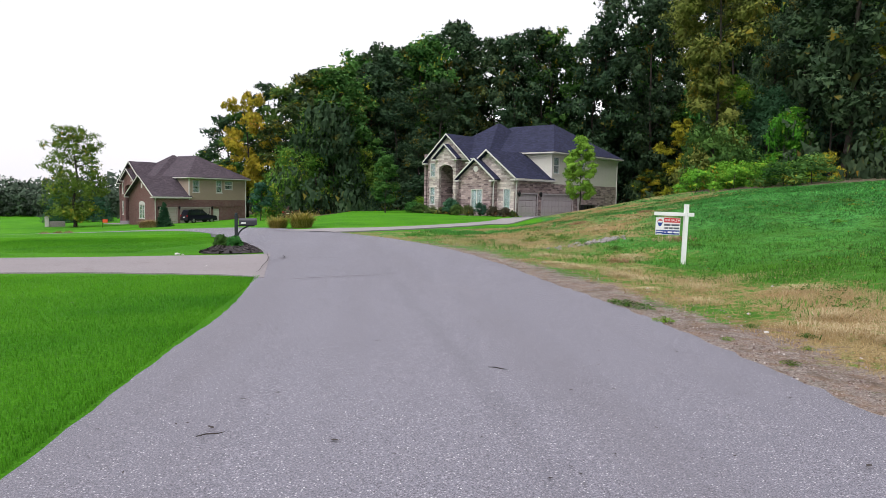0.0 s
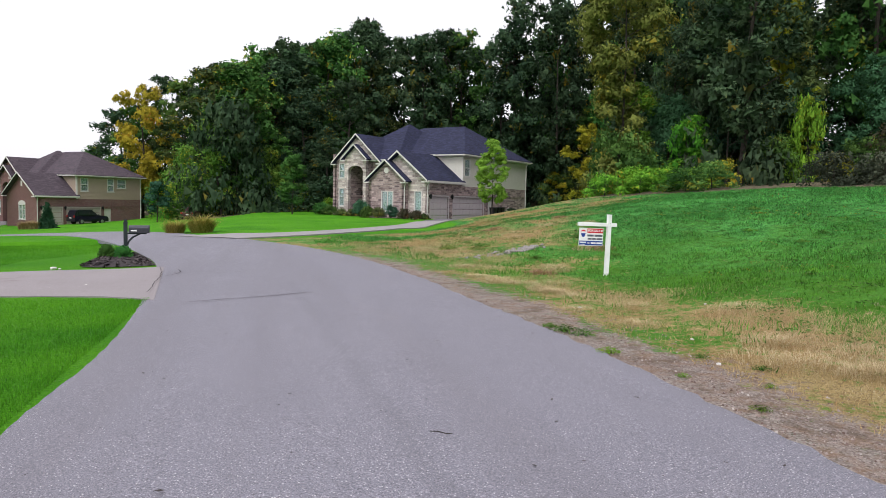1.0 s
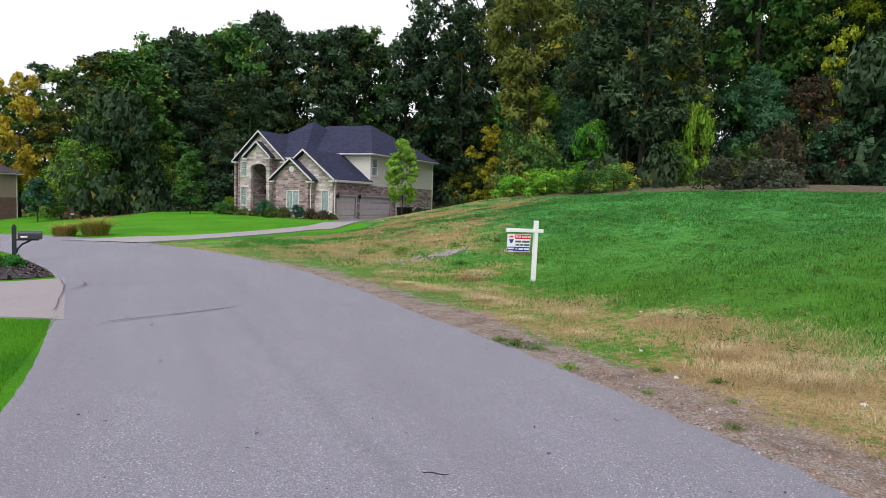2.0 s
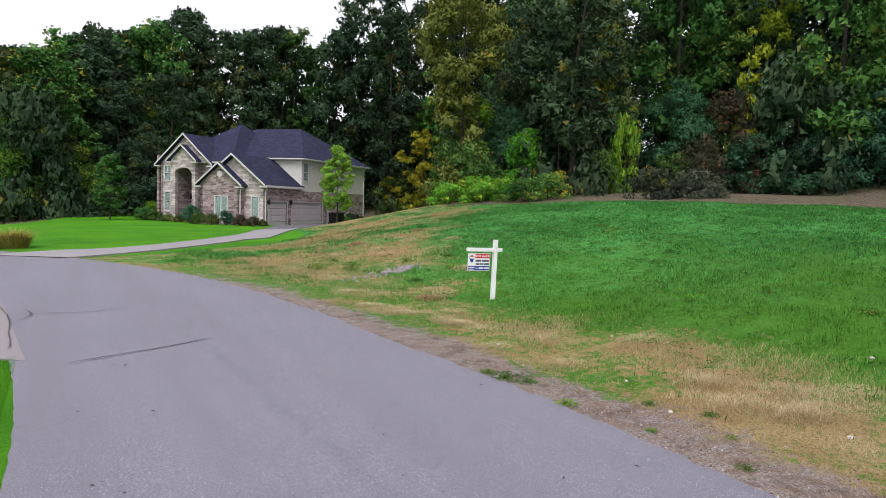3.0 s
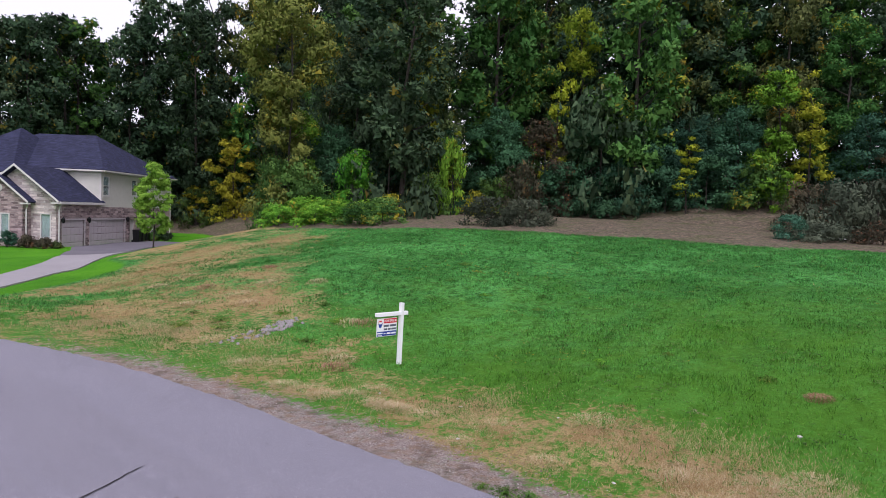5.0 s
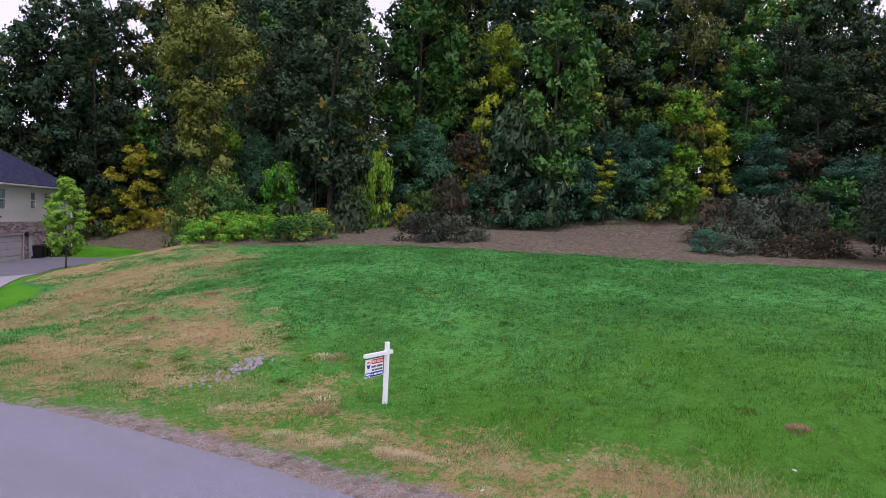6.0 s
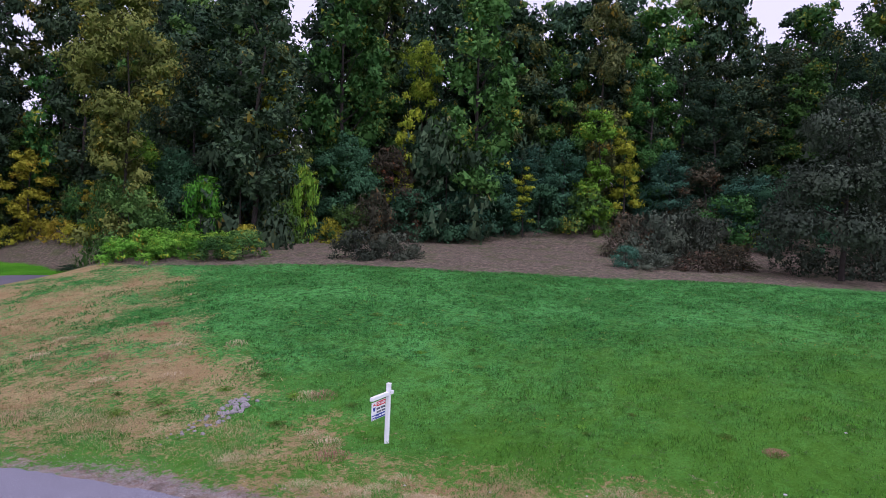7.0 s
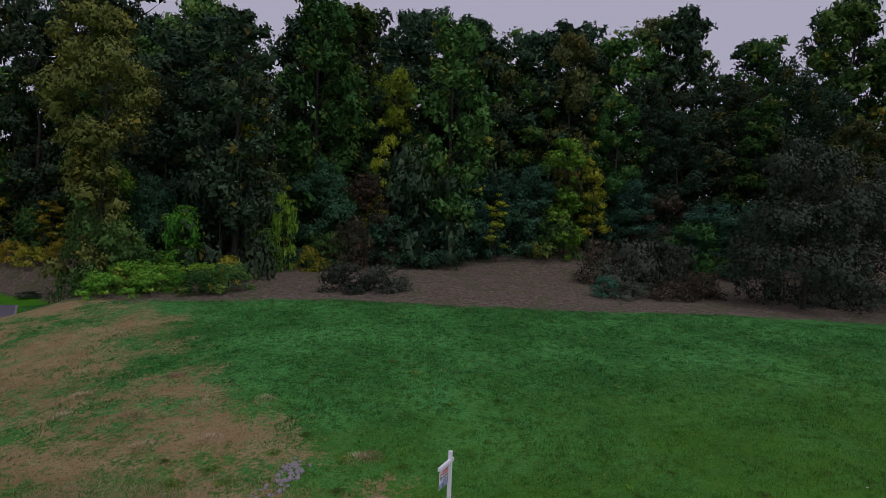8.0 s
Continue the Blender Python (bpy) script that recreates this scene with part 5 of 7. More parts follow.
# low growth along the edge
for key, x, y, size, tall in (
        ("green", 25.0, 46.7, 1.05, 1.24), ("lime", 28.6, 43.9, 0.74, 2.17), ("lime", 25.0, 44.7, 0.84, 0.71), ("lime", 25.9, 42.8, 0.84, 0.63),
        ("yellow", 29.2, 40.1, 0.85, 1.26), ("lime", 28.1, 41.6, 0.79, 0.59), ("lime", 35.7, 40.6, 0.63, 2.96), ("green", 34.2, 41.9, 0.86, 1.10),
        ("yellow", 36.7, 39.1, 0.92, 1.22), ("green", 38.3, 38.6, 0.86, 1.03), ("rust", 39.3, 36.9, 1.00, 1.54), ("blue", 43.4, 35.5, 0.92, 1.00),
        ("blue", 46.8, 32.8, 0.96, 0.91), ("blue", 49.5, 29.8, 0.83, 0.94), ("blue", 51.4, 27.3, 0.92, 1.00),
        ("green", 52.8, 23.7, 1.05, 1.12), ("rust", 46.2, 18.2, 1.06, 1.17), ("grey", 46.0, 16.3, 1.16, 1.42), ("grey", 47.7, 14.6, 1.00, 1.60),
        ("rust", 43.8, 11.3, 0.61, 1.01), ("grey", 49.3, 13.0, 0.95, 1.37), ("green", 52.3, 11.8, 1.14, 1.03), ("green", 25.0, 48.7, 0.76, 2.12),
        ("grey", 29.2, 31.4, 0.85, 1.0), ("grey", 30.4, 29.4, 0.8, 0.95), ("lime", 24.6, 42.8, 0.6, 0.35),
        ("yellow", 41.6, 71.0, 1.2, 1.0), ("yellow", 40.4, 73.8, 1.3, 0.9), ("yellow", 40.8, 76.8, 1.2, 1.1), ("yellow", 40.0, 79.4, 1.3, 1.0), ("green", 42.6, 76.0, 1.1, 1.3), ("yellow", 39.2, 83.2, 1.2, 1.0), ("green", 37.6, 85.6, 1.2, 1.2), ("green", 31.4, 47.6, 1.0, 1.2), ("dark", 32.4, 63.6, 0.3, 0.25), ("dark", 33.8, 65.6, 0.35, 0.3), ("green", 27.0, 46.8, 0.9, 0.9),
        ("green", -8.8, 80.0, 1.2, 1.1), ("lime", -12.4, 88.0, 0.75, 1.7), ("dark", 4.6, 79.0, 0.8, 0.8), ("dark", 1.8, 77.4, 0.7, 0.6), ("lime", 6.6, 71.6, 0.6, 0.9), ("dark", 7.0, 78.0, 0.9, 0.9)):
    put_tree(shrubs, key, x, y, size, tall)
# tangled ground cover where the grass meets the wood
for i in range(0, len(line), 2):
    y0 = float(line[i][1])
    if 36.5 < y0 < 47 or 7 < y0 < 15:
        x, y = line[i] + out[i] * rng.uniform(0.6, 3.6) if y0 > 30 else line[i] + out[i] * rng.uniform(5.5, 8.0)
        key = rng.choice(["lime", "lime", "yellow", "green", "blue"]) if y0 > 30 else rng.choice(["rust", "grey", "blue"])
        k = 0.5 if key == "blue" else 1.0
        put_tree(shrubs, key, x, y, k * rng.uniform(0.45, 0.8), rng.uniform(0.55, 0.95))
for key, x, y, size, tall in (
        ("vlime", 52.6, 22.7, 1.36, 0.81), ("vyellow", 53.0, 20.3, 1.13, 0.93), ("vyellow", 35.6, 43.8, 1.13, 1.33), ("vhigh", 46.3, 36.4, 1.07, 1.14),
        ("vyellow", 36.3, 40.9, 0.78, 0.83), ("vlime", 29.2, 44.2, 1.04, 0.50), ("vyellow", 44.7, 37.3, 0.96, 1.31), ("vlime", 27.8, 48.9, 1.12, 0.80),
        ("vyellow", 49.6, 28.1, 0.85, 0.72), ("vyellow", 45.0, 70.5, 1.3, 1.3), ("vlime", 44.6, 83.0, 1.4, 1.2)):
    put_tree(vines, key, x, y, size, tall)


# ---- trees of the gardens ----
def single(ob, x, y, turn=0.0, size=1.0, tall=1.0):
    return plant(ob, x, y, turn, size, 0.05, tall)


single(tree("maple_sapling", 41, 5.3, 1.12, "sapling", 0.2, 110, leaves=13000, leaf=0.065, shape="oval", fat=0.85, r0=0.05, label="young lime green maple on a thin trunk", category="tree"), 15.4, 46.9)
single(tree("garden_sapling", 42, 5.6, 1.35, "green", 0.22, 70, leaves=9000, leaf=0.08, shape="oval", fat=0.95, r0=0.06, label="young green tree on the stone house's lawn", category="tree"), 2.4, 66.8)
single(tree("garden_tree", 43, 4.0, 1.15, "blue", 0.32, 44, leaves=5000, leaf=0.085, shape="oval", fat=1.1, r0=0.06, label="small blue green tree beside the brick house", category="tree"), -10.6, 75.0)
single(tree("garden_tree", 44, 11.6, 3.6, "fresh", 0.08, 200, leaves=16000, leaf=0.11, shape="round", fat=1.0, open_=0.6, r0=0.2, label="large loose crowned tree beyond the front lawn", category="tree"), -33.0, 84.0)


def spruce(name, seed, H, R, x, y, label):
    rnd = np.random.RandomState(seed)
    t = empty(name, Matrix(), label, "spruce")
    bm = bmesh.new()
    add_tube(bm, [(0, 0, 0), (0, 0, H * 0.5), (0, 0, H * 0.97)], [R * 0.09, R * 0.06, 0.01], 7)
    part("trunk", bm, BARK, t)
    cl = []
    z = 0.08 * H
    while z < H:
        r = R * (1 - z / H) + 0.05
        n = max(4, int(12 * r / R))
        for k in range(n):
            a = 6.283 * k / n + rnd.rand() * 0.5
            for f in (0.4, 0.75, 1.0):
                cl.append(((f * r * math.cos(a), f * r * math.sin(a), z - 0.12 * f * r), 0.1 * R + 0.16 * r))
        z += H * 0.075
    ob = new("needles", leaf_mesh("needles", rnd, cl, 0.1, 260, LEAF["blue"], 0.3, 0.3))
    ob.parent = t
    return plant(t, x, y, 0)


spruce("spruce", 51, 2.5, 0.8, -20.4, 74.5, "young blue spruce beside the brick house's drive")
spruce("spruce", 52, 9.5, 2.6, -38.5, 104.0, "blue green spruce behind the brick house")
spruce("spruce", 53, 8.0, 2.4, -41.5, 101.0, "blue green spruce behind the brick house")


def far_wood():
    """The belt of distant trees that closes the view beyond the lawns."""
    rnd = np.random.RandomState(61)
    cl = []
    for k in range(150):
        x = -190 + 175 * rnd.rand()
        y = 128 + 22 * rnd.rand() - 0.1 * (x + 60)
        H = 3.5 + 4.0 * rnd.rand()
        for j in range(12):
            u = rnd.rand()
            cl.append(((x + 3.4 * rnd.normal(), y + 2.5 * rnd.normal(), float(height(x, y)) + H * u), 1.3 + 1.2 * rnd.rand()))
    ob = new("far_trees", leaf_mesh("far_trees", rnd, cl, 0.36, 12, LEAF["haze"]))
    return tagged(ob, "distant belt of green trees beyond the lawns", "trees", kind="stuff")


far_wood()

# ---- for-sale sign ----
SIGN_WHITE = simple("white_vinyl", (0.80, 0.80, 0.80), 0.4, var=0.04, scale=8)
SIGN_RED = simple("sign_red", (0.55, 0.015, 0.03), 0.4, var=0.05)
SIGN_BLUE = simple("sign_blue", (0.02, 0.05, 0.28), 0.4, var=0.05)
SIGN_INK = simple("sign_ink", (0.10, 0.11, 0.14), 0.5)
STEEL = simple("steel", (0.4, 0.4, 0.4), 0.35, 0.9)


def for_sale_sign(x, y):
    z = float(height(x, y))
    s = empty("for_sale_sign", pose(x, y, z - 0.02, 0, 1.2, 2), "white real estate sign post with hanging panel on the grass", "sign")
    top = 1.53 - z
    bm = box(-0.045, 0.045, -0.045, 0.045, -0.3, top, 0.004)
    add_box(bm, -0.05, 0.05, -0.05, 0.05, top, top + 0.02, 0.006)
    post = part("post", bm, SIGN_WHITE, s, "square white vinyl post")
    add = bmesh.new()
    for zz in (top - 0.19, top - 0.25):
        add_tube(add, [(0, -0.05, zz), (0, -0.062, zz)], [0.008, 0.008], 6)
    part("bolt", add, STEEL, post)
    za = top - 0.265
    part("arm", box(-0.80, 0.19, -0.04, 0.04, za, za + 0.085, 0.004), SIGN_WHITE, s, "white cross arm")
    x0, x1, z1 = -0.765, -0.14, za - 0.045
    z0 = z1 - 0.415
    panel = part("panel", box(x0, x1, -0.006, 0.006, z0, z1, 0.002), SIGN_WHITE, s, "white panel with red and blue bands")
    for hx in (x0 + 0.08, x1 - 0.08):
        bm = bmesh.new()
        add_tube(bm, [(hx, 0, z1 - 0.02), (hx + 0.006, 0, z1 + 0.02), (hx, 0, za + 0.01)], [0.005] * 3, 6)
        part("hook", bm, STEEL, s)
    w, h = x1 - x0, z1 - z0

    def flat_part(name, u0, u1, v0, v1, mat, d=0.009, label=""):
        return part(name, box(x0 + u0 * w, x0 + u1 * w, -d, -0.0055, z0 + v0 * h, z0 + v1 * h), mat, panel, label)

    flat_part("red_band", 0.33, 0.985, 0.72, 0.975, SIGN_RED)
    flat_part("blue_band", 0.015, 0.985, 0.03, 0.28, SIGN_BLUE)
    for u0, u1, v0, v1 in ((0.34, 0.60, 0.52, 0.63), (0.64, 0.97, 0.52, 0.63), (0.36, 0.52, 0.34, 0.44), (0.55, 0.70, 0.34, 0.44), (0.73, 0.97, 0.34, 0.44)):
        flat_part("text_bar", u0, u1, v0, v1, SIGN_INK, 0.008)
    for u0, u1, v0, v1 in ((0.04, 0.29, 0.15, 0.22), (0.05, 0.26, 0.06, 0.09), (0.35, 0.44, 0.13, 0.18), (0.50, 0.69, 0.11, 0.20), (0.73, 0.96, 0.11, 0.20)):
        flat_part("text_bar", u0, u1, v0, v1, SIGN_WHITE, 0.012)
    flat_part("small_square", 0.90, 0.96, 0.80, 0.90, SIGN_WHITE, 0.0125)
    # plain balloon mark: red, white and blue
    cx, cz, r = x0 + 0.17 * w, z0 + 0.72 * h, 0.115 * w
    for name, lo, hi, mat, d in (("mark_red", 55, 125, SIGN_RED, 0.0085), ("mark_blue", 200, 340, SIGN_BLUE, 0.0085)):
        bm = bmesh.new()
        arc = [(cx + r * math.cos(radians(a)), cz + r * math.sin(radians(a))) for a in np.linspace(lo, hi, 12)]
        if name == "mark_blue":
            arc = [(cx - r, cz + 0.1 * r), (cx - 0.35 * r, cz - 1.35 * r), (cx + 0.35 * r, cz - 1.35 * r), (cx + r, cz + 0.1 * r)]
        else:
            arc = [(cx + r * math.cos(radians(a)), cz + r * math.sin(radians(a))) for a in np.linspace(10, 170, 14)]
        add_prism(bm, arc, -d, -0.0055, lambda a, b, c: (a, c, b))
        bmesh.ops.recalc_face_normals(bm, faces=bm.faces)
        part("plain_mark", bm, mat, panel)
    flat_part("mark_band", 0.075, 0.265, 0.70, 0.80, SIGN_WHITE, 0.0105)
    cu = bpy.data.curves.new("lettering", "FONT")
    cu.body, cu.size, cu.extrude, cu.align_x, cu.align_y = "FOR SALE", 0.074, 0.001, "CENTER", "CENTER"
    cu.offset = 0.0016
    t = new("lettering_curve", cu)
    dg = bpy.context.evaluated_depsgraph_get()
    me = bpy.data.meshes.new_from_object(t.evaluated_get(dg))
    bpy.data.objects.remove(t)
    me.materials.clear()
    me.materials.append(SIGN_WHITE)
    o = new("lettering", me)
    o.parent = panel
    o.matrix_basis = pose(x0 + 0.61 * w, -0.0105, z0 + 0.845 * h, 90, 0, 0)
    tagged(o, "white capital letters")
    return s


for_sale_sign(8.03, 16.08)

# ---- mailbox, its bed, small things by the drive ----
POST_DARK = simple("dark_painted_wood", (0.022, 0.03, 0.034), 0.6, var=0.3, bump=0.3)
BOX_DARK = simple("dark_grey_metal", (0.05, 0.05, 0.062), 0.4, 0.3, var=0.1)


def mailbox(x, y):
    z = float(height(x, y))
    m = empty("mailbox", pose(x, y, z - 0.03, 0, 0, 4) @ Matrix.Diagonal((0.9, 0.9, 0.88, 1)), "dark post mounted mailbox beside a mulch bed", "mailbox")
    bm = box(-0.055, 0.055, -0.055, 0.055, -0.2, 1.02, 0.006)
    add_box(bm, -0.065, 0.065, -0.065, 0.065, 1.02, 1.05, 0.006)
    post = part("post", bm, POST_DARK, m, "square dark post")
    bm = bmesh.new()
    bmesh.ops.create_uvsphere(bm, u_segments=10, v_segments=8, radius=0.05, matrix=Matrix.Translation((0, 0, 1.09)))
    part("finial", bm, POST_DARK, post)
    part("shelf", box(0.0, 0.62, -0.05, 0.05, 0.66, 0.7, 0.004), POST_DARK, m)
    bm = bmesh.new()
    add_tube(bm, [(0.05, 0, 0.3), (0.09, 0, 0.42), (0.2, 0, 0.55), (0.42, 0, 0.67)], [0.03, 0.03, 0.03, 0.03], 6)
    part("brace", bm, POST_DARK, m, "curved support brace")
    bm = bmesh.new()
    prof = [(-0.13, 0.70), (0.13, 0.70), (0.13, 0.85), *((0.13 * math.cos(a), 0.85 + 0.1 * math.sin(a)) for a in np.linspace(0.3, math.pi - 0.3, 8)), (-0.13, 0.85)]
    add_prism(bm, prof, 0.10, 0.68, lambda a, b, c: (c, a, b))
    bmesh.ops.recalc_face_normals(bm, faces=bm.faces)
    body = part("box_body", bm, BOX_DARK, m, "dark grey rounded box")
    bm = bmesh.new()
    add_prism(bm, [(a * 1.06, b if b < 0.71 else b + 0.01) for a, b in prof], 0.68, 0.70, lambda a, b, c: (c, a, b))
    bmesh.ops.recalc_face_normals(bm, faces=bm.faces)
    part("box_door", bm, BOX_DARK, body)
    part("number_bar", box(0.17, 0.34, -0.137, -0.131, 0.755, 0.80), SIGN_WHITE, body, "plain white plate")
    return m


mailbox(-3.65, 22.6)


def bush(name, seed, H, R, kind, x, y, label, leaf=0.022, per=26000, clumps=26, category="shrub", group="", sink=0.05):
    rnd = np.random.RandomState(seed)
    t = empty(name, Matrix(), label, category, group)
    bm = bmesh.new()
    for k in range(5):
        a = k * 1.3
        add_tube(bm, [(0, 0, -0.05), (0.25 * R * math.cos(a), 0.25 * R * math.sin(a), H * 0.3), (0.6 * R * math.cos(a), 0.6 * R * math.sin(a), H * 0.7)], [0.02, 0.014, 0.006], 5)
    part("stems", bm, BARK, t)
    cl = []
    for k in range(clumps):
        u = rnd.rand()
        a = rnd.rand() * 6.283
        r = R * 0.72 * math.sqrt(max(0.05, 1 - u * u)) * (0.5 + 0.5 * rnd.rand())
        cl.append(((r * math.cos(a), r * math.sin(a), H * (0.22 + 0.6 * u)), R * (0.34 + 0.1 * rnd.rand())))
    ob = new("leaves", leaf_mesh("leaves", rnd, cl, leaf, per, LEAF[kind]))
    ob.parent = t
    return plant(t, x, y, 0, 1.0, sink)


for k, (x, y) in enumerate(((-3.8, 21.0), (-3.36, 20.75))):
    bush("boxwood", 71 + k, 0.42, 0.23, "hedge", x, y, "clipped round boxwood in dark mulch", per=30000, clumps=34, group="boxwoods in the bed")

MULCH = simple("dark_mulch", (0.035, 0.028, 0.03), 0.95, var=0.5, scale=6, bump=0.8, bscale=40)


def mulch_bed(name, outline, label, chips, seed):
    """A low bed of shredded bark: a mound and its loose chips."""
    rnd = np.random.RandomState(seed)
    c = np.mean(outline, axis=0)
    line = spline([*outline, outline[0]], 0.25)
    verts, faces = [], []
    rings = 5
    for r in range(rings):
        f = 1 - r / rings
        for p in line[:-1]:
            q = c + (p - c) * f
            verts.append((q[0], q[1], float(height(*q)) + 0.01 + 0.025 * (1 - f ** 2) + 0.012 * rnd.rand()))
    n = len(line) - 1
    for r in range(rings - 1):
        for k in range(n):
            faces.append((r * n + k, r * n + (k + 1) % n, (r + 1) * n + (k + 1) % n, (r + 1) * n + k))
    faces.append(tuple((rings - 1) * n + k for k in range(n)))
    bed = mesh_object(name, verts, faces, MULCH)
    tagged(bed, label, "mulch", kind="structure")
    cv, cf = [], []
    for k in range(chips):
        q = c + (line[rnd.randint(n)] - c) * math.sqrt(rnd.rand()) * 1.02
        z = float(height(*q)) + 0.032
        a, s = rnd.rand() * 6.283, 0.018 + 0.035 * rnd.rand()
        d = np.array([math.cos(a), math.sin(a)]) * s
        e = np.array([-d[1], d[0]]) * 0.35
        i = len(cv)
        t = 0.02 * rnd.normal()
        cv += [(*(q - d - e), z), (*(q + d - e), z + t), (*(q + d + e), z + t + 0.012), (*(q - d + e), z + 0.012)]
        cf.append((i, i + 1, i + 2, i + 3))
    ob = mesh_object("mulch_chips", cv, cf, MULCH_CHIP)
    tagged(ob, "loose shredded bark chips", "mulch", kind="stuff")


mc = Mat("mulch_chip", 0.9)
MULCH_CHIP = mc.color(mc.ramp(mc.island(), (0.0, (0.018, 0.015, 0.017)), (0.6, (0.05, 0.04, 0.042)), (1.0, (0.13, 0.11, 0.11))))
mulch_bed("mulch_bed", [np.array(p) for p in ((-2.3, 18.6), (-2.65, 20.0), (-3.1, 21.5), (-3.4, 22.4), (-3.75, 22.4), (-3.95, 21.2), (-3.9, 20.0), (-3.85, 19.0), (-3.75, 18.35), (-3.0, 18.25))], "dark mulch bed round the mailbox post", 2600, 8)

PALE_STONE = simple("pale_stone", (0.52, 0.50, 0.48), 0.8, var=0.15, scale=12)
GREY_STONE = simple("grey_rubble", (0.27, 0.25, 0.245), 0.9, var=0.45, scale=9, bump=0.4)


def stone_mesh(name, seed, mat):
    rnd = np.random.RandomState(seed)
    bm = bmesh.new()
    bmesh.ops.create_icosphere(bm, subdivisions=1, radius=0.5)
    for v in bm.verts:
        n = noise.noise(v.co * 1.7 + Vector((seed, 0, 0)))
        v.co *= 1 + 0.5 * n + 0.12 * rnd.normal()
        v.co.z *= 0.6
    me = bpy.data.meshes.new(name)
    bm.to_mesh(me)
    bm.free()
    me.materials.append(mat)
    return me


def stones(name, places, meshes, label, group):
    for k, (x, y, s) in enumerate(places):
        o = new(name, meshes[k % len(meshes)])
        o.matrix_basis = Matrix.Translation((x, y, float(height(x, y)) + 0.05 * s)) @ pose(0, 0, 0, 0, 0, 77 * k) @ Matrix.Diagonal((s, s * 0.8, s, 1))
        tagged(o, label, "stone", group)


rub = [stone_mesh("rubble_stone", k, GREY_STONE) for k in range(5)]
rnd = random.Random(3)
stones("rubble_stone", [(5.3 + 2.9 * t + rnd.uniform(-0.25, 0.25), 20.35 + rnd.uniform(-0.35, 0.35) + 0.2 * t, rnd.uniform(0.06, 0.2) * (0.6 + 0.6 * t)) for t in [(k / 95) ** 0.45 for k in range(96)]], rub, "grey broken stone lying in the grass", "rubble by the ditch")
pal = [stone_mesh("pale_stone", 20 + k, PALE_STONE) for k in range(3)]
stones("pale_stone", [(-4.25, 18.0, 0.17), (-4.1, 17.95, 0.08)], pal, "pale stone at the driveway's edge", "stones by the driveway")
stones("stone_chip", [(-3.35, 14.55, 0.07), (-2.85, 14.9, 0.09), (-2.55, 15.1, 0.05), (-2.2, 15.25, 0.045), (-3.0, 14.2, 0.045), (-1.95, 15.3, 0.05)], pal, "white chip lying on the driveway", "chips on the driveway")
stones("pale_stone", [(41.0, 14.9, 0.45), (8.6, 7.6, 0.1), (6.6, 12.8, 0.07), (7.1, 11.0, 0.06), (5.5, 9.0, 0.06), (5.0, 7.8, 0.07), (6.0, 14.4, 0.07), (5.2, 11.6, 0.07), (12.0, 6.4, 0.08), (5.9, 6.3, 0.08), (5.3, 5.6, 0.06)], pal, "pale stone lying on the ground", "stones on the lot")

# ---- beds of the stone house ----


def at_house(u, v, m=H1):
    p = m @ Vector((u, v, 0))
    return p.x, p.y


for k, (u, v, H, R, kind, label) in enumerate((
        (-1.3, 0.3, 0.75, 0.7, "rust", "dark purple leaved shrub in the house bed"), (-1.3, 1.5, 0.9, 0.75, "rust", "dark purple leaved shrub in the house bed"), (-1.6, 2.7, 1.3, 0.7, "blue", "dwarf blue spruce in the house bed"),
        (-1.9, 3.8, 0.9, 0.8, "olive", "clipped olive green shrub in the house bed"), (-1.9, 5.0, 0.95, 0.85, "green", "rounded green shrub in the house bed"), (-1.3, 6.3, 1.6, 0.9, "blue", "tall blue green shrub beside the entry"),
        (0.2, 7.2, 1.2, 0.8, "green", "rounded green shrub in the house bed"), (0.4, 8.6, 0.6, 0.8, "olive", "low yellowish hedge along the entry"), (0.5, 10.0, 0.55, 0.8, "olive", "low yellowish hedge along the entry"),
        (0.6, 11.6, 0.9, 0.9, "green", "leafy green shrub at the house corner"), (0.8, 13.0, 1.1, 1.0, "green", "leafy green shrub at the house corner"), (-1.1, -0.5, 0.5, 0.55, "olive", "low olive shrub at the garage corner"),
        (12.2, -0.9, 0.8, 0.7, "green", "dark shrub beside the side wall"), (13.6, -0.9, 1.0, 0.8, "dark", "dark shrub beside the side wall"), (15.0, -1.0, 0.9, 0.8, "dark", "dark shrub beside the side wall"))):
    x, y = at_house(u, v)
    bush("garden_shrub", 80 + k, H, R, kind, x, y, label, 0.06, 1400, 16, group="shrubs in the house bed")


def bin_thing(x, y, turn):
    b = empty("wheeled_bin", pose(x, y, float(height(x, y)) + 0.03, 0, 0, turn), "black wheeled bin beside the garage", "bin", "bins beside the garage")
    bm = box(-0.29, 0.29, -0.3, 0.3, 0.08, 1.0, 0.03)
    for v in bm.verts:
        if v.co.z < 0.5:
            v.co.x *= 0.82
            v.co.y *= 0.82
    part("body", bm, LAMP_BLACK, b)
    part("lid", box(-0.32, 0.32, -0.36, 0.33, 1.0, 1.06, 0.02), LAMP_BLACK, b)
    for sx in (-0.24, 0.24):
        bm = bmesh.new()
        add_tube(bm, [(sx - 0.03, 0.27, 0.1), (sx + 0.03, 0.27, 0.1)], [0.1, 0.1], 12)
        part("wheel", bm, LAMP_BLACK, b)
    return b


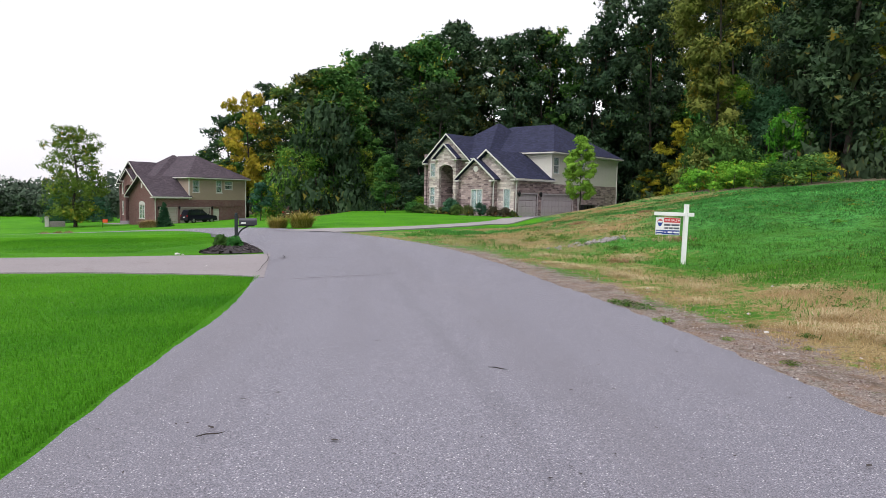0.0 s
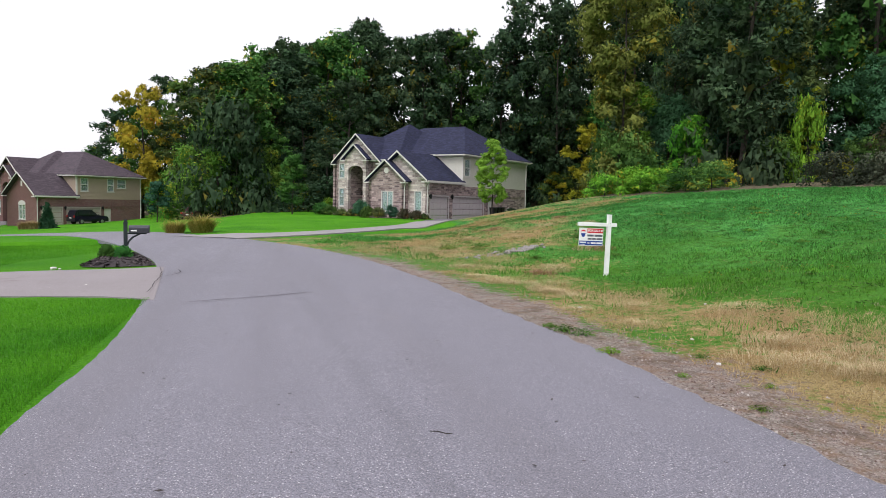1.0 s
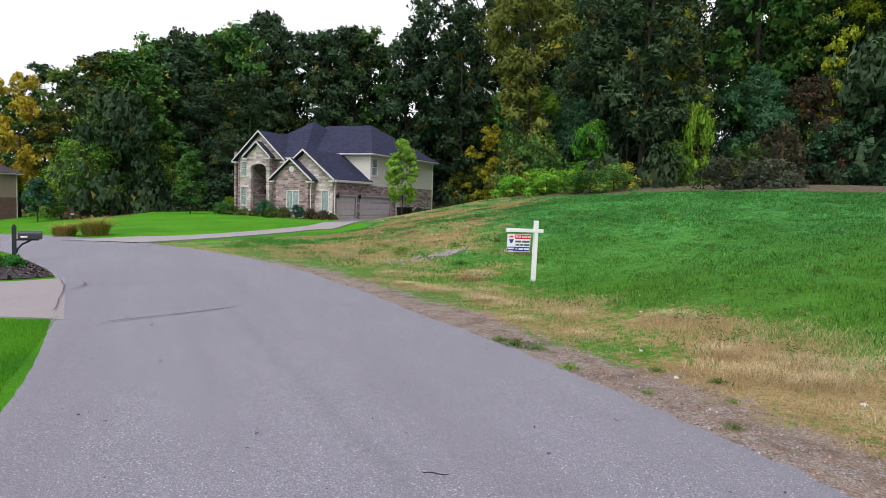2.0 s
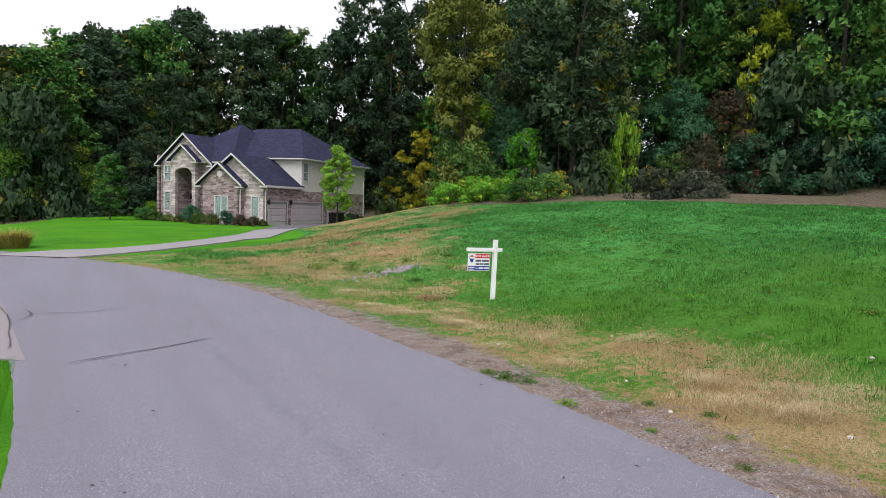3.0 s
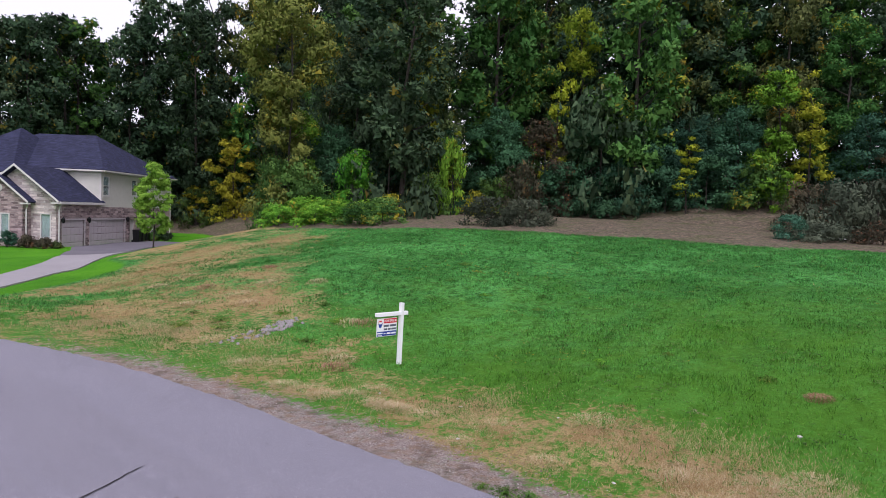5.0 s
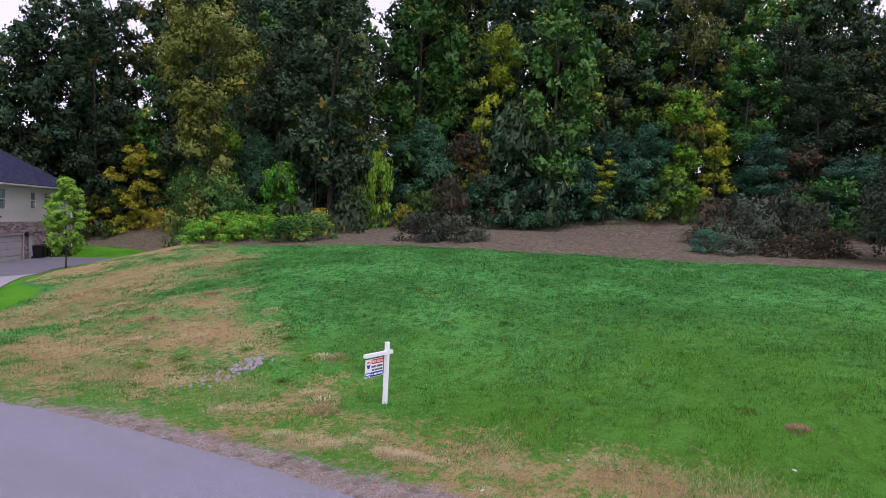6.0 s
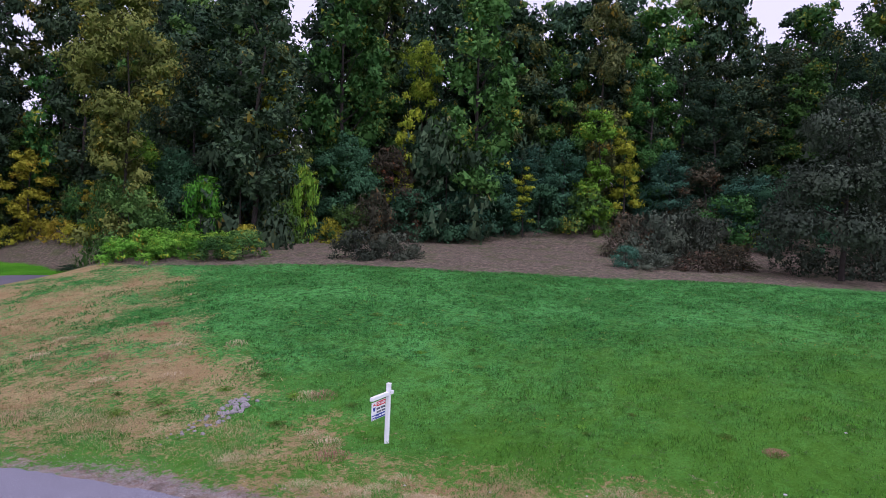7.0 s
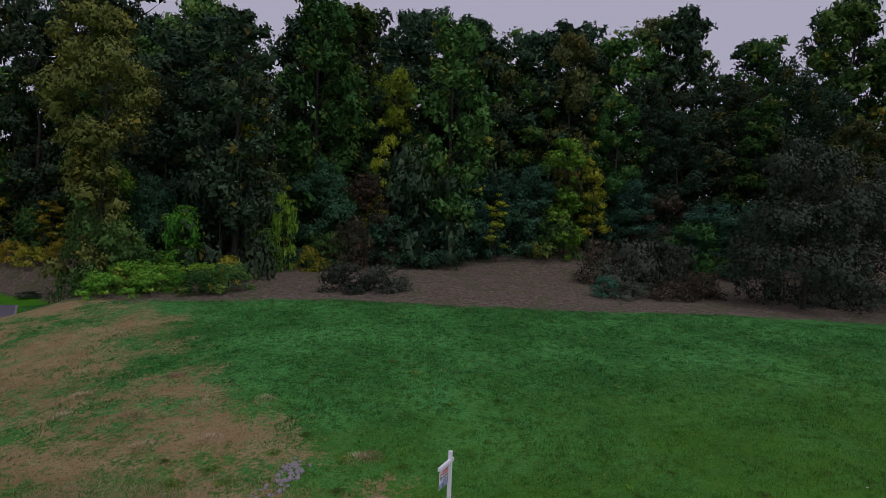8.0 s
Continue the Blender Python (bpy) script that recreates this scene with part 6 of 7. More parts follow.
for du in (0.0, 0.75, 1.5):
    x, y = at_house(9.9 + du, -0.85)
    bin_thing(x, y, 42.5)
x, y = at_house(13.4, -0.35)
m = empty("utility_pipes", pose(x, y, float(height(x, y)), 0, 0, 42.5), "white utility pipes against the side wall", "pipes")
for k in range(3):
    bm = bmesh.new()
    add_tube(bm, [(0.25 * k, 0, 0), (0.25 * k, 0, 0.7 + 0.1 * k), (0.25 * k + 0.08, 0, 0.82 + 0.1 * k)], [0.05] * 3, 8)
    part("pipe", bm, WHITE_TRIM, m)

# ---- beds of the brick house, vehicles ----


def grass_clump(name, seed, H, R, x, y, label, mat, n=500, group="", width=0.011, arch=0.35, kind=""):
    """Blades that rise from a disc and arch outwards."""
    rnd = np.random.RandomState(seed)
    V, F = [], []
    for k in range(n):
        a, q = rnd.rand() * 6.283, math.sqrt(rnd.rand())
        l = H * (0.45 + 0.6 * rnd.rand()) * (1.05 - 0.55 * q * q)
        out = a + 0.9 * rnd.normal()
        d = np.array([math.cos(out), math.sin(out), 0])
        px, py = x + 0.75 * R * q * math.cos(a), y + 0.75 * R * q * math.sin(a)
        b = np.array([px - x, py - y, float(height(px, py)) - float(height(x, y)) - 0.02])
        side = np.array([-d[1], d[0], 0]) * width
        ar = arch * l * (0.4 + rnd.rand())
        mid = b + 0.35 * ar * d + np.array([0, 0, 0.7 * l])
        tip = b + ar * d + np.array([0, 0, l * (0.85 + 0.15 * rnd.rand())])
        i = len(V)
        V += [b - side, b + side, mid + 0.8 * side, mid - 0.8 * side, tip]
        F += [(i, i + 1, i + 2, i + 3), (i + 3, i + 2, i + 4)]
    o = mesh_object(name, V, F, mat)
    o.matrix_basis = Matrix.Translation((x, y, float(height(x, y))))
    return tagged(o, label, "grass clump", group, kind)


og = Mat("ornamental_grass", 0.8, 0, 0.15)
ORN_GOLD = og.color(og.ramp(og.island(), (0.0, (0.12, 0.13, 0.02)), (0.5, (0.30, 0.25, 0.05)), (1.0, (0.46, 0.38, 0.12))))
og = Mat("dry_ornamental_grass", 0.8, 0, 0.15)
ORN_TAN = og.color(og.ramp(og.island(), (0.0, (0.16, 0.11, 0.04)), (0.5, (0.28, 0.20, 0.09)), (1.0, (0.42, 0.32, 0.17))))
grass_clump("ornamental_grass", 91, 0.8, 0.5, -3.95, 35.6, "yellow green ornamental grass clump beside the lane", ORN_GOLD, 1100, "ornamental grasses", 0.008, 1.25)
grass_clump("ornamental_grass", 92, 1.05, 0.62, -2.75, 35.4, "golden ornamental grass clump beside the lane", ORN_GOLD, 1300, "ornamental grasses", 0.008, 1.25)
for k, (x, y) in enumerate(((-21.9, 74.8), (-21.4, 74.4), (-22.5, 75.1))):
    grass_clump("dry_ornamental_grass", 94 + k, 0.95, 0.75, x, y, "dry tan ornamental grass by the brick house", ORN_TAN, 900, "dry grasses by the brick house", 0.014, 0.75)

CAR_PAINT = simple("dark_blue_paint", (0.006, 0.007, 0.014), 0.3, 0.0, var=0.05, spec=0.4)
TYRE = simple("tyre_rubber", (0.015, 0.015, 0.016), 0.85)
RIM = simple("alloy_rim", (0.3, 0.3, 0.32), 0.35, 0.8)
CAR_GLASS = simple("dark_car_glass", (0.02, 0.025, 0.03), 0.08, var=0.0, spec=0.7)
TAIL = simple("tail_lamp_red", (0.35, 0.01, 0.01), 0.3)
HEAD = simple("head_lamp", (0.7, 0.7, 0.72), 0.2)


def vehicle(name, m, paint, label, category, L, H, profile, glass):
    """profile: the side outline (x, z); extruded across and narrowed towards the roof."""
    v = empty(name, m, label, category)
    W = 0.95
    bm = bmesh.new()
    add_prism(bm, profile, -W, W, lambda a, b, c: (a, c, b))
    for q in bm.verts:
        if q.co.z > 1.05:
            q.co.y *= 0.82
    bmesh.ops.recalc_face_normals(bm, faces=bm.faces)
    bmesh.ops.bevel(bm, geom=bm.edges[:], offset=0.035, segments=2, affect="EDGES")
    body = part("body", bm, paint, v)
    for k, poly in enumerate(glass):
        for sgn in (-1, 1):
            bm = bmesh.new()
            add_prism(bm, poly, sgn * 0.80, sgn * 0.885, lambda a, b, c: (a, c * (1 if b < 1.1 else 0.93), b))
            bmesh.ops.recalc_face_normals(bm, faces=bm.faces)
            part("side_window", bm, CAR_GLASS, body)
    for wx in (0.2 * L, 0.8 * L):
        for sgn in (-1, 1):
            bm = bmesh.new()
            add_tube(bm, [(wx, sgn * 0.74, 0.36), (wx, sgn * 0.78, 0.36), (wx, sgn * 0.95, 0.36), (wx, sgn * 0.97, 0.36)], [0.33, 0.36, 0.36, 0.32], 24)
            wheel = part("wheel", bm, TYRE, v)
            bm = bmesh.new()
            add_tube(bm, [(wx, sgn * 0.955, 0.36), (wx, sgn * 0.985, 0.36)], [0.23, 0.2], 14)
            part("rim", bm, RIM, wheel)
    for sgn in (-1, 1):
        part("tail_lamp", box(-0.02, 0.05, sgn * 0.78 - 0.12, sgn * 0.78 + 0.12, 0.85, 1.08, 0.01), TAIL, v)
        part("head_lamp", box(L - 0.06, L + 0.01, sgn * 0.7 - 0.17, sgn * 0.7 + 0.17, 0.72, 0.88, 0.01), HEAD, v)
        part("mirror", box(0.66 * L, 0.69 * L, sgn * 1.02 - 0.09, sgn * 1.02 + 0.09, 1.08, 1.22, 0.02), paint, v)
    part("number_plate_bar", box(-0.03, 0.0, -0.2, 0.2, 0.72, 0.84), SIGN_WHITE, v)
    part("roof_rail", box(0.15 * L, 0.55 * L, -0.68, -0.64, H - 0.02, H + 0.04), LAMP_BLACK, body)
    return v


SUV = [(0.0, 0.35), (0.0, 0.95), (0.08, 1.1), (0.32, 1.68), (0.6, 1.76), (2.5, 1.76), (3.35, 1.12), (4.6, 0.98), (4.78, 0.8), (4.8, 0.35)]
x, y = at_house(2.4, -2.0, H2)
vehicle("parked_suv", pose(x, y, float(height(x, y)) + 0.02, 0, 0, 46) @ Matrix.Diagonal((0.84, 0.84, 0.92, 1)), CAR_PAINT, "dark blue sport utility car parked by the garage", "car", 4.8, 1.76, SUV,
        [[(0.5, 1.14), (0.62, 1.6), (1.35, 1.64), (1.35, 1.14)], [(1.45, 1.14), (1.45, 1.64), (2.1, 1.64), (2.1, 1.14)], [(2.2, 1.14), (2.2, 1.64), (2.48, 1.62), (3.05, 1.14)]])
TRUCK_RED = simple("dark_red_paint", (0.05, 0.012, 0.014), 0.3, 0.2, var=0.05, spec=0.6)
TRUCK = [(0.0, 0.5), (0.0, 1.1), (2.1, 1.12), (2.2, 1.8), (3.6, 1.8), (4.1, 1.2), (5.4, 1.1), (5.5, 0.5)]
vehicle("pickup_truck", pose(-7.6, 73.5, float(height(-7.6, 73.5)) - 0.02, 0, 0, 84) @ Matrix.Diagonal((0.7, 0.7, 0.7, 1)), TRUCK_RED, "dark red pickup truck parked under the trees", "truck", 5.5, 1.8, TRUCK,
        [[(2.35, 1.2), (2.35, 1.66), (3.0, 1.66), (3.0, 1.2)], [(3.1, 1.2), (3.1, 1.66), (3.5, 1.66), (3.9, 1.2)]])
# stone gate pier, hedge panel and small garden things beyond the far lawn
part_parent = empty("gate_pier", pose(-37.0, 86.0, float(height(-37, 86)), 0, 0, 20) @ Matrix.Diagonal((0.6, 0.6, 0.6, 1)), "pale stone pier with a low wall", "pier")
part("pier", box(-0.35, 0.35, -0.35, 0.35, -0.2, 1.9, 0.03), PALE_STONE, part_parent)
part("pier_cap", box(-0.45, 0.45, -0.45, 0.45, 1.9, 2.02, 0.03), PALE_STONE, part_parent)
part("low_wall", box(0.35, 3.2, -0.2, 0.2, -0.2, 1.1, 0.02), GREY_STONE, part_parent)
ORANGE = simple("orange_red_plastic", (0.65, 0.08, 0.03), 0.5)
x, y = -27.8, 78.0
toy = empty("garden_flag", pose(x, y, float(height(x, y)), 0, 0, 10), "small orange red garden flag near the brick house", "flag")
bm = bmesh.new()
add_tube(bm, [(0, 0, -0.1), (0, 0, 1.1)], [0.02, 0.02], 6)
part("pole", bm, LAMP_BLACK, toy)
part("cloth", box(0, 0.5, -0.015, 0.015, 0.6, 0.95, 0.01), ORANGE, toy)
for k, (x, y) in enumerate(((-25.0, 58.0), (-24.0, 58.2), (-23.2, 58.1))):
    grass_clump("dry_clump", 120 + k, 0.35, 0.5, x, y, "low tan dry clump on the far lawn", ORN_TAN, 250, "dry clumps on the far lawn")

# ---- cracks and litter on the road ----
CRACK = simple("crack_shadow", (0.02, 0.017, 0.018), 0.95)


def crack(points, width, label, seed):
    rnd = np.random.RandomState(seed)
    line = spline(points, 0.05)
    V, F = [], []
    d = np.gradient(line, axis=0)
    d /= np.linalg.norm(d, axis=1, keepdims=True)
    off = 0.0
    for i, p in enumerate(line):
        off = 0.93 * off + 0.006 * rnd.normal()
        nrm = np.array([-d[i][1], d[i][0]])
        w = width * (0.6 + 0.6 * rnd.rand()) * min(1, 0.2 + i / 6, 0.2 + (len(line) - i) / 6)
        for s in (-1, 1):
            q = p + nrm * (off + s * w)
            V.append((q[0], q[1], float(base(*q)) + 0.0505))
        if i:
            F.append((2 * i - 2, 2 * i - 1, 2 * i + 1, 2 * i))
    o = mesh_object("road_crack", V, F, CRACK)
    return tagged(o, label, "crack", kind="structure")


crack([(-1.0, 12.42), (-0.35, 12.75), (0.4, 13.1), (1.06, 13.45)], 0.014, "thin dark crack across the asphalt", 1)
crack([(-1.66, 13.6), (-1.72, 15.0), (-1.84, 16.5), (-2.06, 17.9)], 0.008, "dark seam between driveway and lane", 2)
crack([(-1.8, 16.6), (-1.2, 16.8), (-0.6, 16.7), (0.0, 17.0)], 0.010, "dark branching crack near the driveway", 3)
crack([(-1.7, 15.9), (-1.5, 16.7), (-1.6, 17.3)], 0.010, "dark branching crack near the driveway", 4)
tw = bmesh.new()
lr = random.Random(12)
for k in range(280):
    x, y = lr.uniform(-1.3, 3.7), 2.4 + 16 * lr.random() ** 1.3
    a = lr.uniform(0, 6.28)
    l = lr.uniform(0.007, 0.022) if lr.random() < 0.8 else lr.uniform(0.022, 0.042)
    z = float(base(x, y)) + 0.049
    d = Vector((math.cos(a), math.sin(a), 0)) * l
    n = Vector((-d.y, d.x, 0)) * lr.uniform(0.25, 0.6)
    f = tw.faces.new([tw.verts.new(Vector((x, y, z + 0.003)) + o) for o in (-d, -n * 0.8, d, n)])
    f.normal_update()
me = bpy.data.meshes.new("leaf_litter")
tw.to_mesh(me)
tw.free()
me.materials.append(simple("dead_leaf", (0.045, 0.036, 0.034), 0.9, var=0.4))
tagged(new("leaf_litter", me), "scattered small dead leaves on the asphalt", "leaves", kind="stuff")
for x, y, a in ((-0.55, 4.62, 20), (1.5, 6.13, -35)):
    bm = bmesh.new()
    add_tube(bm, [(-0.08, 0, 0.006), (-0.02, 0.012, 0.009), (0.04, 0.0, 0.007), (0.09, 0.015, 0.006)], [0.003, 0.004, 0.004, 0.002], 5)
    me = bpy.data.meshes.new("twig")
    bm.to_mesh(me)
    bm.free()
    me.materials.append(BARK)
    o = new("twig", me)
    o.matrix_basis = pose(x, y, float(base(x, y)) + 0.04, 0, 0, a)
    tagged(o, "thin dark twig lying on the asphalt", "twig")

# ---- grasses ----


def blades(name, P, H, width, mat, label, lean=0.35, seed=1):
    """One joined sheet of single blades at plan points P with heights H."""
    rnd = np.random.RandomState(seed)
    n = len(P)
    z = height(P[:, 0], P[:, 1])
    a = rnd.rand(n) * 6.283
    side = np.stack([np.cos(a), np.sin(a), np.zeros(n)], 1) * (width * (0.6 + 0.8 * rnd.rand(n)))[:, None]
    b = rnd.rand(n) * 6.283
    tilt = lean * H * rnd.rand(n)
    base_p = np.stack([P[:, 0], P[:, 1], z - 0.01], 1)
    tip = base_p + np.stack([np.cos(b) * tilt, np.sin(b) * tilt, H], 1)
    V = np.stack([base_p - side, base_p + side, tip], 1).reshape(-1, 3)
    me = bpy.data.meshes.new(name)
    me.vertices.add(3 * n)
    me.vertices.foreach_set("co", V.ravel())
    me.loops.add(3 * n)
    me.loops.foreach_set("vertex_index", np.arange(3 * n))
    me.polygons.add(n)
    me.polygons.foreach_set("loop_start", np.arange(0, 3 * n, 3))
    me.update()
    me.materials.append(mat)
    return tagged(new(name, me), label, "grass", kind="stuff")


def blade_material(name, colour, lo, hi, rough=0.7):
    m = Mat(name, rough, 0, 0.2)
    c = colour(m)
    v = m.n.new("ShaderNodeHueSaturation")
    m.put(v.inputs["Value"], m.math("ADD", lo, m.math("MULTIPLY", m.island(), hi - lo)))
    m.put(v.inputs["Color"], c)
    m.color(v.outputs[0])
    tr = m.n.new("ShaderNodeBsdfTranslucent")
    m.l.new(v.outputs[0], tr.inputs["Color"])
    ms = m.n.new("ShaderNodeMixShader")
    ms.inputs[0].default_value = 0.25
    m.l.new(m.b.outputs[0], ms.inputs[1])
    m.l.new(tr.outputs[0], ms.inputs[2])
    o = next(n for n in m.n if n.type == "OUTPUT_MATERIAL")
    m.l.new(ms.outputs[0], o.inputs[0])
    return m.m


grs = np.random.RandomState(17)
lawn_mat = blade_material("lawn_blade", lambda m: m.mix(m.ramp(m.noise(0.22, 3), (0.35, 0.0), (0.65, 1.0)), (0.048, 0.190, 0.007), (0.105, 0.310, 0.010)), 0.75, 1.35)
field_mat = blade_material("field_blade", field_colour, 0.5, 1.7)
straw_mat = blade_material("straw_blade", straw_colour, 0.65, 1.4)
# mown lawn by the lane, thickest where it is nearest
n = 150000
y = 1.5 + 12.2 * grs.rand(n) ** 1.25
x = -1.52 - 7.5 * grs.rand(n) ** 1.35
keep = y < 13.2
P = np.stack([x, y], 1)[keep]
blades("lawn_grass", P, 0.022 + 0.03 * grs.rand(len(P)), 0.005, lawn_mat, "bright mown lawn grass beside the lane", seed=2)
n = 40000
P = np.stack([-2.6 - 9 * grs.rand(n) ** 1.2, 17.8 + 9 * grs.rand(n)], 1)
dl, sl = poly_distance(P[:, 0], P[:, 1], resample(ROAD_L, 140))
P = P[(sl > 0) & (dl > 0.05) & (P[:, 1] > 18.3 - 0.2 * (P[:, 0] + 2.4) * 0.0 + 0.15) & ~((P[:, 0] > -5.5) & (P[:, 1] < 23.4) & (P[:, 0] + 5.5 > (P[:, 1] - 19.6) * 0.35))]
blades("lawn_grass", P, 0.025 + 0.03 * grs.rand(len(P)), 0.008, lawn_mat, "bright mown lawn grass beyond the driveway", seed=3)
# rough grass of the lot, in tufts
n = 520000
x = 2.0 + 33 * grs.rand(n) ** 1.15
y = 1.0 + 42 * grs.rand(n) ** 1.15
tuft = 0.55 * value_noise(x, y, 0.34, 1) + 0.45 * value_noise(x, y, 1.1, 2)
dw, sw = poly_distance(x, y, resample(WOOD_EDGE, 70))
dr, sr = poly_distance(x, y, resample(ROAD_R[:130], 60))
far = np.hypot(x - 2, y - 3)
lot = (sw > 0) & (sr < 0) & (y - x < 29 + 0.03 * np.maximum(0, x - 12) ** 2)
straw = straw_share(x, y) + 0.9 * (value_noise(x, y, 1.3, 3) - 0.5) + 0.5 * (value_noise(x, y, 0.45, 4) - 0.5)
green_p = np.clip((dr - 0.9) / 1.6, 0.0, 1) * np.clip(2.2 * tuft - 0.45, 0.05, 1) * lot * np.clip(1.15 - 1.45 * straw, 0.02, 1)
keep = grs.rand(n) < green_p
P, f, tk = np.stack([x, y], 1)[keep], far[keep], tuft[keep]
blades("field_grass", P, (0.03 + 0.08 * grs.rand(len(P))) * (0.35 + 1.2 * tk), 0.005 + 0.0004 * f, field_mat, "rough green grass of the vacant lot", lean=0.8, seed=4)
# straw along the verge and on the shoulder of the hill
n = 420000
x = 2.0 + 23 * grs.rand(n) ** 1.3
y = 2.0 + 39 * grs.rand(n) ** 1.1
dr, sr = poly_distance(x, y, resample(ROAD_R[:130], 60))
patch = value_noise(x, y, 0.9, 5)
straw = straw_share(x, y) + 0.9 * (value_noise(x, y, 1.3, 3) - 0.5) + 0.5 * (value_noise(x, y, 0.45, 4) - 0.5)
keep = (grs.rand(n) < np.clip((straw - 0.45) * 1.3, 0, 0.8)) & (sr < 0) & (dr > 0.75) & (y - x < 27.8)
P, pk = np.stack([x, y], 1)[keep], patch[keep]
blades("dry_grass", P, (0.02 + 0.07 * grs.rand(len(P))) * (0.35 + 1.0 * pk), 0.0028 + 0.00024 * np.hypot(P[:, 0], P[:, 1]), straw_mat, "dry straw coloured grass along the verge", lean=1.1, seed=5)

# fine pale seed heads, a soft haze over the verge
n = 600000
x = 2.0 + 12 * grs.rand(n)
y = 2.0 + 24 * grs.rand(n) ** 1.15
dr, sr = poly_distance(x, y, resample(ROAD_R[:130], 60))
patch = np.clip(1.7 * value_noise(x, y, 1.4, 6) - 0.45, 0, 1)
haze_p = np.exp(-((dr - 2.2 - 0.8 * patch) / 0.9) ** 2) * (0.12 + 0.88 * patch ** 1.5)
keep = (grs.rand(n) < haze_p) & (sr < 0) & (dr > 0.8)
P, pk = np.stack([x, y], 1)[keep], patch[keep]
pale_mat = blade_material("pale_blade", lambda m: m.mix(m.noise(1.6, 4, 0.7), (0.34, 0.23, 0.11), (0.56, 0.45, 0.27)), 0.75, 1.3)
blades("seed_grass", P, (0.025 + 0.065 * grs.rand(len(P))) * (0.5 + 0.7 * pk), 0.0012 + 0.00016 * np.hypot(P[:, 0], P[:, 1]), pale_mat, "fine pale seeding grass along the verge", lean=1.3, seed=6)


# ---- weeds ----
def weed_mesh(name, seed, mat, R=0.26, H=0.17, n=130):
    rnd = np.random.RandomState(seed)
    V, F = [], []
    for k in range(n):
        a, r = rnd.rand() * 6.283, R * rnd.rand() ** 0.8
        c = np.array([r * math.cos(a), r * math.sin(a), H * (0.2 + 0.8 * rnd.rand()) * (1.1 - r / R * 0.6)])
        d = np.array([math.cos(a), math.sin(a), 0.25 * rnd.normal()]) * (0.018 + 0.026 * rnd.rand())
        w = np.array([-math.sin(a), math.cos(a), 0.2 * rnd.normal()]) * 0.014
        i = len(V)
        V += [c - d, c + w, c + d + np.array([0, 0, -0.02]), c - w, c * np.array([0.15, 0.15, 0]), c * np.array([0.15, 0.15, 0]) + np.array([0.006, 0, 0])]
        F += [(i, i + 1, i + 2, i + 3), (i + 4, i + 5, i)]
    me = bpy.data.meshes.new(name)
    me.from_pydata([tuple(v) for v in V], [], F)
    me.materials.append(mat)
    return me


weeds = [weed_mesh("weed", k, LEAF["lime" if k == 3 else "fresh"]) for k in range(4)]
wr = random.Random(44)
places = [(4.1, 9.75, 1.3), (4.25, 9.5, 1.0), (4.05, 10.1, 0.8), (4.08, 8.5, 0.9), (4.3, 6.3, 0.6), (4.9, 6.9, 0.5), (5.0, 8.1, 0.6), (4.3, 7.4, 0.5), (5.3, 7.5, 0.7), (4.7, 5.2, 0.5), (10.7, 8.8, 1.4), (10.1, 12.0, 1.0), (9.65, 12.9, 1.0), (11.2, 11.0, 0.9), (9.8, 21.4, 1.6), (8.4, 21.6, 1.6), (6.6, 21.8, 1.8), (6.0, 23.0, 2.2), (7.0, 22.6, 2.0), (8.9, 19.6, 1.6), (9.3, 18.0, 1.2), (7.4, 18.9, 1.4), (12.5, 7.2, 1.0), (14.0, 11.0, 1.2), (16.7, 21.9, 1.8), (15.0, 17.0, 1.3)]
places += [(wr.uniform(6, 26), wr.uniform(4, 34), wr.uniform(0.5, 1.4)) for _ in range(12)]
for k, (x, y, s) in enumerate(places):
    o = new("weed", weeds[k % 4])
    o.matrix_basis = Matrix.Translation((x, y, float(height(x, y)))) @ pose(0, 0, 0, 0, 0, 61 * k) @ Matrix.Diagonal((0.62 * s, 0.62 * s, s * 0.5, 1))
    tagged(o, "leafy green weed growing in the grass", "weed", "weeds on the lot")
q = np.random.RandomState(91)
n = 5200
x, y = 6.5 + 24 * q.rand(n) ** 1.1, 3.0 + 34 * q.rand(n) ** 1.1
keep = (y - x < 27) & (x < np.interp(y, [0, 20, 37], [34, 29, 24])) & (q.rand(n) < 0.25 + 0.9 * value_noise(x, y, 2.0, 21) ** 2)
rosettes = []
for px, py in zip(x[keep], y[keep]):
    r, c0 = 0.022 + 0.035 * q.rand() ** 2, np.array([px, py, float(height(px, py)) + 0.03])
    for k in range(10):
        a = q.rand() * 6.283
        d, w = np.array([math.cos(a), math.sin(a), 0.5 + 0.5 * q.rand()]), np.array([-math.sin(a), math.cos(a), 0.0])
        c = c0 + 1.8 * r * np.array([q.normal(), q.normal(), 0.5 * q.rand()])
        rosettes.append([c, c + 0.6 * r * d + 0.45 * r * w, c + r * d * np.array([1.2, 1.2, 0.5]), c + 0.6 * r * d - 0.45 * r * w])
V = np.array(rosettes).reshape(-1, 3)
tagged(mesh_object("lot_weeds", V, np.arange(len(V)).reshape(-1, 4), LEAF["green"]), "small broad leaved weeds scattered through the rough grass", "weeds", kind="stuff")
red = Mat("red_brown_grass", 0.9, 0, 0.1)
RED_GRASS = red.color(red.ramp(red.island(), (0.0, (0.19, 0.085, 0.055)), (0.6, (0.31, 0.17, 0.115)), (1.0, (0.42, 0.27, 0.18))))
PALE_GRASS = Mat("pale_seed_grass", 0.9, 0, 0.1)
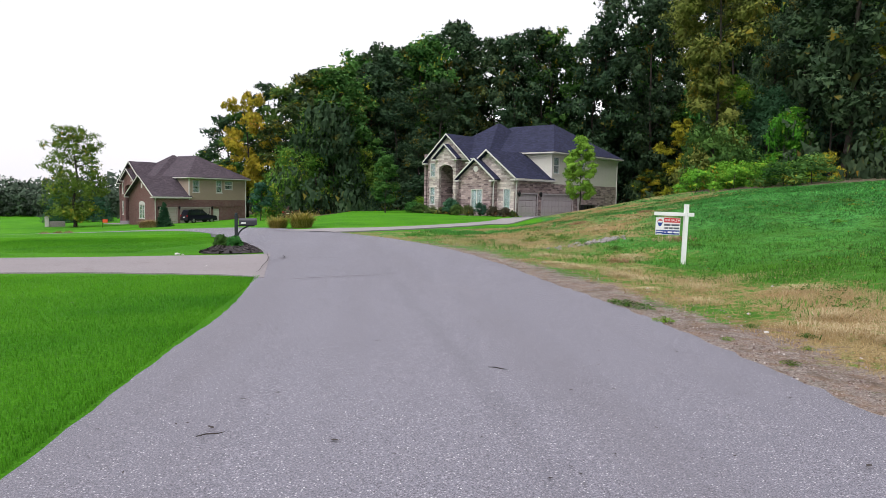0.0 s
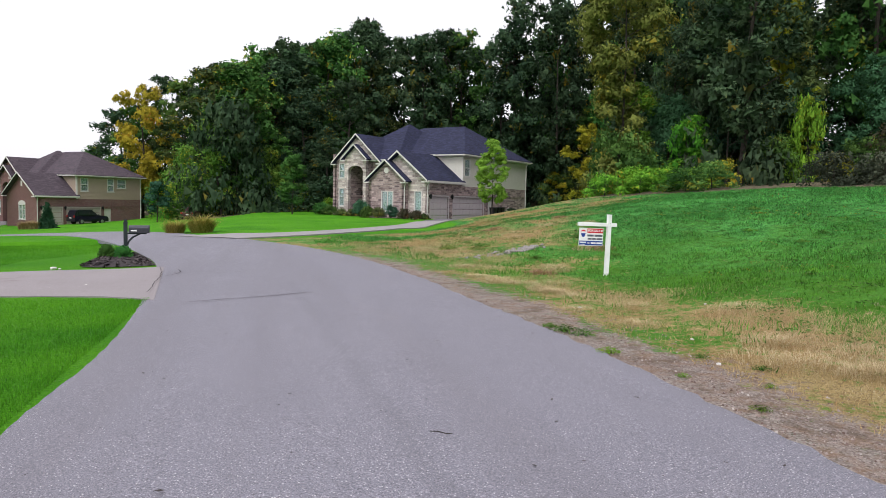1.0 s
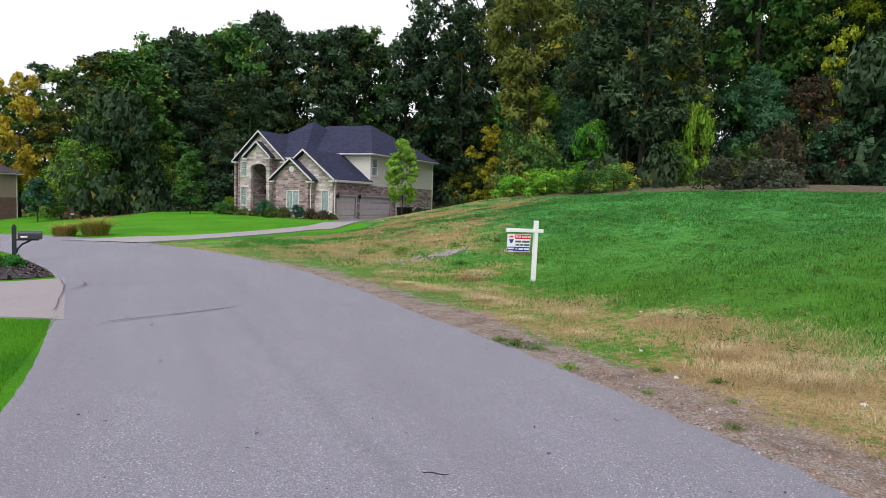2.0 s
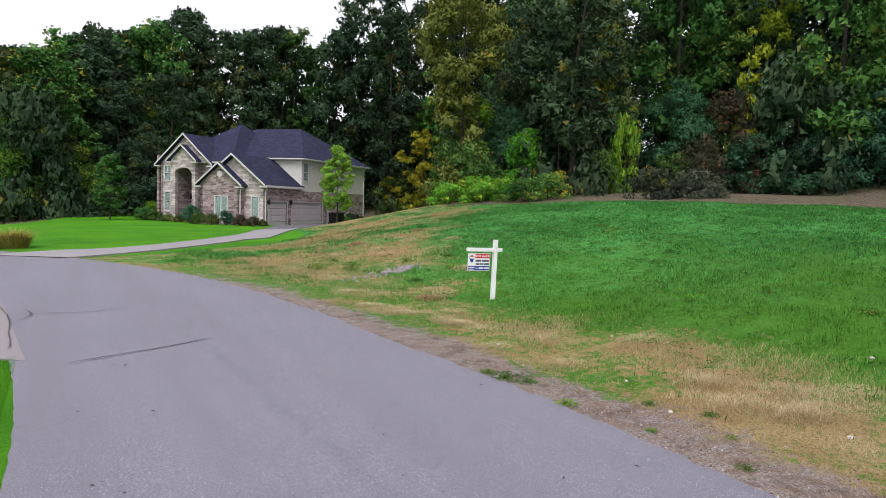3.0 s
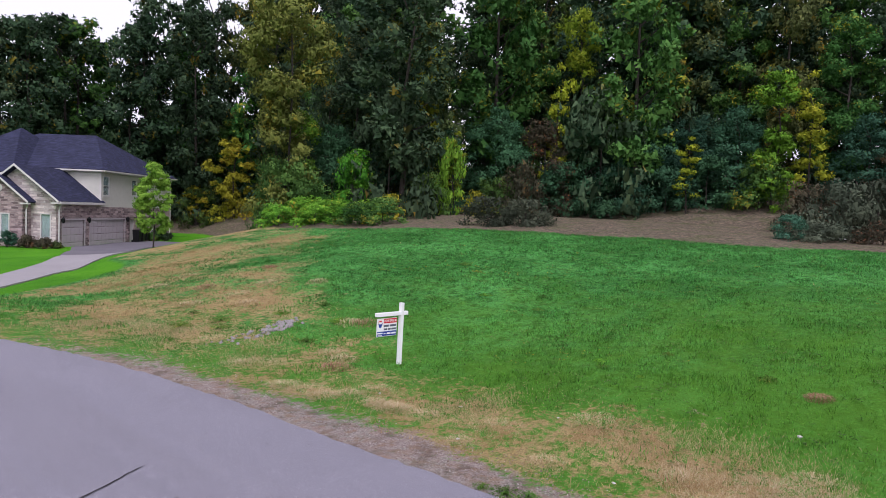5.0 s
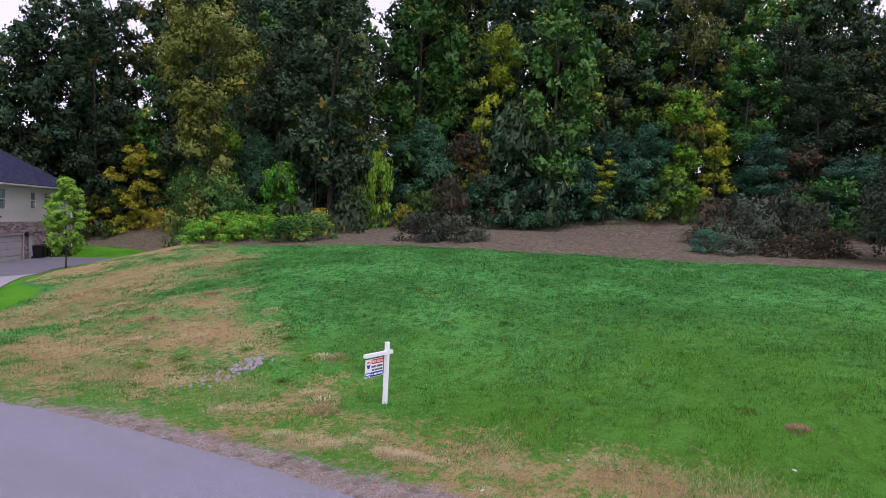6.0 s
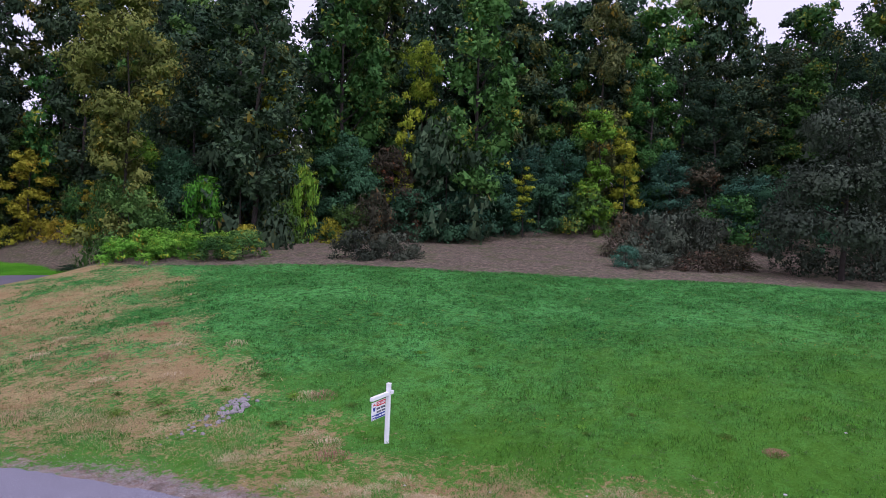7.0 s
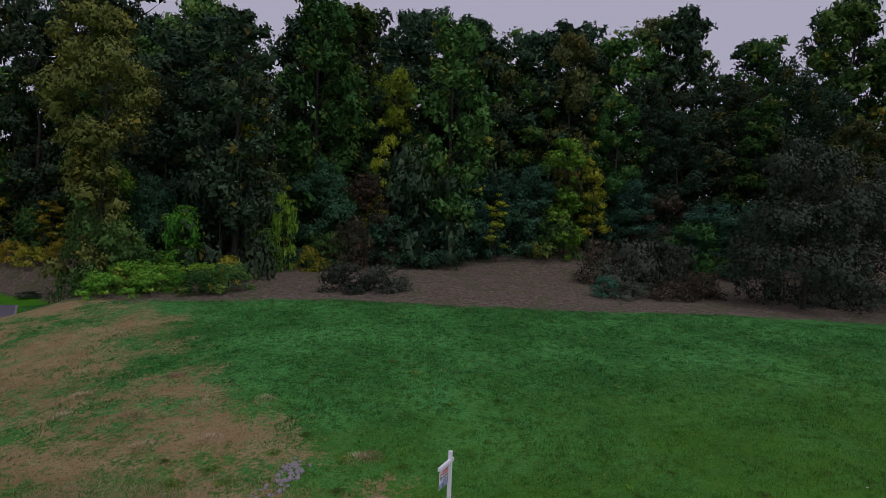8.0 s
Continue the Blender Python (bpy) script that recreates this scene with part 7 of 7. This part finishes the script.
PALE_GRASS = PALE_GRASS.color(PALE_GRASS.ramp(PALE_GRASS.island(), (0.0, (0.32, 0.24, 0.12)), (0.5, (0.46, 0.37, 0.21)), (1.0, (0.60, 0.51, 0.33))))
grass_clump("dead_grass_patch", 140, 0.075, 0.34, 10.3, 7.8, "round patch of dead red brown grass", RED_GRASS, 1300, "", 0.0025, 1.3)
for k, (x, y, r) in enumerate(((6.0, 7.3, 0.75), (6.5, 6.8, 0.8), (7.1, 6.9, 0.6), (6.3, 8.4, 0.6), (4.9, 16.1, 0.5), (5.6, 5.6, 0.8), (7.2, 10.4, 0.6), (5.5, 13.6, 0.5), (9.2, 25.4, 0.7), (7.4, 17.8, 0.5))):
    grass_clump("seed_grass_tuft", 240 + k, 0.085, r * 1.1, x, y, "pale feathery dry grass tuft on the verge", PALE_GRASS, 1600, "", 0.0018, 1.2, "stuff")
for k in range(30):
    t = wr.random()
    x, y = (5.9 + wr.uniform(-0.4, 0.9), wr.uniform(3.8, 9.5)) if k < 15 else (5.4 + wr.uniform(-0.5, 0.8) - 0.04 * (10 + 12 * t - 12), 10 + 12 * t)
    grass_clump("seed_grass_tuft", 150 + k, wr.uniform(0.08, 0.16), wr.uniform(0.35, 0.75), x, y, "pale feathery dry grass tuft on the verge", PALE_GRASS, 520, "", 0.0016, 1.1, "stuff")
for k, (x, y) in enumerate(((9.4, 19.0), (9.1, 19.3), (7.2, 17.2), (6.6, 16.6), (8.6, 24.0), (10.6, 26.0), (9.0, 27.5), (7.5, 25.5), (11.5, 24.2), (12.5, 29.0), (10.0, 31.0), (8.4, 30.0))):
    grass_clump("red_grass_tuft", 190 + k, 0.16, 0.55, x, y, "reddish brown dry grass tuft on the slope", RED_GRASS if k % 3 == 0 else PALE_GRASS, 300, "", 0.005, 0.7, "stuff")


# ---- loose gravel of the verge ----
def gravel(n, seed):
    rnd = np.random.RandomState(seed)
    y = -2 + 26 * rnd.rand(n)
    line = resample(ROAD_R, 900)
    k = np.array([np.argmin(np.abs(line[:500, 1] - v)) for v in y])
    off = 0.02 + 1.35 * rnd.rand(n) ** 1.4
    x = line[k, 0] + off
    z = height(x, y)
    s = 0.004 + 0.013 * rnd.rand(n) ** 3
    t = rnd.rand(n) * 6.283
    c, q = np.cos(t) * s, np.sin(t) * s
    V = np.stack([np.stack([x + c, y + q, z - 0.002], 1), np.stack([x - q, y + c, z - 0.002], 1), np.stack([x - c, y - q, z - 0.002], 1), np.stack([x + q, y - c, z - 0.002], 1),
                  np.stack([x + 0.4 * c, y + 0.5 * q, z + 0.9 * s], 1), np.stack([x - 0.45 * c, y - 0.4 * q, z + 0.8 * s], 1)], 1).reshape(-1, 3)
    F = [(6 * i + a, 6 * i + b, 6 * i + d) for i in range(n) for a, b, d in ((0, 1, 4), (1, 2, 5), (2, 3, 5), (3, 0, 4), (1, 5, 4), (3, 4, 5))]
    m = Mat("gravel_stone", 0.85, 0, 0.25)
    mat = m.color(m.ramp(m.island(), (0.0, (0.10, 0.065, 0.055)), (0.4, (0.21, 0.15, 0.13)), (0.85, (0.31, 0.25, 0.225)), (1.0, (0.48, 0.44, 0.41))))
    return tagged(mesh_object("verge_gravel", V, F, mat), "loose pinkish grey gravel along the asphalt edge", "gravel", kind="stuff")


gravel(9000, 9)
